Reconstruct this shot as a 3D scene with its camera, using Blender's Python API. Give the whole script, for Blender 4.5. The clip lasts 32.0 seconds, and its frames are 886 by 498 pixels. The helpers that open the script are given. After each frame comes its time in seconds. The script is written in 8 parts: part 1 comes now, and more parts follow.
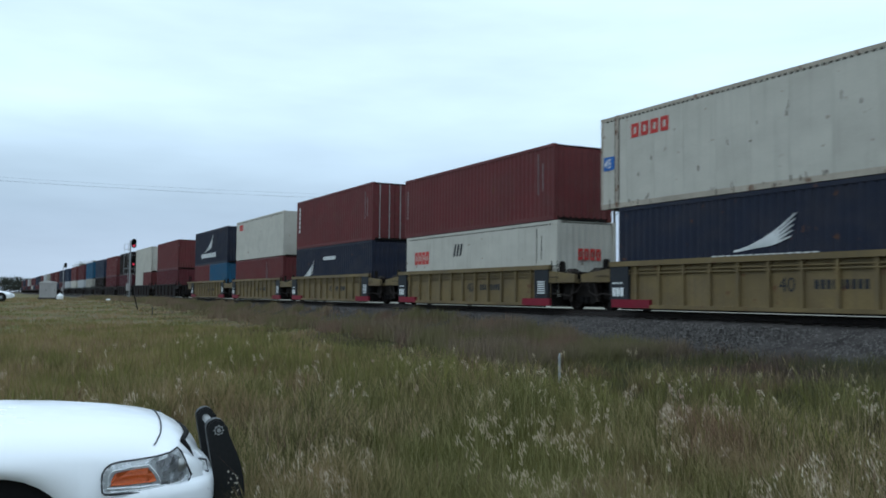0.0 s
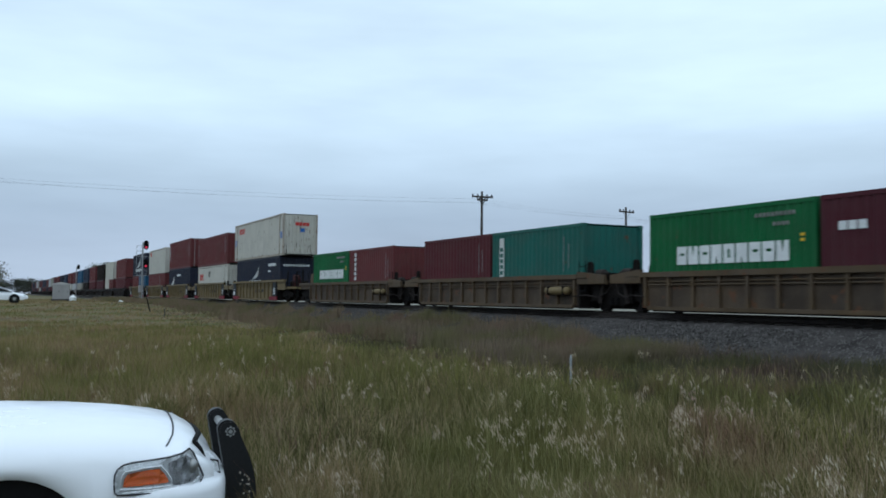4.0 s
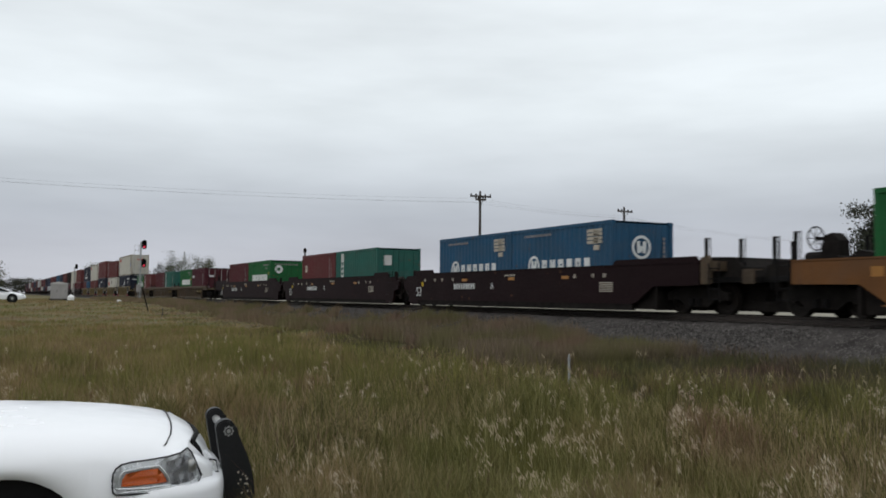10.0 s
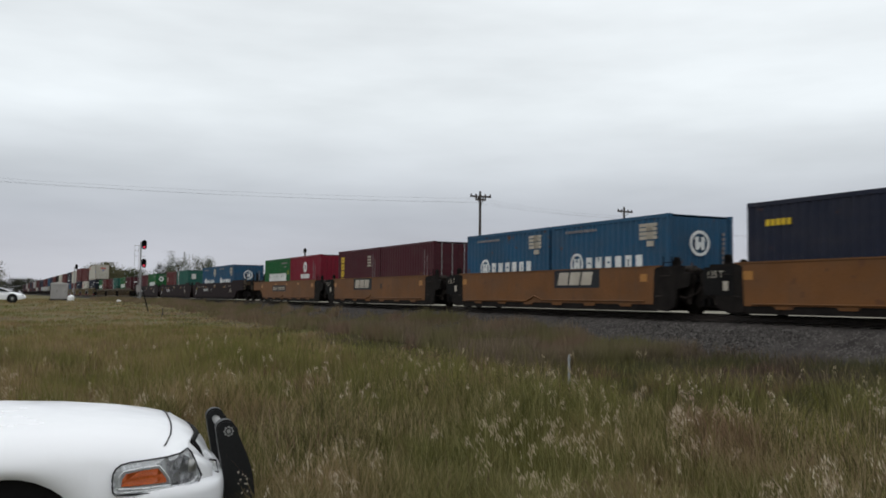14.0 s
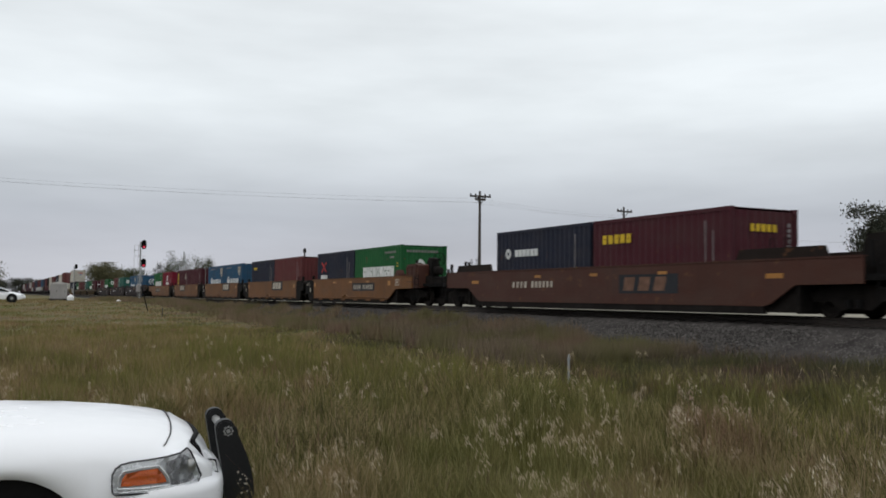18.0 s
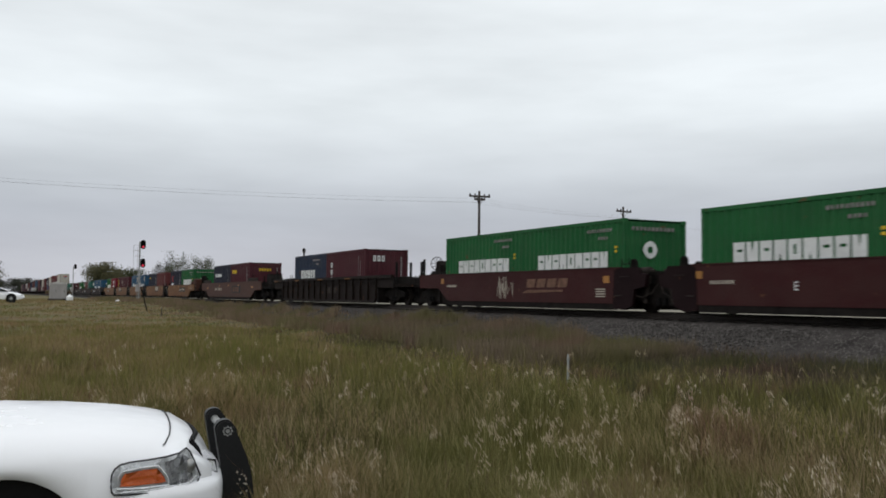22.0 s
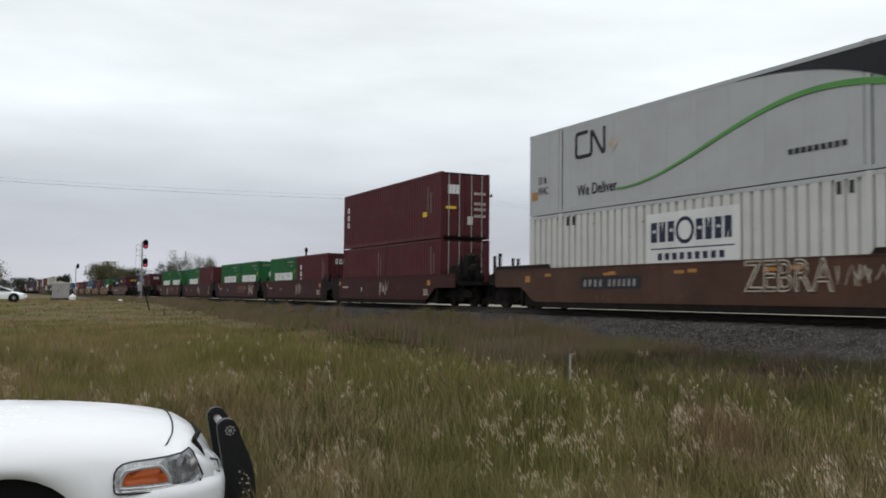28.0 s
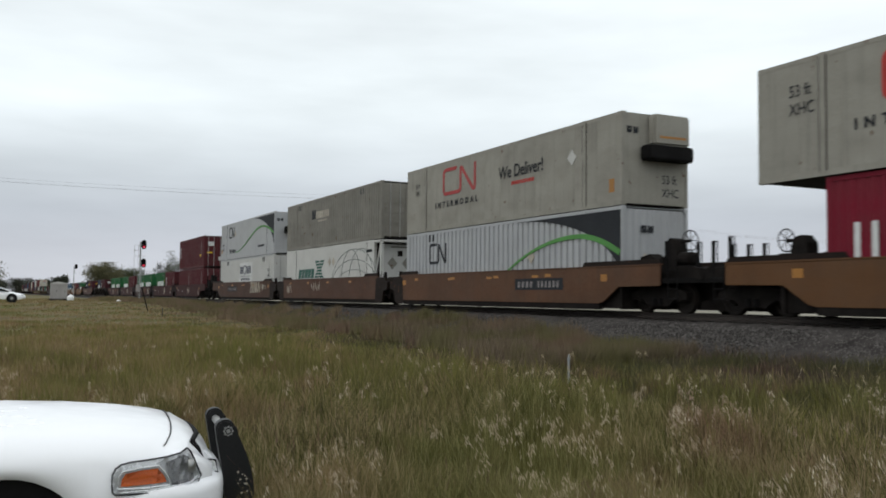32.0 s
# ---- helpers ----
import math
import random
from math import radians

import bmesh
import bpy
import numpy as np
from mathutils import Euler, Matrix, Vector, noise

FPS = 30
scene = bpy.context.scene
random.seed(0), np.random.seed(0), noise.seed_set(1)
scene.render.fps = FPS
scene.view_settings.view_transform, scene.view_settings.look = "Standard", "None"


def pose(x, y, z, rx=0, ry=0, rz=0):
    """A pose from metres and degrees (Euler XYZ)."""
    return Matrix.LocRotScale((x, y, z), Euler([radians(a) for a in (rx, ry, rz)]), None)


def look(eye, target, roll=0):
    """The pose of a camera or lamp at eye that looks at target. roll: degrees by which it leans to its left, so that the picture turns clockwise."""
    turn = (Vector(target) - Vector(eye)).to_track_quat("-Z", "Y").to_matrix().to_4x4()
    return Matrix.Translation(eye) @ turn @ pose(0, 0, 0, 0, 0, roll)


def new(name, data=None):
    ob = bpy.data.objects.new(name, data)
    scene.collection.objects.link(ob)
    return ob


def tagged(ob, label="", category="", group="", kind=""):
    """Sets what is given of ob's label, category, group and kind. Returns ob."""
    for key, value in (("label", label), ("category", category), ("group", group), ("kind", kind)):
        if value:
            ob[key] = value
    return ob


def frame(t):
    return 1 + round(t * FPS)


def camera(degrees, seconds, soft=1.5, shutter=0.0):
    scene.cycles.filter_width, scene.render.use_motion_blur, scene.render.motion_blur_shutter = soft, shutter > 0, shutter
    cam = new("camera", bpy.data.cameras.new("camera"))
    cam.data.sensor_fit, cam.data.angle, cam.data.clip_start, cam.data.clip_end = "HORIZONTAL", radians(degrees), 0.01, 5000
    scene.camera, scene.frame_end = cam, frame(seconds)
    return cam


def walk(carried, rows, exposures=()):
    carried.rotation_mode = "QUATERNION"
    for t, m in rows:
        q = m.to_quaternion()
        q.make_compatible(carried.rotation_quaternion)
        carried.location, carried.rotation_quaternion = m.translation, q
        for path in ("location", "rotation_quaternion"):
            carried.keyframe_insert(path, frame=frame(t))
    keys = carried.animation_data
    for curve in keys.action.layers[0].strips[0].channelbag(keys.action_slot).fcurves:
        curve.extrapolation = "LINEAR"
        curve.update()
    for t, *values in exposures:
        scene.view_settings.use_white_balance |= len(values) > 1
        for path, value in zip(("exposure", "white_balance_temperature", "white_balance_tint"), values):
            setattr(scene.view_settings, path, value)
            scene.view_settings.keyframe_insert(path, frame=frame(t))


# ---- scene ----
# ---------------------------------------------------------------- camera
EYE = Vector((0.0, 0.0, 1.75))
PITCH, ROLL = 3.0386, 0.5837
cam = camera(52.03, 32.0, soft=1.75, shutter=0.25)
# small sway of the tripod head: seconds, turn to the left and up, in hundredths of a degree
SWAY = [(0, -60, -6), (0.5, -20, -12), (1, 0, 4), (1.5, 11, 4), (2, 10, 16), (2.5, -1, 21), (3, 15, 16), (3.5, 15, 6), (4.5, 0, 2),
        (5.5, -12, -1), (6, -1, 0), (6.5, -3, -3), (7, -7, 0), (7.5, 0, 0), (8, 9, 0), (8.5, 4, 0), (9, 7, 0), (9.5, -1, 0),
        (10.5, -1, 0), (11, -3, 0), (11.5, 4, 0), (12, -10, 0), (12.5, 4, 0), (13, -1, 0), (13.5, 7, 1), (14, -1, 1), (15.5, 1, 0),
        (17, 4, 1), (18, -3, 0), (19, -1, 1), (20, -12, 0), (20.5, 4, -3), (21, 0, 0), (22, -7, 0), (22.5, 0, 0), (23, -7, 0),
        (23.5, 4, 1), (24, -7, 1), (24.5, -8, 1), (25, 7, 0), (26.5, 2, 0), (28, 7, -3), (28.5, -7, -3), (29, 4, -3), (29.5, 7, 0),
        (30, 4, 0), (31, 4, 0), (32, -3, 0)]


def gaze(yaw, up):
    a, b = radians(yaw / 100), radians(PITCH + up / 100)
    return look(EYE, EYE + Vector((-math.sin(a) * math.cos(b), math.cos(a) * math.cos(b), math.sin(b))) * 100, ROLL)


walk(cam, [(t, gaze(y, u)) for t, y, u in SWAY],
     exposures=[(0, -0.23, 5400, 3), (1, -0.28, 5400, 3), (2, -0.33, 5400, 4), (3, -0.36, 5400, 4), (6, -0.37, 5720, 9), (9, -0.37, 6450, 12), (13, -0.37, 6600, 13),
                (25, -0.37, 6600, 13), (27.5, -0.28, 6600, 13), (28, -0.25, 6600, 13), (32, -0.22, 6550, 11)])

# ---------------------------------------------------------------- sky and sun
world = bpy.data.worlds.new("sky")
scene.world = world
world.use_nodes = True
wt = world.node_tree
wt.nodes.clear()


def wnode(kind, **kw):
    n = wt.nodes.new(kind)
    for k, v in kw.items():
        if k == "operation":
            n.operation = v
        elif k == "blend_type":
            n.blend_type = v
    return n


wo = wnode("ShaderNodeOutputWorld")
wb = wnode("ShaderNodeBackground")
wsky = wnode("ShaderNodeTexSky")
wsky.sky_type, wsky.sun_disc = "NISHITA", False
wsky.sun_elevation, wsky.sun_rotation = radians(48), radians(150)
wco = wnode("ShaderNodeTexCoord")
wsep = wnode("ShaderNodeSeparateXYZ")
wt.links.new(wco.outputs["Generated"], wsep.inputs[0])
wramp = wnode("ShaderNodeValToRGB")
wt.links.new(wsep.outputs["Z"], wramp.inputs[0])
stops = [(0.0, (0.51, 0.535, 0.59)), (0.03, (0.50, 0.53, 0.585)), (0.05, (0.475, 0.505, 0.56)), (0.085, (0.475, 0.515, 0.565)), (0.135, (0.60, 0.655, 0.69)), (0.20, (0.81, 0.885, 0.91)), (0.6, (0.95, 1.02, 1.035))]
while len(wramp.color_ramp.elements) < len(stops):
    wramp.color_ramp.elements.new(0.5)
for e, (p, c) in zip(wramp.color_ramp.elements, stops):
    e.position, e.color = p, (*c, 1)
wmap = wnode("ShaderNodeMapping")
wmap.inputs["Scale"].default_value = (1.3, 1.3, 6.5)
wt.links.new(wco.outputs["Generated"], wmap.inputs[0])
wnoi = wnode("ShaderNodeTexNoise")
wnoi.inputs["Scale"].default_value, wnoi.inputs["Detail"].default_value, wnoi.inputs["Roughness"].default_value = 1.9, 5.0, 0.52
wt.links.new(wmap.outputs[0], wnoi.inputs["Vector"])
wcl = wnode("ShaderNodeMapRange")
for i, v in enumerate((0.3, 0.7, 0.86, 1.1)):
    wcl.inputs[i + 1].default_value = v
wt.links.new(wnoi.outputs["Fac"], wcl.inputs[0])
wmul = wnode("ShaderNodeVectorMath", operation="MULTIPLY")
wt.links.new(wramp.outputs[0], wmul.inputs[0])
wt.links.new(wcl.outputs[0], wmul.inputs[1])
wsc = wnode("ShaderNodeVectorMath", operation="SCALE")
wt.links.new(wsky.outputs[0], wsc.inputs[0])
wsc.inputs["Scale"].default_value = 0.08
wmix = wnode("ShaderNodeMix")
wmix.data_type = "RGBA"
wmix.inputs[0].default_value = 0.93
wt.links.new(wsc.outputs[0], wmix.inputs[6])
wt.links.new(wmul.outputs[0], wmix.inputs[7])
wt.links.new(wmix.outputs[2], wb.inputs[0])
wb.inputs[1].default_value = 1.36
wt.links.new(wb.outputs[0], wo.inputs[0])

sun = new("sun", bpy.data.lights.new("sun", "SUN"))
sun.data.energy, sun.data.angle, sun.data.color = 0.55, radians(25), (1.0, 0.96, 0.9)
sun.matrix_world = look((0, 0, 0), (0.45, 0.5, -0.75))

# ---------------------------------------------------------------- materials
MATS = {}


def material(name, color, rough=0.6, metal=0.0, vary=0.12, grain=30.0, blotch=1.2, bump=0.15, streak=0.0, rust=0.0, dirt=0.0, second=None, random_hue=0.0, spec=0.5, fleck=0.35):
    """Painted or natural surface: two scales of variation, streaks that run down, rust flecks and dust."""
    if name in MATS:
        return MATS[name]
    m = bpy.data.materials.new(name)
    MATS[name] = m
    m.use_nodes = True
    nt = m.node_tree
    b = nt.nodes["Principled BSDF"]
    co = nt.nodes.new("ShaderNodeTexCoord")
    geo = nt.nodes.new("ShaderNodeObjectInfo")
    off = nt.nodes.new("ShaderNodeVectorMath")
    off.operation = "MULTIPLY_ADD"
    comb = nt.nodes.new("ShaderNodeCombineXYZ")
    for i in range(3):
        nt.links.new(geo.outputs["Random"], comb.inputs[i])
    nt.links.new(comb.outputs[0], off.inputs[0])
    off.inputs[1].default_value = (17, 31, 23)
    nt.links.new(co.outputs["Object"], off.inputs[2])
    src = off.outputs[0]

    def noise_at(scale, detail=4.0, stretch=None):
        v = src
        if stretch:
            mp = nt.nodes.new("ShaderNodeMapping")
            mp.inputs["Scale"].default_value = stretch
            nt.links.new(src, mp.inputs[0])
            v = mp.outputs[0]
        n = nt.nodes.new("ShaderNodeTexNoise")
        n.inputs["Scale"].default_value, n.inputs["Detail"].default_value = scale, detail
        nt.links.new(v, n.inputs["Vector"])
        return n.outputs["Fac"]

    def ranged(v, a, b_, c, d):
        r = nt.nodes.new("ShaderNodeMapRange")
        for i, q in enumerate((a, b_, c, d)):
            r.inputs[i + 1].default_value = q
        nt.links.new(v, r.inputs[0])
        return r.outputs[0]

    def mix(fac, a, c):
        x = nt.nodes.new("ShaderNodeMix")
        x.data_type = "RGBA"
        for sock, v in ((x.inputs[0], fac), (x.inputs[6], a), (x.inputs[7], c)):
            if isinstance(v, (int, float)):
                sock.default_value = v
            elif isinstance(v, tuple):
                sock.default_value = (*v, 1)
            else:
                nt.links.new(v, sock)
        return x.outputs[2]

    col = tuple(color)
    lo = tuple(c * (1 - vary) for c in col)
    hi = tuple(min(1, c * (1 + vary)) for c in (second or col))
    big = noise_at(blotch, 3)
    out = mix(ranged(big, 0.3, 0.7, 0, 1), lo, hi)
    fine = noise_at(grain, 5)
    out = mix(ranged(fine, 0.35, 0.75, 0.0, fleck), out, tuple(c * 0.7 for c in col))
    if random_hue:
        r = ranged(geo.outputs["Random"], 0, 1, 1 - random_hue, 1 + random_hue)
        vm = nt.nodes.new("ShaderNodeVectorMath")
        vm.operation = "SCALE"
        nt.links.new(out, vm.inputs[0])
        nt.links.new(r, vm.inputs["Scale"])
        out = vm.outputs[0]
    if streak:
        st = noise_at(2.2, 4, (3.0, 3.0, 0.16))
        out = mix(ranged(st, 0.52, 0.78, 0.0, streak), out, tuple(0.45 * c + min(0.02, 0.08 * sum(col)) for c in col))
    if dirt:
        dn = noise_at(0.8, 5, (1.0, 1.0, 2.2))
        out = mix(ranged(dn, 0.4, 0.8, 0.0, dirt), out, (0.08, 0.066, 0.054))
    ro = ranged(fine, 0.3, 0.7, max(0.05, rough - 0.08), min(1, rough + 0.1))
    if rust:
        rn = noise_at(3.1, 7)
        f = ranged(rn, 0.70 - rust * 0.16, 0.74 - rust * 0.12, 0, 0.85)
        out = mix(f, out, (0.10, 0.045, 0.022))
    nt.links.new(out, b.inputs["Base Color"])
    nt.links.new(ro, b.inputs["Roughness"])
    b.inputs["Metallic"].default_value = metal
    b.inputs["Specular IOR Level"].default_value = spec
    if bump:
        bp = nt.nodes.new("ShaderNodeBump")
        bp.inputs["Strength"].default_value, bp.inputs["Distance"].default_value = bump, 0.01
        nt.links.new(fine, bp.inputs["Height"])
        nt.links.new(bp.outputs[0], b.inputs["Normal"])
    return m


def paint(name, color, **kw):
    base = dict(rough=0.62, vary=0.10, grain=22, blotch=0.7, bump=0.1, streak=0.3, rust=0.3, dirt=0.25, spec=0.16)
    base.update(kw)
    return material("paint_" + name, color, **base)


def glow(name, color, strength):
    m = bpy.data.materials.new(name)
    m.use_nodes = True
    b = m.node_tree.nodes["Principled BSDF"]
    b.inputs["Base Color"].default_value = (*color, 1)
    b.inputs["Emission Color"].default_value = (*color, 1)
    b.inputs["Emission Strength"].default_value = strength
    return m


def glass(name, color, rough=0.03, trans=1.0):
    m = bpy.data.materials.new(name)
    m.use_nodes = True
    b = m.node_tree.nodes["Principled BSDF"]
    b.inputs["Base Color"].default_value = (*color, 1)
    b.inputs["Roughness"].default_value = rough
    b.inputs["Transmission Weight"].default_value = trans
    b.inputs["IOR"].default_value = 1.06
    return m


BLACK = material("black_steel", (0.009, 0.0085, 0.0085), rough=0.8, vary=0.3, spec=0.08)
GRIME = material("grimy_steel", (0.0125, 0.0105, 0.0095), rough=0.85, vary=0.4, blotch=3, spec=0.08)
RAILSTEEL = material("rail_steel", (0.03, 0.022, 0.018), rough=0.7, metal=0.2, vary=0.3, blotch=5)
WHEEL_M = material("wheel_steel", (0.018, 0.0145, 0.0125), rough=0.7, metal=0.2, vary=0.3, spec=0.15)
WHITE_M = material("white_marking", (0.62, 0.63, 0.62), rough=0.7, vary=0.12, grain=14, bump=0, spec=0.2)
CREAM_M = material("faded_cream_marking", (0.40, 0.36, 0.30), rough=0.7, vary=0.2, bump=0, spec=0.2)
YEL_M = material("yellow_marking", (0.62, 0.42, 0.03), rough=0.7, vary=0.15, bump=0, spec=0.2)
ORANGE_M = material("reflector_orange", (0.32, 0.135, 0.018), rough=0.5, vary=0.15, bump=0)
SALMON_M = material("faded_red_marking", (0.37, 0.070, 0.070), rough=0.75, vary=0.2, blotch=3, bump=0, spec=0.15)
RED_M = material("red_marking", (0.40, 0.04, 0.036), rough=0.7, vary=0.15, bump=0, spec=0.2)
DARK_M = material("black_marking", (0.02, 0.022, 0.026), rough=0.7, vary=0.15, bump=0, spec=0.2)
FADED_M = material("faded_white_marking", (0.22, 0.20, 0.20), rough=0.8, vary=0.3, grain=20, blotch=6, bump=0, spec=0.1)
NAVY_M = material("navy_marking", (0.022, 0.024, 0.05), rough=0.7, vary=0.15, bump=0, spec=0.2)
GREEN_M = material("green_marking", (0.085, 0.25, 0.065), rough=0.6, vary=0.12, bump=0, spec=0.2)
TEALGREEN_M = material("dark_green_marking", (0.03, 0.10, 0.08), rough=0.7, vary=0.15, bump=0, spec=0.2)
BLUE_M = material("blue_marking", (0.03, 0.11, 0.35), rough=0.6, vary=0.12, bump=0, spec=0.2)
CHROME = material("galvanised_steel", (0.35, 0.35, 0.34), rough=0.4, metal=0.8, vary=0.15)


# ---------------------------------------------------------------- mesh helpers
def box(bm, x0, x1, y0, y1, z0, z1, mat=0):
    v = [bm.verts.new(p) for p in ((x0, y0, z0), (x1, y0, z0), (x1, y1, z0), (x0, y1, z0), (x0, y0, z1), (x1, y0, z1), (x1, y1, z1), (x0, y1, z1))]
    for f in ((0, 3, 2, 1), (4, 5, 6, 7), (0, 1, 5, 4), (1, 2, 6, 5), (2, 3, 7, 6), (3, 0, 4, 7)):
        bm.faces.new([v[i] for i in f]).material_index = mat


def rod(bm, a, b, r, n=8):
    a, b = Vector(a), Vector(b)
    q = (b - a).to_track_quat("Z", "Y")
    rings = []
    for p in (a, b):
        rings.append([bm.verts.new(p + q @ Vector((r * math.cos(2 * math.pi * i / n), r * math.sin(2 * math.pi * i / n), 0))) for i in range(n)])
    for i in range(n):
        bm.faces.new((rings[0][i], rings[0][(i + 1) % n], rings[1][(i + 1) % n], rings[1][i]))
    bm.faces.new(rings[0][::-1])
    bm.faces.new(rings[1])


def tube(bm, pts, r, n=6, closed=False):
    """One bent pipe through the points."""
    pts = [Vector(p) for p in pts]
    rings = []
    for i, p in enumerate(pts):
        a = pts[i - 1] if (i or closed) else p
        b = pts[(i + 1) % len(pts)] if (i + 1 < len(pts) or closed) else p
        q = (b - a).to_track_quat("Z", "Y")
        rings.append([bm.verts.new(p + q @ Vector((r * math.cos(2 * math.pi * k / n), r * math.sin(2 * math.pi * k / n), 0))) for k in range(n)])
    for i in range(len(rings) if closed else len(rings) - 1):
        c, d = rings[i], rings[(i + 1) % len(rings)]
        for k in range(n):
            bm.faces.new((c[k], c[(k + 1) % n], d[(k + 1) % n], d[k]))


def disc(bm, axis_a, axis_b, profile, n=20):
    """Turned body: profile is a list of (distance along the axis, radius)."""
    a, b = Vector(axis_a), Vector(axis_b)
    d = (b - a).normalized()
    q = d.to_track_quat("Z", "Y")
    rings = []
    for h, r in profile:
        rings.append([bm.verts.new(a + d * h + q @ Vector((r * math.cos(2 * math.pi * i / n), r * math.sin(2 * math.pi * i / n), 0))) for i in range(n)])
    for r0, r1 in zip(rings, rings[1:]):
        for i in range(n):
            bm.faces.new((r0[i], r0[(i + 1) % n], r1[(i + 1) % n], r1[i]))
    bm.faces.new(rings[0][::-1])
    bm.faces.new(rings[-1])


def prism(bm, pts, axis, lo, hi):
    """A polygon, given as (u, w) pairs, drawn out along an axis: 'y' gives (u, ., w), 'x' gives (., u, w), 'z' gives (u, w, .)."""
    def at(p, h):
        return {"y": (p[0], h, p[1]), "x": (h, p[0], p[1]), "z": (p[0], p[1], h)}[axis]
    a = [bm.verts.new(at(p, lo)) for p in pts]
    b = [bm.verts.new(at(p, hi)) for p in pts]
    n = len(pts)
    bm.faces.new(a[::-1])
    bm.faces.new(b)
    for i in range(n):
        bm.faces.new((a[i], a[(i + 1) % n], b[(i + 1) % n], b[i]))


def ribbon(bm, pts, width, y0, y1):
    """A curved band in the x-z plane with the width given (one number, or one for each point)."""
    up, dn = [], []
    for i, p in enumerate(pts):
        a, b = pts[max(0, i - 1)], pts[min(len(pts) - 1, i + 1)]
        t = Vector((b[0] - a[0], b[1] - a[1])).normalized()
        w = width[i] if isinstance(width, (list, tuple)) else width
        up.append((p[0] - t.y * w / 2, p[1] + t.x * w / 2))
        dn.append((p[0] + t.y * w / 2, p[1] - t.x * w / 2))
    closed = len(pts) > 4 and (Vector(pts[0]) - Vector(pts[-1])).length < 1e-4
    rows = []
    for u, d in list(zip(up, dn))[:-1 if closed else None]:
        rows.append([bm.verts.new(q) for q in ((d[0], y0, d[1]), (u[0], y0, u[1]), (u[0], y1, u[1]), (d[0], y1, d[1]))])
    n = len(rows)
    for i in range(n if closed else n - 1):
        r, q = rows[i], rows[(i + 1) % n]
        for k in range(4):
            bm.faces.new((r[k], r[(k + 1) % 4], q[(k + 1) % 4], q[k]))
    if not closed:
        bm.faces.new(rows[0])
        bm.faces.new(rows[-1][::-1])


def ring(bm, cx, cz, r, w, y0, y1, n=20, a0=0, a1=360, sx=1.0):
    ribbon(bm, [(cx + sx * r * math.cos(radians(a0 + (a1 - a0) * i / n)), cz + r * math.sin(radians(a0 + (a1 - a0) * i / n))) for i in range(n + 1)], w, y0, y1)


def mesh_from(bm, name, mats, smooth=False):
    bmesh.ops.recalc_face_normals(bm, faces=bm.faces)
    me = bpy.data.meshes.new(name)
    bm.to_mesh(me)
    bm.free()
    for m in (mats if isinstance(mats, (list, tuple)) else [mats]):
        me.materials.append(m)
    if smooth:
        me.polygons.foreach_set("use_smooth", [True] * len(me.polygons))
    return me


MESHES = {}


def shared(key, build, mats, smooth=False):
    """Mesh data built once for each key and material."""
    k = (key, (mats if not isinstance(mats, list) else mats[0]).name)
    if k not in MESHES:
        bm = bmesh.new()
        build(bm)
        MESHES[k] = mesh_from(bm, str(key if isinstance(key, str) else key[0]), mats, smooth)
    return MESHES[k]


def put(name, me, parent, at=(0, 0, 0), label=""):
    ob = new(name, me)
    ob.parent = parent
    ob.location = at
    if label:
        ob["label"] = label
    return ob


def part(name, bm, mat, parent, label="", smooth=False):
    return put(name, mesh_from(bm, name, mat, smooth), parent, label=label)


def thing(name, label, category, group="", kind=""):
    e = new(name)
    e.empty_display_size = 0.3
    return tagged(e, label, category, group, kind)


def lettering(text, size, mat, parent, x, z, y, name="lettering", stretch=1.0, outline=0.0, turn=None, spacing=1.0, bold=0.0):
    """Words on a face that looks towards -y (turn=None), drawn with the built-in font."""
    cu = bpy.data.curves.new(name, "FONT")
    cu.body, cu.size, cu.resolution_u, cu.space_character, cu.offset = text, size, 3, spacing, bold
    if outline:
        cu.fill_mode, cu.bevel_depth, cu.bevel_resolution = "NONE", outline, 0
    else:
        cu.extrude = 0.002
    tmp = new("tmp", cu)
    me = bpy.data.meshes.new_from_object(tmp)
    bpy.data.objects.remove(tmp)
    me.materials.clear()
    me.materials.append(mat)
    me.transform(Matrix.Rotation(radians(90), 4, "X") @ Matrix.Diagonal((stretch, 1, 1, 1)))
    if turn == "end":
        me.transform(Matrix.Rotation(radians(90), 4, "Z"))
    me.transform(Matrix.Translation((x, y, z)))
    ob = new(name, me)
    ob.parent = parent
    return ob


# ---------------------------------------------------------------- the line
TH = radians(26.2456)
ALONG, ACROSS = Vector((-math.sin(TH), math.cos(TH), 0)), Vector((math.cos(TH), math.sin(TH), 0))
CENTRE, RAIL = 17.2382 + 1.22, 1.75 - 0.40
FLOOR_DROP = 0.1304   # the heights on the cars count from this far under the rail head
SPEED, EASE = 12.5895, -0.0044


def line(s, lat=0.0, z=0.0):
    """A place by the track: s metres along it from its nearest point to the camera, lat beyond its middle, z in the world."""
    p = ALONG * s + ACROSS * (CENTRE + lat)
    return Vector((p.x, p.y, z))


def on_track(s, z=0.0):
    p = line(s, 0, RAIL - FLOOR_DROP + z)
    return pose(p.x, p.y, p.z, 0, 0, math.degrees(TH) - 90)


def smooth_step(a, b, x):
    t = min(1.0, max(0.0, (x - a) / (b - a)))
    return t * t * (3 - 2 * t)


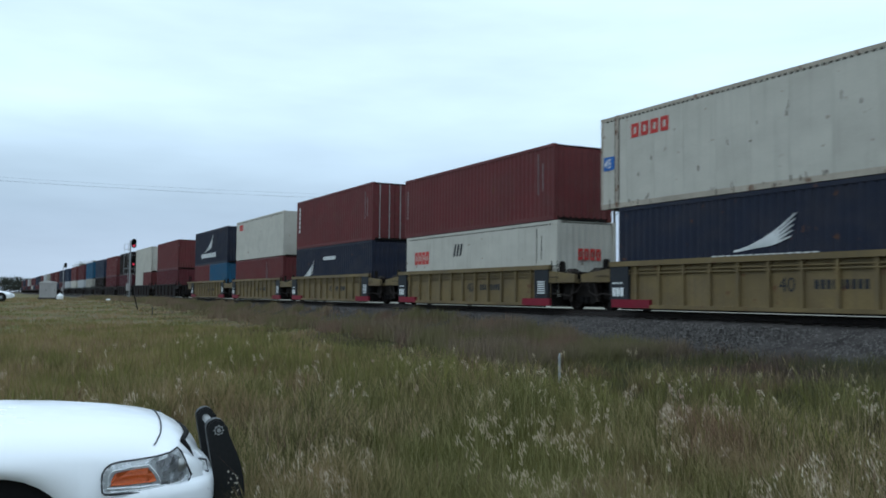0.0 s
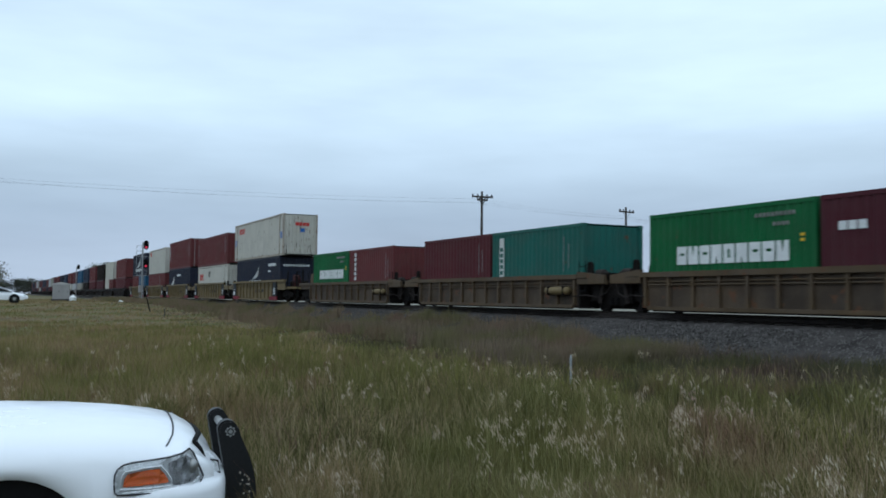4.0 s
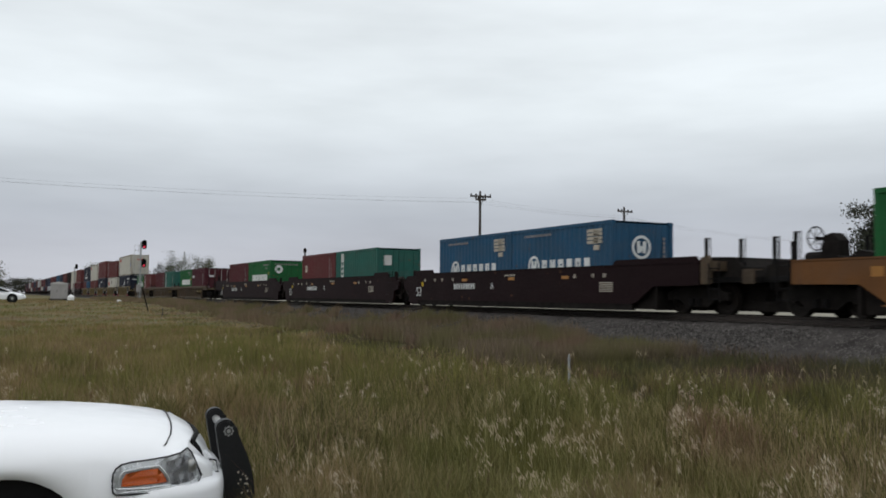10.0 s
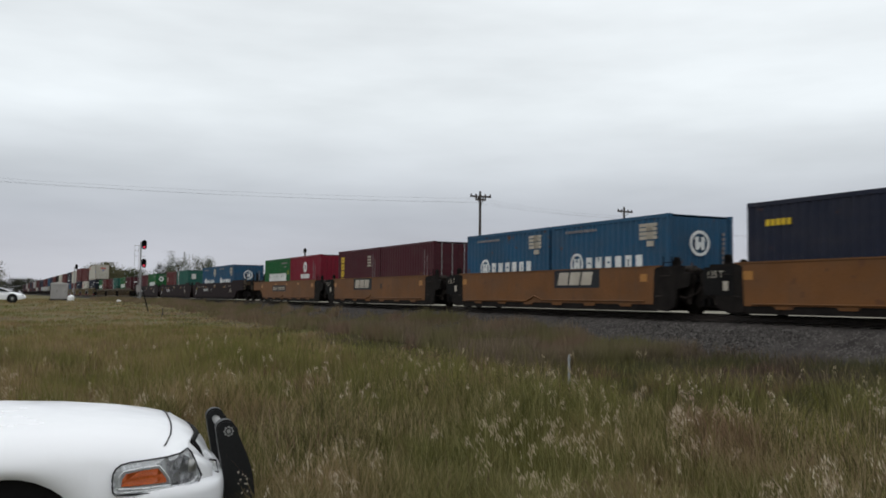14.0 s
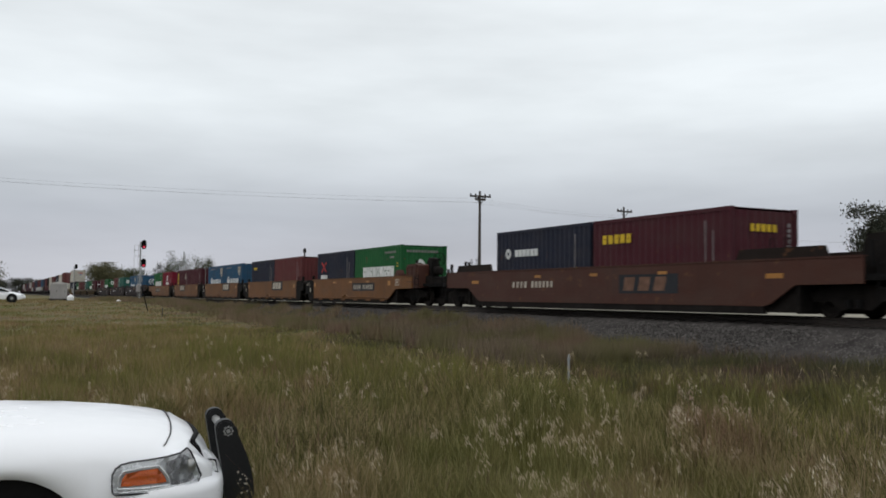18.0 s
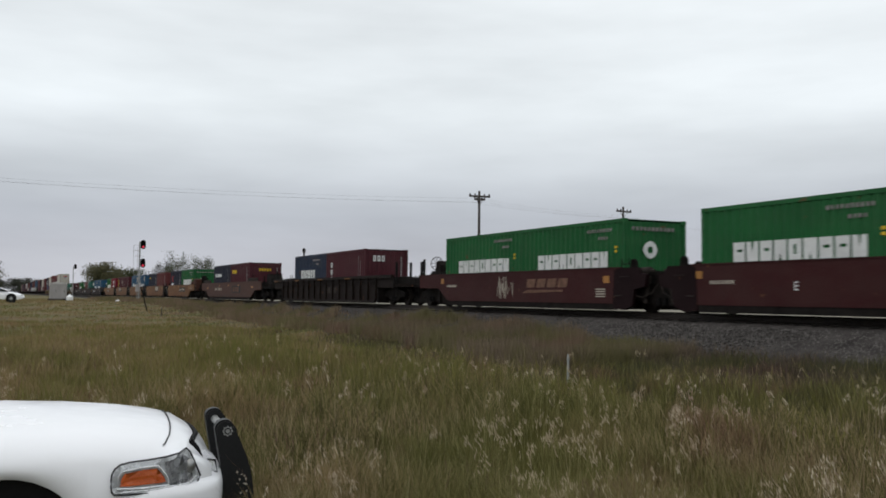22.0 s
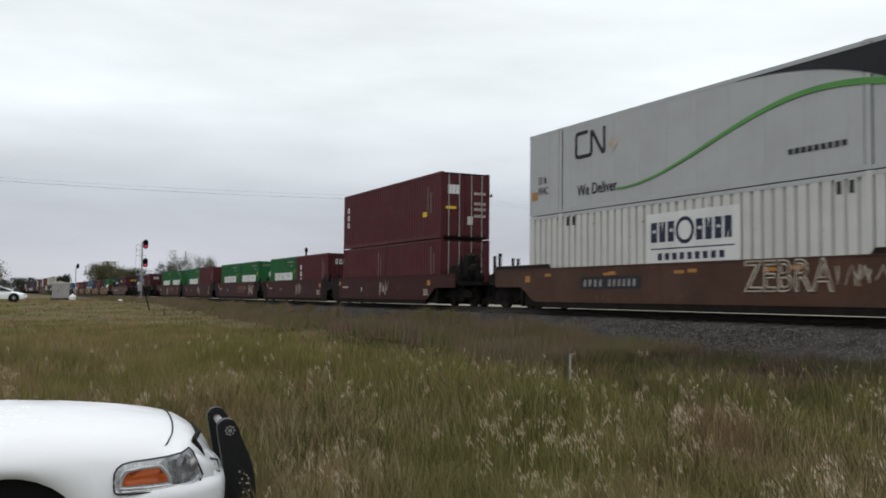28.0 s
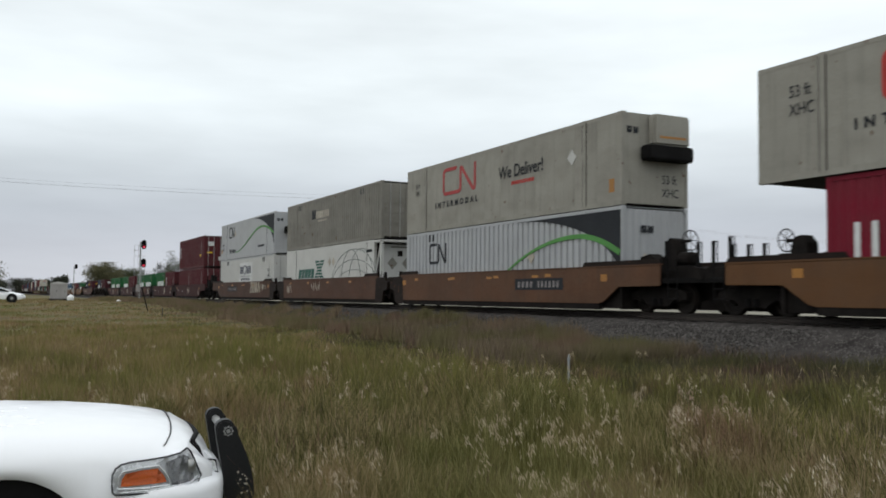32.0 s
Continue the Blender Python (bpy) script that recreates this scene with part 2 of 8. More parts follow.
def ground_z(x, y):
    s = x * ALONG.x + y * ALONG.y
    lat = x * ACROSS.x + y * ACROSS.y - CENTRE
    base = 0.95 * smooth_step(35, 88, s) * (1 - 0.10 * smooth_step(13.0, 18.0, -lat))
    shoulder = (RAIL - 0.98) * (1 - smooth_step(3.4, 9.0, abs(lat)))
    far = math.hypot(x, y)
    bumpy = noise.noise(Vector((x * 0.16, y * 0.16, 0))) * 0.12 * min(1, abs(lat + 2) / 6) * (1 if far < 200 else 0.3)
    z = max(base, shoulder) + bumpy
    return min(z, RAIL - 0.55) if abs(lat) < 3.2 else z


RIDERS = []      # (object, place along the line at the start, height above the rail)
WHEELSETS = []


# ---------------------------------------------------------------- ground, ballast, rails
def build_ground():
    def spread(inner, step, outer):
        v, x, d = [], 0.0, step
        while x < outer:
            v.append(x)
            d = step if x < inner else d * 1.25
            x += d
        v.append(outer)
        return v
    ss = sorted(set([-p for p in spread(30, 1.2, 4200)] + spread(130, 1.2, 4200)))
    ll = sorted(set([-p for p in spread(32, 0.7, 4200)] + spread(12, 0.9, 4200)))
    verts, faces = [], []
    for s in ss:
        for l in ll:
            p = line(s, l)
            verts.append((p.x, p.y, ground_z(p.x, p.y)))
    w = len(ll)
    for i in range(len(ss) - 1):
        for j in range(w - 1):
            faces.append((i * w + j, i * w + j + 1, (i + 1) * w + j + 1, (i + 1) * w + j))
    me = bpy.data.meshes.new("ground")
    me.from_pydata(verts, [], faces)
    me.polygons.foreach_set("use_smooth", [True] * len(faces))
    me.materials.append(grass_material("prairie_ground", [(0.062, 0.058, 0.024), (0.10, 0.088, 0.040)], (0.078, 0.080, 0.021), (0.125, 0.094, 0.050), (0.085, 0.056, 0.038), 0.95))
    if me.polygons[0].normal.z < 0:
        me.flip_normals()
    return tagged(new("ground", me), "dry olive prairie ground beside the railway line", "ground", kind="structure")


BALLAST_M = material("grey_ballast", (0.037, 0.032, 0.030), second=(0.056, 0.05, 0.047), rough=0.95, vary=0.3, grain=16, blotch=1.6, bump=1.0, spec=0.15)
STONE_M = material("ballast_stone", (0.045, 0.04, 0.038), second=(0.115, 0.107, 0.10), rough=0.9, vary=0.3, grain=20, blotch=14, bump=0.3, spec=0.15)


def build_ballast():
    prof = [(-4.3, -1.05), (-3.5, -0.91), (-2.05, -0.46), (-1.55, -0.275), (-1.28, -0.195), (1.28, -0.195), (1.55, -0.275), (2.05, -0.46), (3.5, -0.93), (4.3, -1.13)]
    verts, faces = [], []
    ss = [-120 + 2.0 * i for i in range(160)] + [200 + 25 * i for i in range(50)]
    rnd = random.Random(5)
    for s in ss:
        for l, z in prof:
            jl = rnd.uniform(-0.12, 0.12) if abs(l) > 1.6 else 0
            p = line(s, l + jl, RAIL + z + rnd.uniform(-0.02, 0.02))
            verts.append(tuple(p))
    w = len(prof)
    for i in range(len(ss) - 1):
        for j in range(w - 1):
            faces.append((i * w + j, i * w + j + 1, (i + 1) * w + j + 1, (i + 1) * w + j))
    me = bpy.data.meshes.new("ballast")
    me.from_pydata(verts, [], faces)
    me.materials.append(BALLAST_M)
    if me.polygons[0].normal.z < 0:
        me.flip_normals()
    tagged(new("ballast_bed", me), "grey crushed stone ballast under the railway track", "ballast", kind="structure")
    # loose stones on the near slope
    rnd = np.random.RandomState(4)
    n = 26000
    s = rnd.uniform(-14, 60, n)
    s = np.where(rnd.rand(n) < 0.6, rnd.uniform(-12, 25, n), s)
    l = -rnd.uniform(1.5, 4.0, n)
    l = np.where(rnd.rand(n) < 0.06, -rnd.uniform(3.8, 5.6, n), l)
    zt = np.interp(l, [q[0] for q in prof], [RAIL + q[1] for q in prof])
    r = rnd.uniform(0.022, 0.05, n)
    base = np.array([(1, 0, 0), (-1, 0, 0), (0, 1, 0), (0, -1, 0), (0, 0, 1), (0, 0, -1)], float)
    tri = np.array([(0, 2, 4), (2, 1, 4), (1, 3, 4), (3, 0, 4), (2, 0, 5), (1, 2, 5), (3, 1, 5), (0, 3, 5)])
    c = np.array([tuple(line(a, b, h)) for a, b, h in zip(s, l, zt)])
    v = base[None] * rnd.uniform(0.55, 1.25, (n, 6, 1)) * r[:, None, None] + rnd.normal(0, 0.2, (n, 6, 3)) * r[:, None, None] + c[:, None]
    f = (tri[None] + (np.arange(n) * 6)[:, None, None]).reshape(-1, 3)
    me = bpy.data.meshes.new("stones")
    me.from_pydata(v.reshape(-1, 3).tolist(), [], f.tolist())
    me.materials.append(STONE_M)
    tagged(new("ballast_stones", me), "loose grey ballast stones on the slope", "gravel", kind="stuff")


build_ballast()


def build_rails():
    prof = [(-0.075, -0.17), (0.075, -0.17), (0.075, -0.155), (0.012, -0.13), (0.012, -0.05), (0.036, -0.035), (0.036, -0.004), (0.026, 0.0), (-0.026, 0.0), (-0.036, -0.004), (-0.036, -0.035), (-0.012, -0.05), (-0.012, -0.13), (-0.075, -0.155)]
    for lat in (-0.755, 0.755):
        bm = bmesh.new()
        prism(bm, prof, "x", -130, 1200)
        ob = new("rail", mesh_from(bm, "rail", RAILSTEEL))
        p = line(0, lat, RAIL)
        ob.matrix_basis = pose(p.x, p.y, p.z, 0, 0, math.degrees(TH) + 90)
        tagged(ob, "rusty steel rail with a worn bright head", "rail", "rails of the track", "structure")


build_rails()


def build_ties():
    track = thing("track_ties", "dark creosoted wooden ties in grey ballast", "railway ties", kind="structure")
    wood = material("creosote_wood", (0.022, 0.018, 0.015), rough=0.9, vary=0.35, grain=30, blotch=3, bump=0.5, random_hue=0.25)
    me = shared("tie", lambda bm: box(bm, -1.3, 1.3, -0.11, 0.11, -0.345, -0.172), wood)
    rnd = random.Random(8)
    for i in range(300):
        p = line(-28 + 0.51 * i, rnd.uniform(-0.04, 0.04), RAIL)
        ob = put("tie", me, track)
        ob.matrix_basis = pose(p.x, p.y, p.z, 0, 0, math.degrees(TH) + rnd.uniform(-1, 1))




# ---------------------------------------------------------------- containers
def corrugated(bm, length, z0, z1, y, out, pitch=0.278, depth=0.036, x0=0.06):
    """A pressed steel wall along x at y whose outer faces look towards out."""
    n = max(2, round((length - 2 * x0) / pitch))
    p = (length - 2 * x0) / n
    pts = []
    for i in range(n):
        a = x0 + i * p
        if pitch > 0.3:
            pts += [(a, 0), (a + 0.68 * p, 0), (a + 0.74 * p, depth), (a + 0.94 * p, depth)]
        else:
            pts += [(a, 0), (a + 0.26 * p, 0), (a + 0.5 * p, depth), (a + 0.76 * p, depth)]
    pts.append((length - x0, 0))
    lo = [bm.verts.new((u, y - out * w, z0)) for u, w in pts]
    hi = [bm.verts.new((u, y - out * w, z1)) for u, w in pts]
    for i in range(len(pts) - 1):
        bm.faces.new((lo[i], lo[i + 1], hi[i + 1], hi[i]))


def wall_across(bm, width, z0, z1, x, out, pitch=0.26, depth=0.04):
    n = max(2, round(width / pitch))
    p = width / n
    pts = []
    for i in range(n):
        a = -width / 2 + i * p
        pts += [(a, 0), (a + 0.26 * p, 0), (a + 0.5 * p, depth), (a + 0.76 * p, depth)]
    pts.append((width / 2, 0))
    lo = [bm.verts.new((x - out * w, u, z0)) for u, w in pts]
    hi = [bm.verts.new((x - out * w, u, z1)) for u, w in pts]
    for i in range(len(pts) - 1):
        bm.faces.new((lo[i], lo[i + 1], hi[i + 1], hi[i]))


def container(s, length, z, height, mat, label, style="corr", width=2.44, rear="plain", posts=(), rough=False, post_mat=None, pitch=0.278, rail_mat=None):
    """Freight container whose leading end is at s; x runs back along it, z is its floor above the rail."""
    c = thing("shipping_container", label, "container", "containers on the train")
    L, H, w = length, height, width / 2
    pm, rm = post_mat or mat, rail_mat or mat
    RIDERS.append((c, s, z))
    for y, out in ((-w, -1), (w, 1)):
        if style == "corr":
            me = shared(("side_wall", L, H, y, pitch), lambda bm: corrugated(bm, L, 0.14, H - 0.1, y + 0.006 * -out, out, pitch, 0.036 if pitch < 0.3 else 0.085), mat)
        else:
            me = shared(("side_wall", L, H, y, "flat"), lambda bm: box(bm, 0.05, L - 0.05, min(y - 0.012 * out, y - out * 0.05), max(y - 0.012 * out, y - out * 0.05), 0.13, H - 0.09), mat)
        sw = put("side_wall", me, c)
        if style != "corr":
            n = max(2, round(L / 1.22))
            wd = (L - 0.12) / n
            for i in range(n):
                put("panel", shared(("panel", round(wd, 3), H, out), lambda bm: box(bm, 0.003, wd - 0.003, min(-0.02 * out, -out * 0.006), max(-0.02 * out, -out * 0.006), 0.14, H - 0.1), mat), sw, (0.06 + i * wd, y, 0))
        put("bottom_rail", shared(("bottom_rail", L, y), lambda bm: box(bm, 0.05, L - 0.05, min(y, y - out * 0.06), max(y, y - out * 0.06), 0.0, 0.15), rm), c)
        if style != "corr" and out < 0 and mat is BEIGE:
            nt = int((L - 0.6) / 0.19)
            tk = put("rail_tick_strip", shared(("rail_tick_strip", L, y), lambda bm: [box(bm, 0.3 + 0.19 * k, 0.38 + 0.19 * k, y - 0.004, y + 0.03, -0.15, -0.1) for k in range(nt)], GRIME), c, (0, 0, H))
            tk["kind"] = "stuff"
        put("top_rail", shared(("top_rail", L, y), lambda bm: box(bm, 0.05, L - 0.05, min(y, y - out * 0.06), max(y, y - out * 0.06), -0.11, -0.002), rm), c, (0, 0, H))
    put("roof", shared(("roof", L, width), lambda bm: box(bm, 0.05, L - 0.05, -w + 0.04, w - 0.04, -0.03, -0.012), mat), c, (0, 0, H))
    put("floor_frame", shared(("floor_frame", L, width), lambda bm: box(bm, 0.05, L - 0.05, -w + 0.06, w - 0.06, 0.02, 0.14), GRIME), c)
    put("front_wall", shared(("front_wall", H, width), lambda bm: wall_across(bm, width - 0.12, 0.1, H - 0.08, 0.02, -1), mat), c)
    if rear == "plain":
        put("rear_wall", shared(("rear_wall", L, H, width), lambda bm: wall_across(bm, width - 0.12, 0.1, H - 0.08, L - 0.02, 1), mat), c)
    elif rear == "smooth":
        put("rear_wall", shared(("rear_wall", L, H, width, "smooth"), lambda bm: box(bm, L - 0.05, L - 0.012, -w + 0.06, w - 0.06, 0.05, H - 0.05), mat), c)
    elif rear == "doors":
        for side in (-1, 1):
            def leaf(bm):
                y0, y1 = sorted((side * 0.012, side * (w - 0.09)))
                box(bm, L - 0.06, L - 0.03, y0, y1, 0.12, H - 0.1)
            d = put("door", shared(("door", L, H, side), leaf, mat), c)
            for k in range(5):
                zz = 0.3 + k * (H - 0.6) / 4.6
                put("door_panel", shared(("door_panel", width), lambda bm: box(bm, -0.032, -0.014, -(w - 0.222) / 2, (w - 0.222) / 2, 0, 0.28), mat), d, (L, side * (w - 0.078) / 2, zz))
            for k in (0.30, 0.82):
                put("lock_rod", shared(("lock_rod", L, H), lambda bm: rod(bm, (L + 0.015, 0, 0.08), (L + 0.015, 0, H - 0.06), 0.02, 6), mat if mat in (TEAL, GREEN) else CHROME), d, (0, side * k, 0))
    for x in ((0.0, L - 0.1) if not rough else ()):
        for y0 in (-w, w - 0.1):
            put("corner_post", shared(("corner_post", H), lambda bm: box(bm, 0, 0.1, 0, 0.1, 0.1, H - 0.1), pm), c, (x, y0, 0))
    for x in ((-0.004, L - 0.174) if not rough else ()):
        for y0 in (-w - 0.004, w - 0.16):
            for zz in (0.0, H - 0.118):
                put("corner_casting", shared("corner_casting", lambda bm: box(bm, 0, 0.178, 0, 0.164, 0, 0.12), pm), c, (x, y0, zz))
    for x in posts:
        for y0 in (-w - 0.012, w - 0.05):
            if style != "corr" and y0 < 0:
                # thin dark strips either side of the post paint its gap shadow
                put("post_groove", shared(("post_groove", H), lambda bm: (box(bm, -0.03, -0.004, 0.0, 0.03, 0.1, H - 0.06), box(bm, 0.174, 0.2, 0.0, 0.03, 0.1, H - 0.06)), GRIME), c, (x, -w - 0.004, 0))
            put("lifting_post", shared(("lifting_post", H), lambda bm: box(bm, 0, 0.17, 0, 0.062, 0.0, H + 0.008), pm), c, (x, y0, 0))
    c["face"] = -w - 0.003
    c["len"] = L
    return c


def slotted(bm, a, b, z, h, slant, y0, y1, kind):
    """One plain block with a single narrow slot: upright, level, or a wedge from the top or from the foot."""
    w = b - a
    u = lambda p, k: (p + slant * (k - z), k)
    if kind in (0, 1, 4):
        cx, cz = (0.54, 0.56) if kind == 1 else (0.5, 0.5)
        hw, hh = ((0.13, 0.24), (0.24, 0.075), (), (), (0.2, 0.24))[kind]
        out = [(a, z), (b, z), (b, z + h), (a, z + h)]
        inn = [(a + w * (cx + p * hw), z + h * (cz + q * hh)) for p, q in ((-1, -1), (1, -1), (1, 1), (-1, 1))]
        rows = [[bm.verts.new((u(p, k)[0], y, k)) for p, k in pts] for pts, y in ((out, y0), (inn, y0), (out, y1), (inn, y1))]
        of, inf, ob_, ib = rows
        for i in range(4):
            j = (i + 1) % 4
            bm.faces.new((of[i], of[j], inf[j], inf[i]))
            bm.faces.new((of[i], ob_[i], ob_[j], of[j]))
            bm.faces.new((inf[i], inf[j], ib[j], ib[i]))
        return
    if kind == 2:
        pts = [(a, z), (b, z), (b, z + h), (a + 0.64 * w, z + h), (a + 0.5 * w, z + 0.42 * h), (a + 0.36 * w, z + h), (a, z + h)]
    else:
        pts = [(a, z), (a + 0.38 * w, z), (a + 0.5 * w, z + 0.40 * h), (a + 0.62 * w, z), (b, z), (b, z + h), (a, z + h)]
    prism(bm, [u(p, k) for p, k in pts], "y", y0, y1)


def blocks(c, mat, x, z, w, h, n, gap=0.2, name="lettering", slant=0.0, vertical=False, lift=0.004, end=False, hollow=False):
    """A row (or column) of n plain blocks in place of a word: large ones each a part, small ones joined."""
    y = c["face"]
    cell = (h if vertical else w) / n
    single = cell > 0.2 and n > 1

    def finish(bm, nm):
        if end:
            bmesh.ops.rotate(bm, verts=bm.verts, cent=(0, 0, 0), matrix=Matrix.Rotation(radians(90), 3, "Z"))
            bmesh.ops.translate(bm, verts=bm.verts, vec=(c["len"] - abs(y), 0, 0))
        ob = part(nm, bm, mat, c)
        if n > 1 and not single:
            ob["kind"] = "stuff"
        return ob
    bm = bmesh.new()
    for i in range(n):
        if vertical:
            a, b, k, hh = x, x + w, z + h - (i + 1) * cell + cell * gap, cell * (1 - gap)
        else:
            a, b, k, hh = x + i * cell, x + (i + 1) * cell - cell * gap, z, h
        if hollow:
            slotted(bm, a, b, k, hh, slant, y - lift, y + 0.02, 4 if hollow == "open" else (1, 2, 1, 3, 0, 3, 1, 1, 2)[i % 9])
        else:
            prism(bm, [(a, k), (b, k), (b + slant * hh, k + hh), (a + slant * hh, k + hh)], "y", y - lift, y + 0.02)
        if single:
            finish(bm, "letter_block" if name == "lettering" else name)
            bm = bmesh.new()
    if not single:
        return finish(bm, name)
    bm.free()


def numbers(c, x, z, mat=None):
    """Small rows of unreadable figures."""
    blocks(c, mat or FADED_M, x, z, 1.35, 0.1, 10, 0.5, "numbering")
    blocks(c, mat or FADED_M, x + 0.6, z - 0.24, 0.55, 0.09, 4, 0.5, "numbering")


def tall_marks(c, x, z, h, mat=None, n=2):
    for k in range(n):
        blocks(c, mat or FADED_M, x + 0.3 * k, z + 0.1 * k, 0.032, h * (1 - 0.3 * k), 14, 0.18, "numbering", vertical=True)


def emblem(c, x, z, r, mat=None, inner=True, end=False):
    bm = bmesh.new()
    y = c["face"]
    if inner == "bars":
        ring(bm, x, z, r * 0.88, r * 0.22, y - 0.004, y + 0.02)
        prism(bm, [(x + r * u, z + r * v) for u, v in ((-0.45, -0.5), (-0.15, -0.5), (0.15, -0.1), (0.15, -0.5), (0.45, -0.5), (0.45, 0.5), (0.15, 0.5), (0.15, 0.1), (-0.15, 0.1), (-0.15, 0.5), (-0.45, 0.5))], "y", y - 0.004, y + 0.02)
    else:
        n = 16
        ribbon(bm, [(x + 0.68 * r * math.cos(6.2832 * i / n), z + 0.68 * r * math.sin(6.2832 * i / n)) for i in range(n + 1)], [r * (0.62 if i % 4 == 0 else 0.5) for i in range(n)] + [r * 0.62], y - 0.004, y + 0.02)
    if end:
        bmesh.ops.rotate(bm, verts=bm.verts, cent=(0, 0, 0), matrix=Matrix.Rotation(radians(90), 3, "Z"))
        bmesh.ops.translate(bm, verts=bm.verts, vec=(c["len"] - abs(y), 0, 0))
    return part("emblem", bm, mat or WHITE_M, c)


GREEN = paint("green", (0.0085, 0.088, 0.0255), second=(0.013, 0.102, 0.031), streak=0.2, rust=0.1, dirt=0.12)
TEAL = paint("teal", (0.02, 0.10, 0.08), streak=0.2, rust=0.15)
MAROON = paint("maroon", (0.074, 0.0145, 0.0185), streak=0.2, rust=0.15, dirt=0.2)
DARKRED = paint("dark_red", (0.058, 0.0115, 0.0175), streak=0.2, rust=0.1, dirt=0.2)
CRIMSON = paint("crimson", (0.1628, 0.00888, 0.0222), streak=0.15, rust=0.1, dirt=0.15)
OXIDE = paint("oxide_red", (0.104, 0.0255, 0.026), streak=0.25, rust=0.15, dirt=0.22)
BLUE = paint("blue", (0.019, 0.074, 0.14), streak=0.25, rust=0.25)
NAVY = paint("navy", (0.0135, 0.0165, 0.031), streak=0.2, rust=0.1, dirt=0.2)
SLATE = paint("slate_blue", (0.0165, 0.027, 0.052), streak=0.2)
BEIGE = paint("warm_white", (0.44, 0.42, 0.365), streak=0.3, rust=0.12, dirt=0.16, vary=0.06, fleck=0.18)
LGREY = paint("light_grey", (0.37, 0.378, 0.386), streak=0.14, rust=0.0, dirt=0.1, vary=0.04, bump=0.03, fleck=0.1)
OLDGREY = paint("weathered_grey", (0.215, 0.205, 0.178), streak=0.42, rust=0.2, dirt=0.38)
DULL = paint("dull_grey", (0.285, 0.272, 0.236), streak=0.4, rust=0.12, dirt=0.28, vary=0.07)
CLEAN = paint("clean_white", (0.50, 0.497, 0.475), streak=0.16, rust=0.02, dirt=0.1, vary=0.05, bump=0.03, fleck=0.12)


def evergreen20(s, z=0.42, rear="plain"):
    c = container(s, 6.06, z, 2.59, GREEN, "green corrugated twenty-foot container with large white letter blocks", rear=rear)
    blocks(c, WHITE_M, 1.2, 1.1, 4.1, 0.5, 9, 0.15, hollow=True)
    numbers(c, 4.15, 2.22)
    blocks(c, YEL_M, 5.6, 1.5, 0.1, 0.25, 2, 0.4, "sticker", vertical=True)
    emblem(c, -0.2, 1.64, 0.28, end=True) if rear == "plain" else emblem(c, -0.62, 1.95, 0.3, end=True)
    blocks(c, FADED_M, -0.9, 2.24, 1.7, 0.11, 11, 0.45, "numbering", end=True)
    return c


def red20(s, mat=None, z=0.42, label="", rear="plain"):
    c = container(s, 6.06, z, 2.59, mat or MAROON, label or "dark red corrugated twenty-foot container with white number columns", rear=rear)
    tall_marks(c, 5.1, 1.0, 1.25)
    return c


# ---------------------------------------------------------------- well cars
TAN = paint("tan_yellow", (0.080, 0.054, 0.029), streak=0.55, rust=0.45, dirt=0.6, vary=0.25)
YELTAN = paint("yellow_tan", (0.152, 0.112, 0.050), streak=0.5, rust=0.35, dirt=0.5, vary=0.2)
MUSTARD = paint("mustard", (0.145, 0.062, 0.0205), streak=0.5, rust=0.35, dirt=0.3, vary=0.18)
BROWNRED = paint("brown_red", (0.0118, 0.0046, 0.0056), streak=0.3, rust=0.06, dirt=0.04, spec=0.07)
RUSTY = paint("rust_brown", (0.064, 0.025, 0.0175), streak=0.4, rust=0.45, dirt=0.25)
UMBER = paint("umber", (0.0120, 0.0080, 0.0070), streak=0.4, rust=0.25, dirt=0.06, spec=0.07)
LOGO_M = material("faded_logo", (0.15, 0.085, 0.06), rough=0.8, vary=0.3, blotch=4, bump=0, spec=0.1)
DULLPALE = material("dull_patch", (0.06, 0.05, 0.045), rough=0.8, vary=0.3, bump=0, spec=0.1)
OXBLOOD = paint("oxblood", (0.042, 0.0115, 0.0120), streak=0.3, rust=0.15, dirt=0.16, spec=0.1)
CARAMEL = paint("caramel_brown", (0.066, 0.0305, 0.0190), streak=0.4, rust=0.3, dirt=0.3, vary=0.18)
MIDCARAMEL = paint("worn_caramel", (0.080, 0.037, 0.022), streak=0.4, rust=0.3, dirt=0.3, vary=0.18)
COPPER = paint("copper_brown", (0.098, 0.047, 0.025), streak=0.4, rust=0.25, dirt=0.25, vary=0.16)
OCHRE = paint("ochre_brown", (0.118, 0.056, 0.024), streak=0.35, rust=0.25, dirt=0.25, vary=0.16)
BROWNS = (CARAMEL, MIDCARAMEL, COPPER, OCHRE)
RIGGING = material("brake_rigging", (0.026, 0.021, 0.018), rough=0.8, vary=0.4, blotch=4, spec=0.12)
SOOT = paint("sooty_brown", (0.0165, 0.0110, 0.0092), streak=0.3, rust=0.2, dirt=0.08, spec=0.08)
DIRTYTAN = paint("dirty_tan", (0.042, 0.030, 0.021), second=(0.070, 0.049, 0.030), streak=0.6, rust=0.5, dirt=0.4, vary=0.3)
TOP, BOT, FOOT, HALF = 1.47, 0.39, 0.29, 1.47   # FOOT: lower edge of a ribbed side
SILL = 0.196   # underside of the dark frame below the painted side


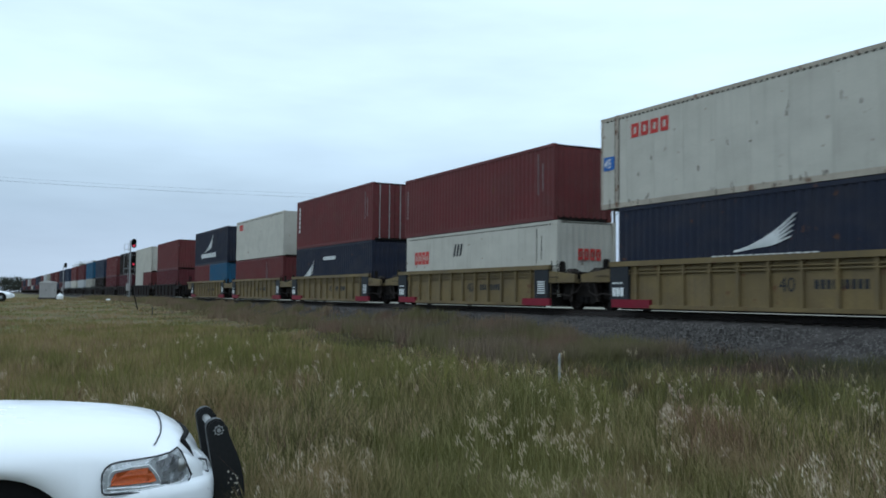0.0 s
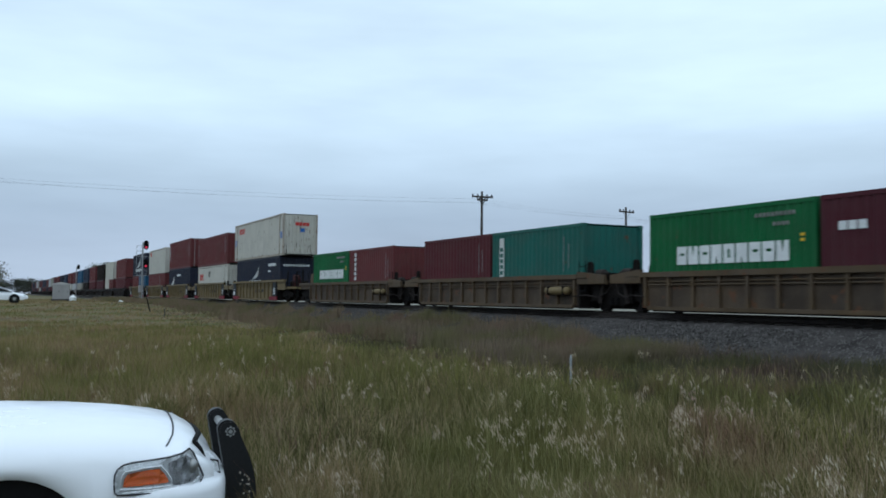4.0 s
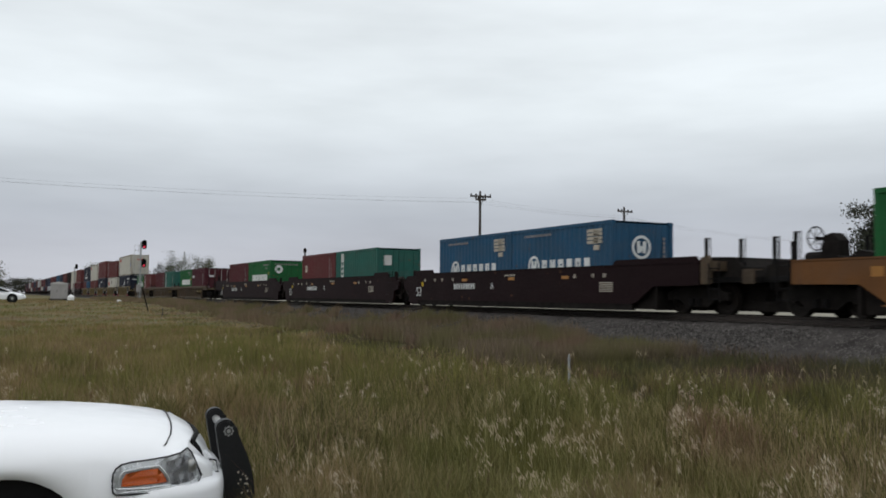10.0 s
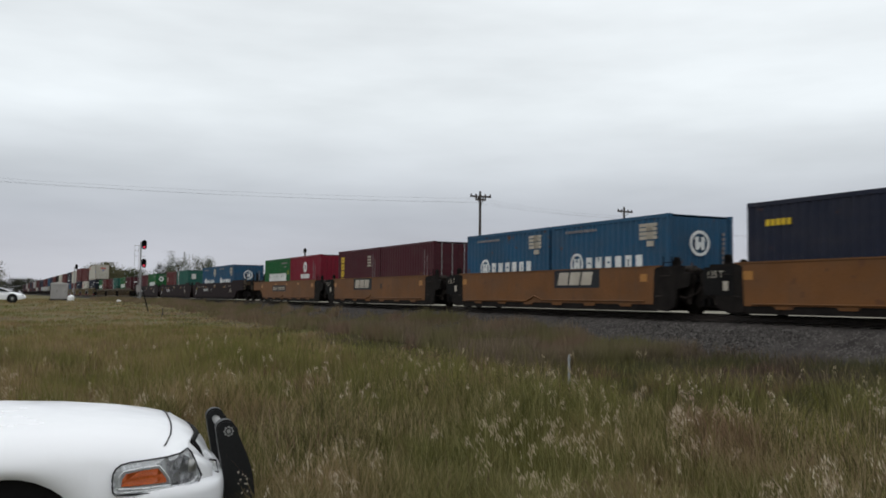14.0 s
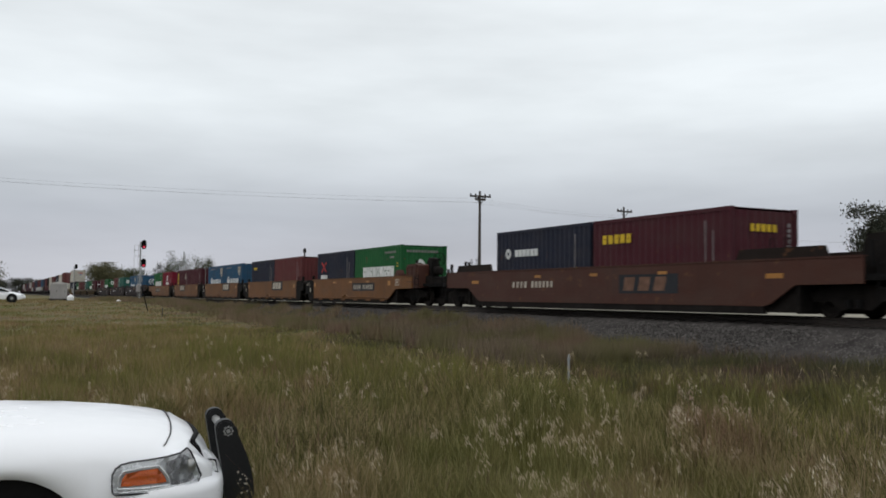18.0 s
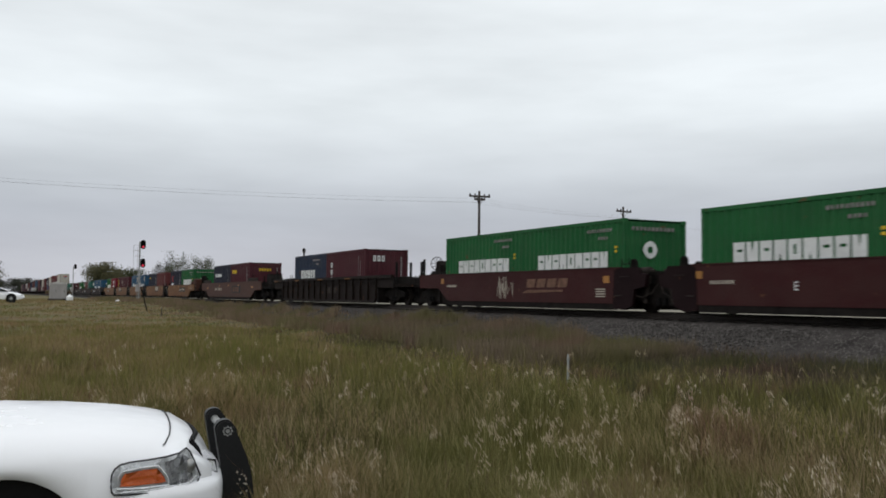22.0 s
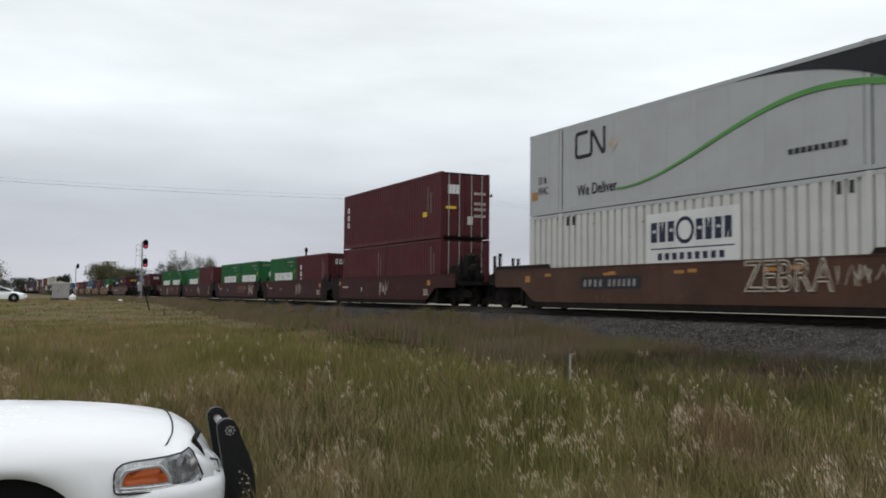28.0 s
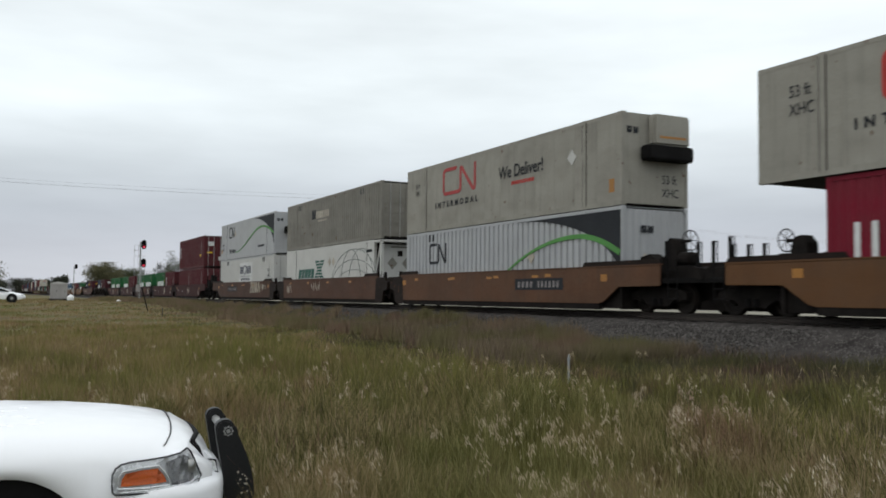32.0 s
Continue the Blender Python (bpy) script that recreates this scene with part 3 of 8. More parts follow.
def wheelset_mesh(bm):
    for y in (-0.76, 0.76):
        k = 1 if y > 0 else -1
        disc(bm, (0, y - 0.07 * k, 0), (0, y + 0.07 * k, 0), [(0, 0.45), (0.03, 0.455), (0.035, 0.42), (0.13, 0.415), (0.135, 0.34), (0.10, 0.32), (0.09, 0.16), (0.15, 0.13), (0.16, 0.09)], 20)
    rod(bm, (0, -1.05, 0), (0, 1.05, 0), 0.085, 10)
    for i in range(3):
        a = i * 2.094
        for y in (-1.06, 1.06):
            rod(bm, (0.06 * math.cos(a), y - 0.02, 0.06 * math.sin(a)), (0.06 * math.cos(a), y + 0.02, 0.06 * math.sin(a)), 0.018, 5)


def truck(car, x, far=False):
    t = put("truck", shared("truck", lambda bm: (box(bm, -0.17, 0.17, -1.05, 1.05, 0.42, 0.68), disc(bm, (0, 0, 0.66), (0, 0, 0.9), [(0, 0.3), (0.2, 0.3)], 12)), GRIME), car, (x, 0, FLOOR_DROP))
    prof = [(-1.22, 0.58), (-0.98, 0.66), (-0.45, 0.76), (0.45, 0.76), (0.98, 0.66), (1.22, 0.58), (1.2, 0.38), (0.72, 0.40), (0.42, 0.20), (-0.42, 0.20), (-0.72, 0.40), (-1.2, 0.38)]
    for y in (-1.06, 0.94):
        put("side_frame", shared("side_frame", lambda bm: prism(bm, prof, "y", 0, 0.12), GRIME), t, (0, y, 0))
        for dx in (-0.14, 0.14):
            put("spring", shared("spring", lambda bm: disc(bm, (0, 0, 0.24), (0, 0, 0.46), [(0.02 * i, 0.07 + 0.012 * (i % 2)) for i in range(11)], 10), BLACK), t, (dx, y + (-0.03 if y < 0 else 0.15), 0))
    for dx in (-0.89, 0.89):
        w = put("wheelset", shared("wheelset", wheelset_mesh, WHEEL_M), t, (dx, 0, 0.42))
        if not far:
            WHEELSETS.append(w)
    return t


def hand_brake(car, x, way, mat):
    """Brake stand with its hand wheel; way is the side on which the wheel sits."""
    def stand(bm):
        k = way
        prism(bm, [(-0.24 * k, -0.25), (0.26 * k, -0.25), (0.30 * k, 0.38), (0.2 * k, 0.68), (-0.02 * k, 0.74), (-0.2 * k, 0.55)], "y", -0.27, 0.12)
        box(bm, min(-0.2 * k, 0.22 * k), max(-0.2 * k, 0.22 * k), -0.22, 0.1, -0.5, -0.2)
        rod(bm, (0, -0.05, 0.6), (0.6 * k, -0.05, 0.64), 0.045, 8)
        if mat is GRIME:
            prism(bm, [(-1.25 * k, -0.5), (-0.2 * k, -0.5), (-0.2 * k, 0.2), (-0.5 * k, 0.1), (-0.8 * k, 0.3), (-1.25 * k, 0.22)], "y", -0.35, 0.05)
            disc(bm, (0.28 * k, -0.1, 0.12), (0.85 * k, -0.1, 0.12), [(0, 0.16), (0.05, 0.2), (0.5, 0.2), (0.57, 0.12)], 12)
    h = put("hand_brake", shared(("hand_brake", way), stand, mat), car, (x - 0.5 * way, -0.6, (1.58 if way > 0 else 1.4) if mat is GRIME else 1.2))
    def wheel(bm):
        for i in range(16):
            a, b = 2 * math.pi * i / 16, 2 * math.pi * (i + 1) / 16
            rod(bm, (0, 0.29 * math.cos(a), 0.29 * math.sin(a)), (0, 0.29 * math.cos(b), 0.29 * math.sin(b)), 0.018, 5)
        for i in range(4):
            a = math.pi * i / 4
            rod(bm, (0, 0.29 * math.cos(a), 0.29 * math.sin(a)), (0, -0.29 * math.cos(a), -0.29 * math.sin(a)), 0.012, 5)
    put("brake_wheel", shared("brake_wheel", wheel, BLACK), h, (0.62 * way, -0.05, 0.64))
    return h


def grab_post(car, x, y, z, h=0.95):
    put("stanchion", shared(("stanchion", h), lambda bm: (box(bm, -0.042, 0.042, -0.03, 0.03, 0, h), rod(bm, (0.15, 0, 0.15), (0.15, 0, h), 0.016, 5), rod(bm, (0, 0, h - 0.02), (0.15, 0, h - 0.02), 0.016, 5)), BLACK), car, (x, y, z))


def well_car(s, length, mat, style="smooth", lead_end=False, rear_end=False, label="", raised=True, brake=None, ribs=1.0, far=False, stand_at=0.0, rise=0.0):
    """One well unit of the train; its side begins at s and runs back for length metres."""
    c = thing("well_car", label, "rail car", "well cars of the train")
    RIDERS.append((c, s, 0.0))
    L, top = length, round(TOP + rise, 3)
    o0, o1 = (1.9 if lead_end else 0.0), (1.9 if rear_end else 0.0)
    for side in (-1, 1):
        y_out, y_in = side * HALF, side * (HALF - 0.05)
        lo, hi = min(y_out, y_in), max(y_out, y_in)
        if style == "smooth":
            pts = [(-o0, top), (-o0, 0.92), (0.0, 0.90), (0.75, BOT + 0.06), (1.0 if o0 else 0.3, BOT), (L - (1.0 if o1 else 0.3), BOT), (L - 0.75, BOT + 0.06), (L, 0.90), (L + o1, 0.92), (L + o1, top)]
            if not o0:
                pts = pts[2:]
                pts[0] = (0.0, 0.55)
                pts.insert(0, (0.0, top))
                pts[2:3] = [(0.1, BOT + 0.1)]
            if not o1:
                pts = [p for p in pts if p[0] <= L]
                pts = [(L - 0.1, BOT + 0.1) if p == (L - 0.75, BOT + 0.06) else p for p in pts]
                pts[-1] = (L, 0.55)
                pts.append((L, top))
            side_ob = put("side_sill", shared(("side_sill", L, top, side, o0, o1, style), lambda bm: prism(bm, pts, "y", lo, hi), mat), c)
            put("top_chord", shared(("top_chord", L, top, side, o0, o1), lambda bm: box(bm, -o0, L + o1, min(side * (HALF + 0.02), side * (HALF - 0.12)), max(side * (HALF + 0.02), side * (HALF - 0.12)), top - 0.005, top + 0.03), mat), side_ob)
            put("bottom_sill", shared(("bottom_sill", L, side, o0, o1), lambda bm: box(bm, 1.0 if o0 else 0.3, L - (1.0 if o1 else 0.3), min(side * (HALF - 0.02), side * (HALF - 0.16)), max(side * (HALF - 0.02), side * (HALF - 0.16)), SILL, BOT + 0.02), GRIME), side_ob)
            for k in range(6 if mat is MUSTARD else 0):
                put("sill_tab", shared(("sill_tab", side), lambda bm: prism(bm, [(-0.32, BOT + 0.01), (-0.24, BOT - 0.075), (0.24, BOT - 0.075), (0.32, BOT + 0.01)], "y", min(side * (HALF + 0.006), side * (HALF - 0.02)), max(side * (HALF + 0.006), side * (HALF - 0.02))), mat), side_ob, (1.6 + k * (L - 3.2) / 5, 0, 0))
            if raised:
                tall = mat is RUSTY
                for x0, x1 in ((-o0 + 0.9 * tall, 1.9), (L - 1.9, L + o1 - 0.9 * tall)):
                    put("end_coaming", shared(("end_coaming", x1 - x0, side, tall), lambda bm: prism(bm, [(0, 0), (x1 - x0, 0), (x1 - x0 - 0.12, 0.26 if tall else 0.14), (0.12, 0.26 if tall else 0.14)], "y", lo, hi), SOOT if tall or mat in BROWNS else mat), side_ob, (x0, 0, top + 0.03))
                    for dx in (1.2, 1.65) if tall else ():
                        put("hand_hold", shared("hand_hold", lambda bm: tube(bm, [(-0.07, 0, 0), (-0.07, 0, 0.24), (0.07, 0, 0.24), (0.07, 0, 0)], 0.016, 6), BLACK), side_ob, (x0 + dx, (lo + hi) / 2, top + 0.28))
        else:
            web0, web1 = sorted((side * (HALF - 0.09), side * (HALF - 0.11)))
            pts = [(-o0, top), (-o0, 0.95), (-0.1 if o0 else 0.0, 0.95 if o0 else FOOT), (0.5 if o0 else 0.0, FOOT), (L - (0.5 if o1 else 0), FOOT), (L + (0.1 if o1 else 0), 0.95 if o1 else FOOT), (L + o1, 0.95), (L + o1, top)]
            clean = []
            for p in pts:
                if not clean or (abs(p[0] - clean[-1][0]) + abs(p[1] - clean[-1][1])) > 1e-4:
                    clean.append(p)
            if not o0:
                clean = [(0.0, top)] + [p for p in clean if p[1] < top and not (p[0] == 0.0 and p[1] > 0.9)] + [clean[-1]]
            if not o1:
                clean = [p for p in clean if not (abs(p[0] - L) < 1e-6 and 0.9 < p[1] < 1.0)]
            side_ob = put("side_web", shared(("side_web", L, top, side, o0, o1), lambda bm: prism(bm, clean, "y", web0, web1), DIRTYTAN if mat is TAN else mat), c)
            a, b = sorted((side * (HALF + 0.03), side * (HALF - 0.14)))
            put("top_chord", shared(("top_chord_r", L, top, side, o0, o1), lambda bm: box(bm, -o0, L + o1, a, b, top - 0.14, top + 0.01), mat), side_ob)
            put("bottom_sill", shared(("bottom_sill_r", L, side), lambda bm: box(bm, 0.3, L - 0.3, min(side * HALF, side * (HALF - 0.12)), max(side * HALF, side * (HALF - 0.12)), FOOT - 0.05, FOOT + 0.05), mat), side_ob)
            put("underframe", shared(("underframe", L, side), lambda bm: box(bm, 0.5, L - 0.5, min(side * (HALF - 0.05), side * (HALF - 0.2)), max(side * (HALF - 0.05), side * (HALF - 0.2)), SILL, FOOT - 0.04), GRIME), side_ob)
            if side < 0:
                for zz in (top - 0.27, top - 0.36):
                    put("train_pipe", shared(("train_pipe", L), lambda bm: rod(bm, (0.3, -HALF + 0.045, 0), (L - 0.3, -HALF + 0.045, 0), 0.022, 6), mat), side_ob, (0, 0, zz))
            n = int((L - 0.4) / ribs)
            for i in range(n + 1):
                put("rib", shared(("rib", side, top), lambda bm: prism(bm, [(-0.05, FOOT + 0.06), (0.05, FOOT + 0.06), (0.05, top - 0.14), (-0.05, top - 0.14)], "y", min(side * HALF, side * (HALF - 0.1)), max(side * HALF, side * (HALF - 0.1))), mat), side_ob, (0.2 + i * (L - 0.4) / n, 0, 0))
    put("well_floor", shared(("well_floor", L), lambda bm: box(bm, 0.9, L - 0.9, -HALF + 0.12, HALF - 0.12, 0.24, 0.34), GRIME), c)
    # end frames over the trucks
    for x, way, is_end in ((0.0, -1, lead_end), (L, 1, rear_end)):
        reach = 3.3 if is_end else 1.45
        put("bulkhead", shared(("bulkhead", way), lambda bm: box(bm, min(0, 0.1 * way), max(0, 0.1 * way), -HALF + 0.06, HALF - 0.06, 0.22, 1.2), GRIME), c, (x, 0, 0))
        put("end_platform", shared(("end_platform", way, reach), lambda bm: (prism(bm, [(0, -1.42), (way * reach * 0.55, -1.38), (way * reach, -0.95 if is_end else -0.55), (way * reach, 0.95 if is_end else 0.55), (way * reach * 0.55, 1.38), (0, 1.42)], "z", 1.0, 1.14), box(bm, min(0, way * reach), max(0, way * reach), -0.3, 0.3, 0.8, 1.0)), BLACK if style == "smooth" else mat), c, (x, 0, 0))
        if is_end:
            put("coupler", shared(("coupler", way), lambda bm: (box(bm, min(way * 3.2, way * 3.75), max(way * 3.2, way * 3.75), -0.09, 0.09, 0.78, 0.96), box(bm, min(way * 3.6, way * 3.85), max(way * 3.6, way * 3.85), -0.16, 0.12, 0.72, 1.0)), GRIME), c, (x, 0, 0))
            truck(c, x + way * 1.35, far)
            for yy in (-1.25, 1.25):
                grab_post(c, x + way * 2.9, yy * 0.75, 1.14, 0.6 if mat is RUSTY else 1.0)
                grab_post(c, x + way * 1.95, yy, 1.3, 0.6 if mat is RUSTY else 0.9)
            if mat in (RUSTY, MUSTARD, UMBER, BROWNRED) or mat in BROWNS:
                up = 0.2 if mat is BROWNRED and way > 0 else 0.0
                put("end_housing", shared(("end_housing", way, up), lambda bm: prism(bm, [(0, 1.1), (way * 3.15, 1.1), (way * 3.05, 1.40), (way * 2.8, 1.46 + up), (way * 2.0, 1.49 + up), (0, 1.46)], "y", -1.05, 1.05), GRIME), c, (x, 0, 0))
            def ladder(bm):
                for yy in (0, 0.38):
                    rod(bm, (yy, 0, 0.45), (yy, 0, 1.5), 0.018, 5)
                for k in range(4):
                    rod(bm, (0, 0, 0.55 + 0.27 * k), (0.38, 0, 0.55 + 0.27 * k), 0.015, 5)
            put("ladder", shared("ladder", ladder, BLACK), c, (x + way * 2.3, -1.5, 0))
            for yy in (-0.9, 0.9):
                put("platform_rail", shared("platform_rail", lambda bm: (box(bm, -0.5, 0.5, -0.03, 0.03, 0.32, 0.36), box(bm, -0.45, -0.41, -0.02, 0.02, 0, 0.34), box(bm, 0.41, 0.45, -0.02, 0.02, 0, 0.34)), BLACK), c, (x + way * 2.5, yy, 1.14))
        else:
            for yy in (-1.3, 1.2):
                put("jacking_post", shared("jacking_post", lambda bm: (prism(bm, [(-0.16, 0), (0.16, 0), (0.11, 0.55), (-0.11, 0.55)], "y", 0, 0.1), disc(bm, (0, 0.0, 0.5), (0, 0.1, 0.5), [(0, 0.12), (0.1, 0.12)], 10)), GRIME), c, (x + way * 0.45, yy, 1.12))
            def lad(bm):
                for yy in (0, 0.36):
                    rod(bm, (yy, 0, 0.75), (yy, 0, 1.75), 0.018, 5)
                for k in range(4):
                    rod(bm, (0, 0, 0.8 + 0.26 * k), (0.36, 0, 0.8 + 0.26 * k), 0.014, 5)
            put("air_pipe", shared(("air_pipe", way), lambda bm: tube(bm, [(-way * 0.2, -1.49, 0.62), (way * 0.5, -1.42, 0.66), (way * 0.9, -1.3, 0.58), (way * 1.3, -1.28, 0.72), (way * 1.5, -1.2, 1.0)], 0.022, 6), RIGGING), c, (x, 0, 0))
            put("brake_lever", shared(("brake_lever", way), lambda bm: prism(bm, [(way * 0.85, 0.42), (way * 1.0, 0.40), (way * 1.2, 1.2), (way * 1.08, 1.22)], "y", -1.24, -1.2), RIGGING), c, (x, 0, 0))
            put("grab_iron", shared(("grab_iron", way), lambda bm: tube(bm, [(way * 0.1, -1.48, 1.2), (way * 0.1, -1.55, 1.2), (way * 0.55, -1.55, 1.2), (way * 0.55, -1.48, 1.2)], 0.012, 6), RIGGING), c, (x, 0, 0))
            put("brake_cylinder", shared(("brake_cylinder", way), lambda bm: disc(bm, (way * 0.72, -1.18, 1.36), (way * 1.35, -1.18, 1.36), [(0, 0.08), (0.03, 0.12), (0.4, 0.12), (0.44, 0.05), (0.63, 0.04)], 12), RIGGING), c, (x, 0, 0))
            if way > 0:
                put("ladder", shared("ladder_mid", lad, BLACK), c, (x + 0.12, -1.46, 0))
            put("end_bracket", shared(("end_bracket", way), lambda bm: prism(bm, [(-way * 0.32, 0.24), (way * 0.25, 0.2), (way * 0.62, 0.34), (way * 0.72, 0.82), (way * 1.2, 0.9), (way * 1.28, 1.26), (way * 0.95, 1.3), (way * 0.9, 1.47), (0, 1.47), (-way * 0.26, 1.4)] if style == "smooth" else [(0, 1.02), (way * 1.47, 1.02), (way * 1.47, 1.28), (0, 1.42)], "y", -1.476, -1.36), (SOOT if mat in BROWNS or mat is RUSTY else BROWNRED if mat is OXBLOOD or mat is BROWNRED else GRIME) if style == "smooth" else mat), c, (x, 0, 0))
    if not rear_end:
        truck(c, L + 1.52, far)
        # sill enlarged with added dark filler boxes that black out the joint
        put("centre_sill", shared("centre_sill", lambda bm: (box(bm, -0.05, 3.1, -1.0, 1.0, 0.45, 1.26), box(bm, 0.0, 3.05, -0.62, 0.62, 0.24, 0.5), box(bm, 0.5, 0.9, -1.2, 1.2, 0.5, 1.38), box(bm, 2.1, 2.45, -1.15, 1.15, 0.4, 1.34)), GRIME), c, (L, 0, 0))
    if rear_end:
        # draft sill and well end sheet, with an added dark box closing the gap below
        put("draft_sill", shared("draft_sill", lambda bm: (box(bm, -0.4, 3.2, -0.4, 0.4, 0.5, 1.0), box(bm, -1.05, 0.0, -1.3, 1.3, 0.24, 0.9), box(bm, 0.0, 3.5, -0.6, 0.6, 0.24, 0.5)), GRIME), c, (L, 0, 0))
    if lead_end:
        put("draft_sill", shared("draft_sill_lead", lambda bm: (box(bm, -3.2, 0.4, -0.4, 0.4, 0.5, 1.0), box(bm, 0.0, 1.05, -1.3, 1.3, 0.24, 0.9), box(bm, -3.5, 0.0, -0.6, 0.6, 0.24, 0.5)), GRIME), c)
    if rear_end and mat is BROWNRED:
        put("end_stop", shared("end_stop", lambda bm: (prism(bm, [(1.92, 0.95), (2.3, 0.95), (2.3, 1.6), (2.2, 1.72), (1.92, 1.66)], "y", -1.44, -1.36), box(bm, 2.3, 2.5, -1.4, -1.0, 1.3, 1.56)), DIRTYTAN), c, (L, 0, 0), "dirty brown end stop")
        put("step_plate", shared("step_plate", lambda bm: (box(bm, 3.2, 3.6, -1.2, -1.14, 0.95, 1.3), box(bm, 3.2, 3.6, -1.2, -0.9, 1.3, 1.33)), DIRTYTAN), c, (L, 0, 0), "dirty tan step plate")
    if rear_end and mat is RUSTY:
        put("brake_housing", shared("brake_housing", lambda bm: (prism(bm, [(1.45, 1.42), (2.7, 1.42), (2.6, 1.7), (2.3, 2.02), (1.6, 2.02), (1.5, 1.85)], "y", -0.95, -0.1), box(bm, 1.55, 2.35, -0.95, -0.05, 2.02, 2.06), box(bm, 2.7, 3.3, -0.6, -0.56, 1.84, 1.88), box(bm, 2.8, 2.84, -0.6, -0.56, 1.4, 1.84), box(bm, 3.2, 3.24, -0.6, -0.56, 1.35, 1.84)), GRIME), c, (L, 0, 0), "sooty brake housing")
    if brake:
        stand_mat = {"paint_tan_yellow": TAN, "paint_yellow_tan": OXBLOOD}.get(mat.name, GRIME)
        hand_brake(c, (stand_at if L > 14 else -1.75) if brake == "lead" else L + (2.95 if mat is MUSTARD else 2.15 if stand_mat is GRIME else 2.5), -1 if brake == "lead" else 1, stand_mat)
        if mat is MUSTARD and brake == "rear":
            put("brake_cabinet", shared("brake_cabinet", lambda bm: prism(bm, [(1.15, 0.9), (2.5, 0.95), (2.5, 1.95), (2.3, 2.03), (1.3, 2.0), (1.15, 1.85)], "y", -1.42, -0.9), RUSTY), c, (L, 0, 0), "dull red-brown brake cabinet")
            for k in range(3):
                put("ladder_rail", shared("cabinet_rail", lambda bm: box(bm, 1.3, 1.34, -1.45, -1.42, 1.0, 1.95), RUSTY), c, (L + 0.5 * k, 0, 0))
            for k in range(4):
                put("ladder_rung", shared("cabinet_rung", lambda bm: box(bm, 1.3, 2.34, -1.45, -1.422, 1.2, 1.23), RUSTY), c, (L, -0.03, 0.24 * k))
            put("valve_box", shared("valve_box", lambda bm: (box(bm, -0.22, 0.26, -1.44, -1.0, 1.48, 1.62), prism(bm, [(-0.16, 1.62), (0.2, 1.62), (0.12, 1.8), (-0.08, 1.8)], "y", -1.4, -1.1)), RUSTY), c, (L, 0, 0))
            put("label_frame", shared("label_frame", lambda bm: [box(bm, a, b, -HALF - 0.006, -HALF + 0.01, z0, z1) for a, b, z0, z1 in ((0.02, 0.5, 1.06, 1.1), (0.02, 0.5, 1.32, 1.36), (0.02, 0.06, 1.1, 1.32), (0.46, 0.5, 1.1, 1.32), (0.16, 0.36, 1.16, 1.26))], CREAM_M), c, (L, 0, 0), "cream framed label")
        put("brake_reservoir", shared("brake_reservoir", lambda bm: disc(bm, (0, -0.5, 0), (0, 0.7, 0), [(0, 0.12), (0.06, 0.2), (1.14, 0.2), (1.2, 0.12)], 12), GRIME), c, (-0.75 if brake == "lead" else L + 0.75, -0.2, 1.38))
    c["face"] = -HALF - 0.002 if style == "smooth" else 0.088 - HALF
    c["rise"] = rise
    c["len"] = L
    return c


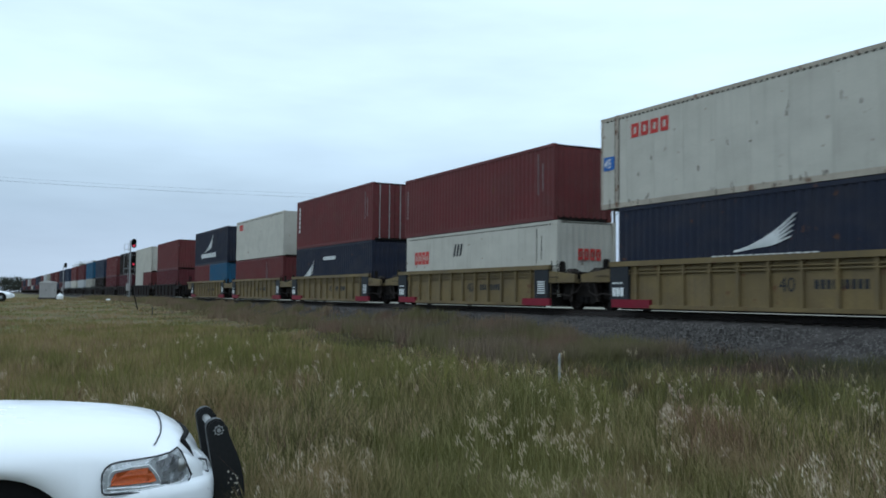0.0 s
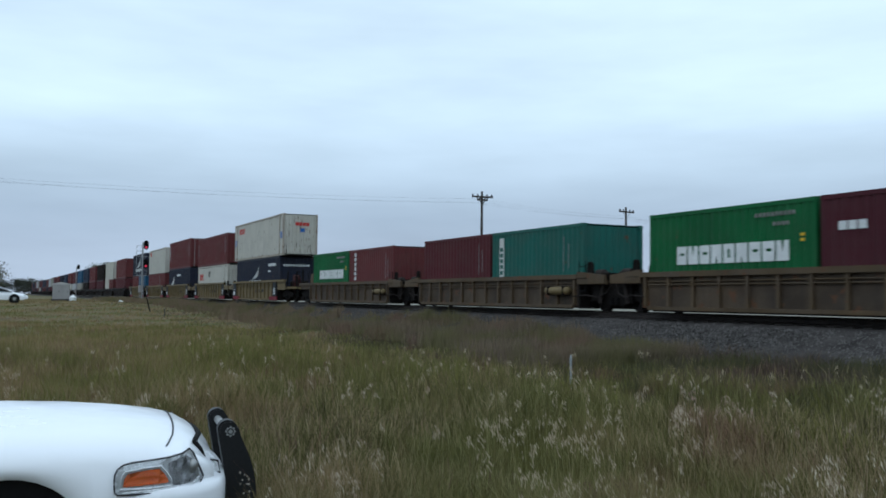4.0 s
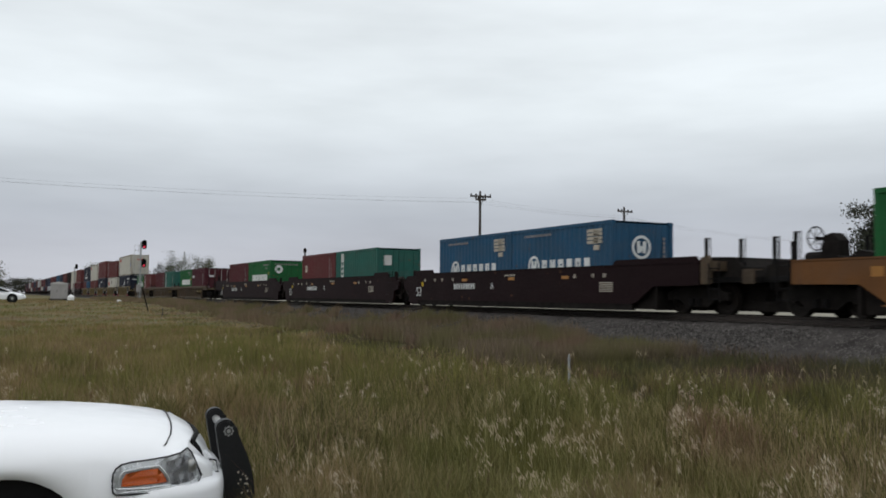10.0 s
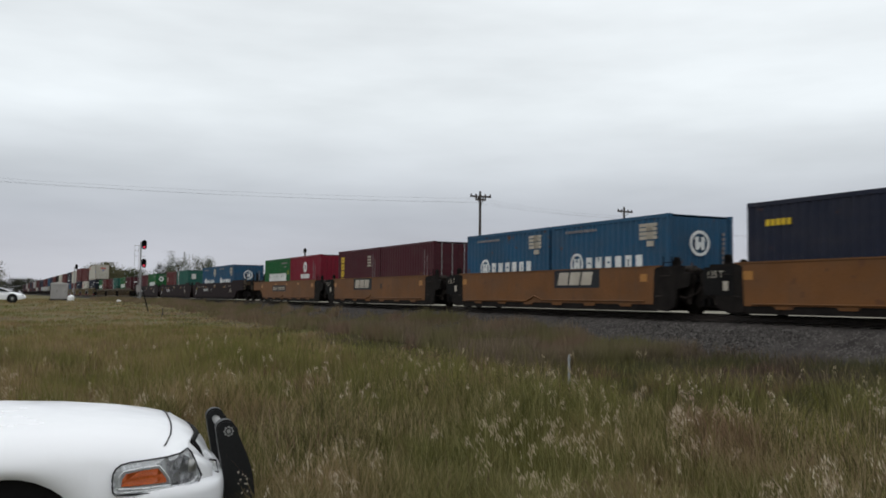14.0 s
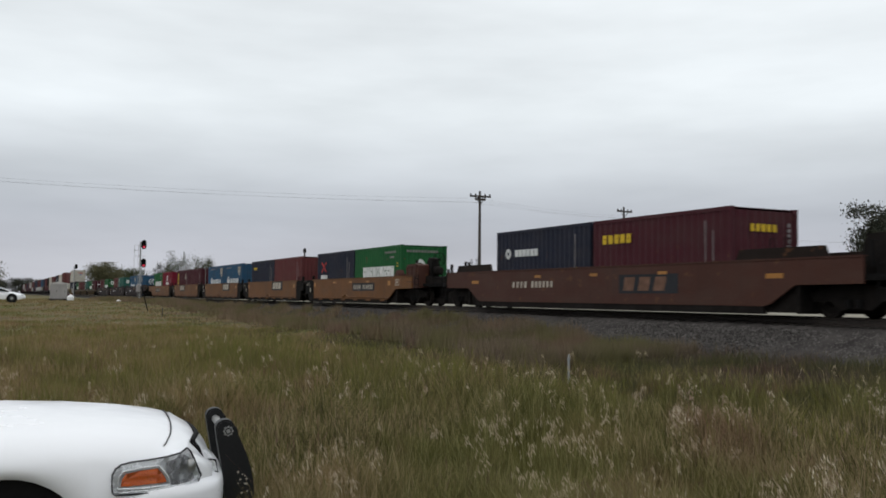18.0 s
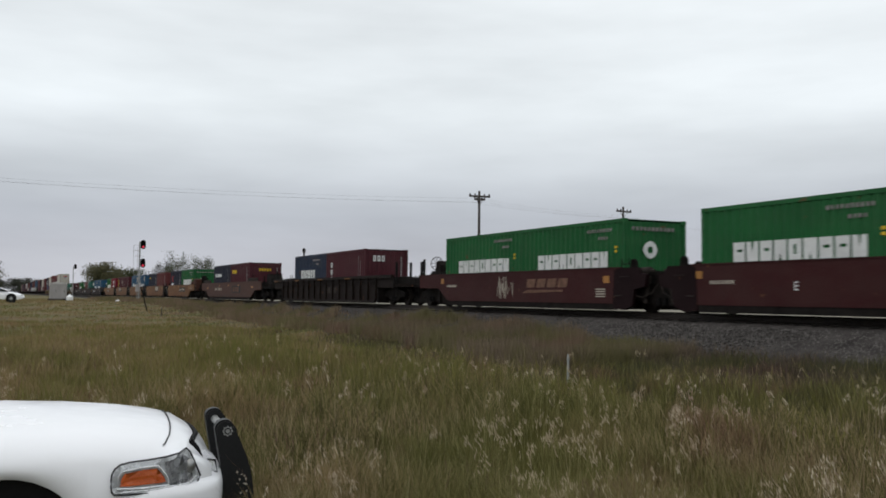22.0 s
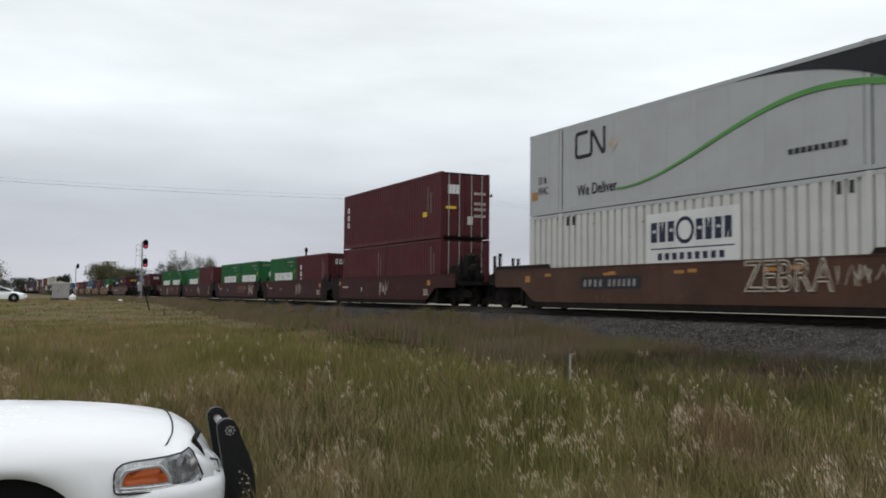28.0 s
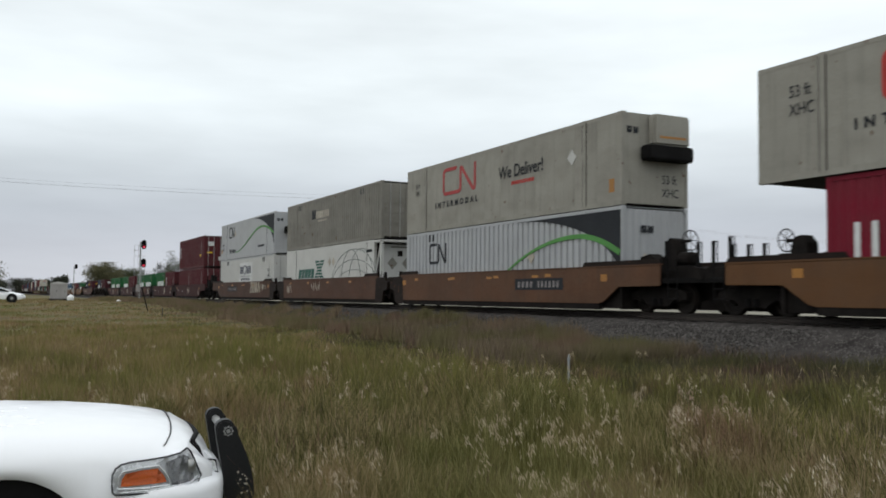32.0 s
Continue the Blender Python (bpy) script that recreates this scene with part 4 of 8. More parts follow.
def car_marks(c, kind, L, at=3.2):
    """Stencils on the side of a well unit."""
    if kind == "tan":
        blocks(c, DARK_M, 7.55, 0.78, 1.5, 0.22, 9, 0.3, "stencil")
        for x in (0.1, L - 1.7):
            blocks(c, CRIMSON, x, FOOT - 0.04, 1.75, 0.24, 1, 0.0, "red_stripe", lift=0.102)
        lettering("40", 0.5, DARK_M, c, 6.5, 0.72, c["face"] - 0.004)
        blocks(c, DARK_M, 0.04, FOOT + 0.2, 0.85, 1.05, 1, 0.0, "black_panel", lift=0.098)
        blocks(c, WHITE_M, 0.16, 0.58, 0.55, 0.26, 3, 0.2, "stencil", lift=0.102)
        blocks(c, WHITE_M, 0.18, 0.95, 0.5, 0.05, 3, 0.3, "stencil", lift=0.102)
        blocks(c, DARK_M, L - 0.9, FOOT + 0.2, 0.83, 1.05, 1, 0.0, "black_panel", lift=0.098)
        blocks(c, WHITE_M, L - 0.72, 0.62, 0.45, 0.45, 6, 0.45, "stencil", vertical=True, lift=0.102)
    if kind == "aok":
        lettering("53", 0.56, WHITE_M, c, 0.16, 0.58, c["face"] - 0.004)
        blocks(c, WHITE_M, 3.9, 0.87, 1.85, 0.22, 9, 0.48, "stencil")
        for x in (1.0, 2.0, 2.7, 3.7, L - 4.0, L - 3.0, L - 2.4):
            blocks(c, CREAM_M, x, 1.2, 0.16, 0.12, 2, 0.4, "stencil")
        for x in (4.6, 8.3, 11.8):
            blocks(c, ORANGE_M, x, 1.18, 0.42, 0.1, 1, 0.0, "reflector")
        blocks(c, CREAM_M, 8.0, 1.32, 0.8, 0.07, 9, 0.4, "stencil")
        blocks(c, CREAM_M, L - 2.6, 0.72, 0.7, 0.32, 5, 0.55, "stencil", vertical=True)
        blocks(c, YEL_M, 0.75, 1.0, 0.14, 0.18, 1, 0.0, "sticker")
    if kind in ("ttx", "dttx", "dttx_bare"):
        if kind != "dttx_bare":
            blocks(c, DARK_M, at, 0.82, 3.1, 0.4, 1, 0.0, "number_panel", lift=0.002)
        figures = FADED_M if kind == "dttx" else CREAM_M
        blocks(c, figures, at + 0.2, 0.9, 1.1, 0.22, 4, 0.5, "stencil", lift=0.006, slant=0.1)
        blocks(c, figures, at + 1.5, 0.9, 1.45, 0.22, 6, 0.5, "stencil", lift=0.006, slant=0.1)
        for x in (0.3, L - 0.9):
            blocks(c, ORANGE_M, x, 1.07, *((0.55, 0.12) if kind == "dttx_bare" else (0.32, 0.22)), 1, 0.0, "reflector")
        for x in (L * 0.3, L * 0.5, L * 0.7):
            blocks(c, ORANGE_M, x, 1.24, 0.4, 0.09, 1, 0.0, "reflector")
    if kind == "ttxlogo":
        blocks(c, DARK_M, at, 0.88, 2.55, 0.6, 1, 0.0, "logo_panel", lift=0.002)
        blocks(c, CREAM_M, at + 0.2, 0.97, 2.0, 0.42, 3, 0.14, "logo", lift=0.006, slant=0.25)
        for x in (0.3, L - 0.9):
            blocks(c, ORANGE_M, x, 1.05, 0.32, 0.22, 1, 0.0, "reflector")
        blocks(c, DARK_M, 5.8 + 1.2, 0.95, 0.16, 0.2, 1, 0.0, "stencil")
    if kind in ("ttx", "ttxlogo"):
        bm = bmesh.new()
        rod(bm, (L - 6.2, c["face"] - 0.02, 0.48), (L - 0.7, c["face"] - 0.02, 0.48), 0.025, 6)
        rod(bm, (0.6, c["face"] - 0.02, 0.44), (L - 7.2, c["face"] - 0.02, 0.44), 0.025, 6)
        rod(bm, (L - 7.2, c["face"] - 0.02, 0.44), (L - 6.7, c["face"] - 0.02, 0.62), 0.025, 6)
        rod(bm, (L - 6.7, c["face"] - 0.02, 0.62), (L - 6.2, c["face"] - 0.02, 0.48), 0.025, 6)
        part("train_pipe", bm, MUSTARD, c)
    if kind in ("bnsf", "bnsf_plain"):
        for i in range(4 if kind == "bnsf" else 0):
            bm = bmesh.new()
            x = 7.1 + i * 0.66
            prism(bm, [(x, 0.9), (x + 0.54, 0.9), (x + 0.64, 1.2), (x + 0.1, 1.2)], "y", c["face"] - 0.004, c["face"] + 0.02)
            part("logo", bm, LOGO_M, c, "faded tan logo block")
        if kind == "bnsf":
            bm = bmesh.new()
            prism(bm, [(6.8, 0.7), (9.4, 0.76), (9.4, 0.82), (7.2, 0.82)], "y", c["face"] - 0.004, c["face"] + 0.02)
            part("logo_stripe", bm, LOGO_M, c)
        blocks(c, ORANGE_M, 0.25, 1.1, 0.25, 0.2, 1, 0.0, "reflector")
        blocks(c, ORANGE_M, L - 0.8, 1.02, 0.3, 0.22, 1, 0.0, "reflector")
        blocks(c, CREAM_M, L - 1.2, 0.55, 0.5, 0.3, 4, 0.5, "stencil", vertical=True)
        blocks(c, CREAM_M, 0.8, 0.95, 0.9, 0.09, 9, 0.4, "stencil")


def scrawl(c, x, z, w, h, seed):
    """A loose painted scribble that cannot be read: tall zigzag strokes that cross one another."""
    rnd = random.Random(seed)
    y = c["face"]
    for k in range(6):
        px, up = x + w * (0.02 + 0.13 * k + 0.08 * rnd.random()), rnd.random() < 0.5
        pts = []
        for i in range(rnd.choice((3, 4, 4, 5))):
            far = rnd.uniform(0.62, 1.0) if up else rnd.uniform(0.0, 0.35)
            pts.append((px, z + h * far))
            px, up = min(x + w, px + w * rnd.uniform(0.04, 0.16) * rnd.choice((1, 1, -0.4))), not up
        bends = [pts[0]]
        for a, b in zip(pts, pts[1:]):
            bends += [(a[0] + (b[0] - a[0]) * 0.5 + rnd.uniform(-0.03, 0.03), (a[1] + b[1]) / 2), (b[0] + 0.004, b[1])]
        bm = bmesh.new()
        ribbon(bm, bends, rnd.uniform(0.018, 0.028), y - 0.004 - 0.0006 * k, y + 0.004)
        part("spray_stroke", bm, CREAM_M, c, "pale spray-paint stroke")


SIDE40, SIDE53 = 12.45, 16.5


# ---------------------------------------------------------------- the train, from its visible head to its tail
def stack_far(s, upper, lower, len_u=12.19, h=2.9, body=None):
    well_car(s + 0.13, SIDE40, body or UMBER, "ribs", label="dark weathered well car with ribbed sides", ribs=2.0, far=True)
    if isinstance(lower, tuple):
        container(s, 6.06, 0.42, 2.59, lower[0], "twenty-foot container low in a well car, far along the train", rough=True)
        container(s - 6.13, 6.06, 0.42, 2.59, lower[1], "twenty-foot container low in a well car, far along the train", rough=True)
        z = 3.03
    else:
        container(s, 12.19, 0.42, 2.59, lower, "forty-foot container low in a well car, far along the train", rough=True)
        z = 3.03
    if upper:
        container(s + (len_u - 12.19) / 2, len_u, z, h, upper, "forty-foot container stacked on another one, far along the train", rough=True)


def head_of_train():
    pool = [(OXIDE, SLATE), (NAVY, MAROON), (LGREY, DARKRED), (MAROON, BEIGE), (SLATE, OXIDE), (OXIDE, NAVY), (DULL, MAROON)]
    for i in range(15):
        u, l = pool[(i * 3) % 7]
        stack_far(266.5 + 16.4 * i, u, l)
    for s, u, l in ((249.9, NAVY, DARKRED), (232.0, SLATE, LGREY), (214.5, OXIDE, BEIGE), (198.0, MAROON, LGREY), (182.5, BLUE, DULL), (166.5, SLATE, UMBER), (151.0, OXIDE, MAROON), (135.5, UMBER, DARKRED)):
        stack_far(s, u, l)
    stack_far(120.3, BEIGE, (BEIGE, OXIDE))
    stack_far(104.4, OXIDE, MAROON, body=UMBER)


head_of_train()


def wing(c, x, z, k=1.0, words=True):
    """White wing emblem: five feathers that sweep up to the right."""
    bm = bmesh.new()
    y = c["face"]
    for i in range(5):
        n = 10
        pts = [(x + k * (0.25 * i + (2.5 - 0.30 * i) * t), z + k * ((1.25 - 0.24 * i) * t ** 1.7 * 0.85 + 0.03 * i)) for t in [j / n for j in range(n + 1)]]
        ribbon(bm, pts, [k * 0.115 * (1 - abs(2 * j / n - 0.7) * 0.6) for j in range(n + 1)], y - 0.004, y + 0.02)
    part("wing_emblem", bm, WHITE_M, c, "white feathered wing emblem")
    if words:
        blocks(c, WHITE_M, x - 1.0 * k, z - 0.42 * k, 4.4 * k, 0.3 * k, 14, 0.28)


def oocl(c, x, z, w=1.1, h=0.42):
    blocks(c, RED_M, x, z, w, h, 4, 0.24, hollow="open")


def tan_train():
    for i, s in enumerate((84.2, 69.0, 54.0, 37.95, 22.2)):
        w = well_car(s + 0.13, SIDE40, YELTAN, "ribs", lead_end=(i == 0), rear_end=(i == 4), brake="rear" if i == 4 else None, rise=0.14, label="tan-yellow well car with vertical ribs and dirt streaks")
        car_marks(w, "tan", SIDE40)
    # E
    container(84.2, 6.06, 0.45, 2.59, OXIDE, "oxide red twenty-foot container in a tan well car")
    container(78.1, 6.06, 0.45, 2.59, BLUE, "bright blue twenty-foot container in a tan well car")
    c = container(84.2, 12.19, 3.06, 2.9, NAVY, "navy forty-foot container with a white wing emblem, stacked on top")
    wing(c, 4.0, 1.1, 1.25)
    # D
    c = container(69.1, 12.19, 0.45, 2.59, OXIDE, "oxide red forty-foot container in a tan well car")
    tall_marks(c, 8.3, 0.6, 1.7)
    c = container(69.1, 12.19, 3.08, 2.9, BEIGE, "off-white smooth-sided forty-foot container stacked on top", style="flat", rear="smooth")
    oocl(c, 0.9, 2.2)
    # C
    c = container(54.1, 12.19, 0.40, 2.9, NAVY, "navy forty-foot container with white emblem in a tan well car")
    wing(c, 1.0, 1.1, 0.95)
    blocks(c, WHITE_M, 5.0, 2.1, 2.0, 0.2, 9, 0.3)
    c = container(54.1, 12.19, 3.32, 2.9, OXIDE, "oxide red forty-foot container with doors and lock rods, stacked on top", rear="doors")
    blocks(c, WHITE_M, 0.44, 0.9, 0.22, 1.6, 6, 0.3, vertical=True, hollow="open")
    tall_marks(c, 11.2, 1.1, 1.4)
    # B
    c = container(37.72, 12.19, 0.56, 2.59, BEIGE, "white smooth-sided forty-foot container with red letter blocks and rust dents", style="flat", rear="plain")
    oocl(c, 0.9, 1.35, 1.5, 0.55)
    tall_marks(c, 10.9, 1.15, 1.2, DARK_M)
    blocks(c, DARK_M, 4.6, 1.6, 0.8, 0.5, 3, 0.5, "dented_patch", slant=0.3)
    blocks(c, RED_M, -0.35, 1.25, 1.0, 0.4, 4, 0.3, end=True, hollow="open")
    c = container(37.95, 12.19, 3.18, 2.62, OXIDE, "oxide red corrugated forty-foot container stacked on a white one")
    tall_marks(c, 11.2, 0.9, 1.45)
    blocks(c, FADED_M, 0.25, 0.8, 0.1, 1.3, 9, 0.3, "numbering", vertical=True)
    # A
    c = container(22.2, 12.19, 0.36, 2.9, NAVY, "navy forty-foot container with white wing emblem under a longer one")
    wing(c, 4.75, 1.4, 0.8)
    blocks(c, WHITE_M, 9.3, 2.25, 2.0, 0.19, 10, 0.42)
    blocks(c, WHITE_M, 9.3, 1.85, 0.6, 0.12, 4, 0.4)
    blocks(c, WHITE_M, -0.95, 2.2, 1.9, 0.15, 11, 0.42, "numbering", end=True)
    c = container(23.1, 13.72, 3.28, 2.85, BEIGE, "off-white forty-five-foot container with rust streaks and red letter blocks", style="flat", rear="plain", posts=(0.72, 12.83), post_mat=paint("rusted_white", (0.33, 0.29, 0.24), streak=0.6, rust=0.75, dirt=0.35), rail_mat=paint("rusted_rail", (0.36, 0.32, 0.26), streak=0.4, rust=0.5, dirt=0.35))
    oocl(c, 1.5, 2.05, 1.75, 0.42)
    for x in (0.15, 12.95):
        blocks(c, BLUE_M, x, 1.2, 0.52, 0.42, 1, 0.0, "blue_plate", lift=0.004)
        lettering("45", 0.4, WHITE_M, c, x + 0.04, 1.27, c["face"] - 0.01, stretch=0.9)
    blocks(c, RED_M, -0.35, 2.05, 1.0, 0.22, 4, 0.14, end=True)
    blocks(c, BLUE_M, 0.0, 1.62, 0.3, 0.26, 1, 0.0, "blue_plate", end=True)
    rusty_spots(c, 11)


def rusty_spots(c, seed):
    """Rust scabs and scratches: along the foot of the side, and in long runs down the end wall."""
    rnd = random.Random(seed)
    y = c["face"]
    rust = material("rust_scab", (0.05, 0.03, 0.022), rough=0.9, vary=0.4, blotch=8)
    for end in (False, True):
        bm = bmesh.new()
        for i in range(30 if end else 44):
            if end:
                x, z = rnd.uniform(-1.1, 1.1), rnd.choice((rnd.uniform(0.05, 0.4), rnd.uniform(0.2, 1.4), rnd.uniform(0.3, 2.6)))
                w, h = rnd.uniform(0.006, 0.022), rnd.uniform(0.05, 0.3)
            else:
                x, z = rnd.uniform(0.3, c["len"] - 0.3), rnd.choice((rnd.uniform(0.05, 0.22), rnd.uniform(0.05, 0.3), rnd.uniform(0.1, 2.6)))
                w, h = rnd.uniform(0.01, 0.035), rnd.uniform(0.03, 0.16)
            n = 7
            prism(bm, [(x + w * math.cos(6.283 * k / n) * rnd.uniform(0.5, 1), z + h * math.sin(6.283 * k / n) * rnd.uniform(0.5, 1)) for k in range(n)], "y", y - 0.003, y + 0.06 if end else y + 0.004)
        if end:
            bmesh.ops.rotate(bm, verts=bm.verts, cent=(0, 0, 0), matrix=Matrix.Rotation(radians(90), 3, "Z"))
            bmesh.ops.translate(bm, verts=bm.verts, vec=(c["len"] - abs(y) - 0.012, 0, 0))
        part("rust_stain", bm, rust, c)["kind"] = "stuff"


tan_train()


def middle_train():
    # three tan units
    for i, s in enumerate((2.6, -13.3, -29.0)):
        w = well_car(s + 0.13, SIDE40, TAN, "ribs", lead_end=(i == 0), rear_end=(i == 2), brake="lead" if i == 0 else None, rise=-0.15, label="tan-yellow well car with vertical ribs, single level load")
        car_marks(w, "tan2", SIDE40)
        bm = bmesh.new()
        disc(bm, (SIDE40 - 1.75, -1.52, 0.80), (SIDE40 - 0.35, -1.52, 0.80), [(0, 0.05), (0.04, 0.11), (0.1, 0.135), (1.3, 0.135), (1.36, 0.11), (1.4, 0.05)], 14)
        part("air_tank", bm, YELTAN, w, "cream painted air tank", smooth=True)
        bm = bmesh.new()
        for dx in (-1.5, -0.6):
            box(bm, SIDE40 + dx, SIDE40 + dx + 0.05, -1.665, -1.4, 0.64, 0.96)
        part("tank_strap", bm, GRIME, w)
    evergreen20(2.6, 0.45)
    c = red20(-3.62, OXIDE, 0.45)
    blocks(c, WHITE_M, 0.78, 0.9, 0.24, 1.5, 6, 0.3, vertical=True, hollow="open")
    red20(-13.3, MAROON, 0.45)
    c = container(-19.55, 6.06, 0.45, 2.59, TEAL, "teal green twenty-foot container with a white strip of letters")
    blocks(c, CLEAN, 0.55, 0.85, 0.32, 1.5, 1, 0.0, "white_strip")
    blocks(c, TEALGREEN_M, 0.6, 0.9, 0.22, 1.1, 5, 0.3, vertical=True, lift=0.008)
    tall_marks(c, 4.9, 1.0, 1.2)
    evergreen20(-29.0, 0.42)
    c = red20(-35.2, DARKRED, 0.42, rear="doors")
    blocks(c, WHITE_M, 0.5, 1.75, 0.8, 0.2, 3, 0.2)
    blocks(c, WHITE_M, -0.8, 1.75, 0.45, 0.18, 3, 0.2, end=True)
    # three dark brown units
    for i, s in enumerate((-49.05, -68.6, -88.2)):
        w = well_car(s, SIDE53, BROWNRED, "smooth", lead_end=(i == 0), rear_end=(i == 2), brake="lead" if i == 0 else None, rise=0.07, label="dark brown smooth-sided well car with pale stencils and orange reflectors")
        car_marks(w, "aok", SIDE53)
        lettering("BCA"[i], 0.34, WHITE_M, w, 6.95, 0.86, w["face"] - 0.004)
    red20(-51.0, MAROON)
    evergreen20(-57.25, rear="doors")
    c = red20(-70.65, OXIDE)
    blocks(c, CREAM_M, 0.65, 1.55, 0.35, 0.42, 1, 0.0, "logo", hollow=True)
    c = container(-76.9, 6.06, 0.42, 2.59, TEAL, "teal green twenty-foot container with a white strip and doors", rear="doors")
    blocks(c, CLEAN, 0.85, 0.85, 0.4, 1.6, 1, 0.0, "white_strip")
    blocks(c, TEALGREEN_M, 0.93, 0.9, 0.26, 1.1, 4, 0.3, vertical=True, lift=0.008)
    blocks(c, CLEAN, -0.85, 1.7, 0.45, 0.5, 1, 0.0, "white_plate", end=True)
    hanjin(-90.2)
    hanjin(-96.35, end=True)


def hanjin(s, end=False):
    c = container(s, 6.06, 0.42, 2.59, BLUE, "blue corrugated twenty-foot container with white letter blocks and ring emblem")
    blocks(c, WHITE_M, 2.05, 1.02, 3.05, 0.42, 6, 0.42, hollow=True)
    emblem(c, 1.5, 1.25, 0.36, inner="bars")
    blocks(c, FADED_M, 0.85, 2.28, 1.8, 0.08, 12, 0.35, "numbering")
    blocks(c, CREAM_M, 4.75, 1.85, 0.8, 0.5, 4, 0.25, "white_plate", vertical=True)
    blocks(c, CREAM_M, 5.1, 1.6, 0.3, 0.7, 3, 0.3, "white_plate", vertical=True)
    if end:
        emblem(c, -0.05, 1.76, 0.38, inner="bars", end=True)
        blocks(c, FADED_M, 0.82, 1.0, 0.08, 1.1, 8, 0.3, "numbering", vertical=True, end=True)
    return c


middle_train()


def mustard_train():
    kinds = ("ttx", "ttxlogo", "ttxlogo", "ttxlogo", "ttx")
    for i, s in enumerate((-111.85, -127.25, -142.7, -158.05, -173.45)):
        w = well_car(s + 0.2, SIDE40, MUSTARD, "smooth", lead_end=(i == 0), rear_end=(i == 4), raised=False, brake="lead" if i == 0 else ("rear" if i == 4 else None), label="mustard yellow smooth-sided well car with black panels")
        car_marks(w, kinds[i], SIDE40, (3.1, 3.3, 7.0, 6.6, 6.75)[i])
        if i:
            put("end_plate", shared("end_plate", lambda bm: box(bm, -1.12, -0.02, -1.486, -1.478, 0.66, 1.4), BLACK), w)
            lettering("125 T", 0.26, CREAM_M, w, -1.0, 1.12, -1.49)
            blocks(w, CREAM_M, -0.4, 0.78, 0.18, 0.24, 1, 0.0, "sticker", lift=0.018)
    evergreen20(-111.85)
    c = container(-118.0, 6.06, 0.42, 2.59, CRIMSON, "crimson twenty-foot container with a white round emblem and letters")
    emblem(c, 3.15, 1.9, 0.34)
    blocks(c, WHITE_M, 2.3, 1.2, 1.75, 0.27, 8, 0.25)
    tall_marks(c, 4.75, 1.0, 1.25)
    blocks(c, FADED_M, 0.62, 1.0, 0.1, 1.3, 9, 0.3, "numbering", vertical=True, end=True)
    c = red20(-127.25, DARKRED)
    blocks(c, YEL_M, 0.5, 0.75, 0.40, 1.5, 4, 0.2, vertical=True, hollow="open")
    blocks(c, CREAM_M, 4.4, 1.6, 0.45, 0.6, 4, 0.4, "numbering", vertical=True)
    red20(-133.45, DARKRED, rear="doors")
    hanjin(-142.7)
    hanjin(-148.95, end=True)
    c = container(-158.05, 6.06, 0.42, 2.59, NAVY, "navy twenty-foot container with a small yellow word")
    blocks(c, YEL_M, 0.62, 1.97, 0.85, 0.16, 5, 0.34)
    tall_marks(c, 5.0, 1.0, 1.25)
    red20(-164.2, OXIDE)
    c = container(-173.45, 6.06, 0.42, 2.59, NAVY, "navy twenty-foot container with an orange cross emblem")
    bm = bmesh.new()
    for a, b in (((0.75, 1.5), (1.55, 2.05)), ((0.75, 2.05), (1.55, 1.5))):
        ribbon(bm, [a, ((a[0] + b[0]) / 2, (a[1] + b[1]) / 2), b], [0.12, 0.05, 0.12], c["face"] - 0.004, c["face"] + 0.02)
    part("cross_emblem", bm, RED_M, c)
    blocks(c, WHITE_M, 0.65, 1.1, 1.1, 0.22, 5, 0.2)
    tall_marks(c, 5.0, 1.0, 1.25)
    evergreen20(-179.7)
    # single rust-brown car
    w = well_car(-193.1, SIDE53, RUSTY, "smooth", lead_end=True, rear_end=True, rise=0.05, label="rust-brown smooth-sided well car with a black logo panel")
    car_marks(w, "dttx_bare", SIDE53, 3.25)
    blocks(w, DARK_M, 9.76, 0.7, 2.65, 0.56, 1, 0.0, "logo_panel", lift=0.002)
    blocks(w, LOGO_M, 9.95, 0.78, 2.1, 0.4, 3, 0.3, "logo", lift=0.006, slant=0.25)
    c = container(-194.95, 6.06, 0.42, 2.59, NAVY, "navy twenty-foot container with a white emblem and word")
    blocks(c, WHITE_M, 1.35, 1.62, 1.6, 0.25, 6, 0.2)
    emblem(c, 0.85, 1.74, 0.2)
    tall_marks(c, 5.2, 1.0, 1.25, n=1)
    blocks(c, YEL_M, 5.25, 0.95, 0.1, 0.2, 1, 0.0, "sticker")
    c = red20(-201.2, DARKRED)
    blocks(c, YEL_M, 0.5, 1.82, 1.5, 0.28, 5, 0.36, hollow=True)
    blocks(c, YEL_M, -0.5, 1.95, 1.0, 0.2, 5, 0.4, end=True)
    blocks(c, FADED_M, 0.85, 0.9, 0.09, 1.3, 9, 0.3, "numbering", vertical=True, end=True)
    # single dark ribbed car
    w = well_car(-216.6, SIDE53, UMBER, "ribs", lead_end=True, rear_end=True, rise=0.10, ribs=1.04, label="dark brown well car with heavy ribs and worn yellow chord")
    for x in (-1.6, 3.0, 7.5, 12.0):
        blocks(w, MUSTARD, x, TOP - 0.04, 0.8, 0.07, 1, 0.0, "yellow_patch", lift=0.125)
    blocks(w, DULLPALE, 8.6, 0.7, 1.9, 0.32, 4, 0.35, "stencil")
    c = container(-218.7, 6.06, 0.42, 2.59, SLATE, "blue twenty-foot container with tall white letters")
    blocks(c, WHITE_M, 1.35, 1.05, 2.75, 0.62, 6, 0.3, hollow=True)
    numbers(c, 3.6, 2.2)
    c = red20(-224.8, DARKRED)
    tex_marks(c)


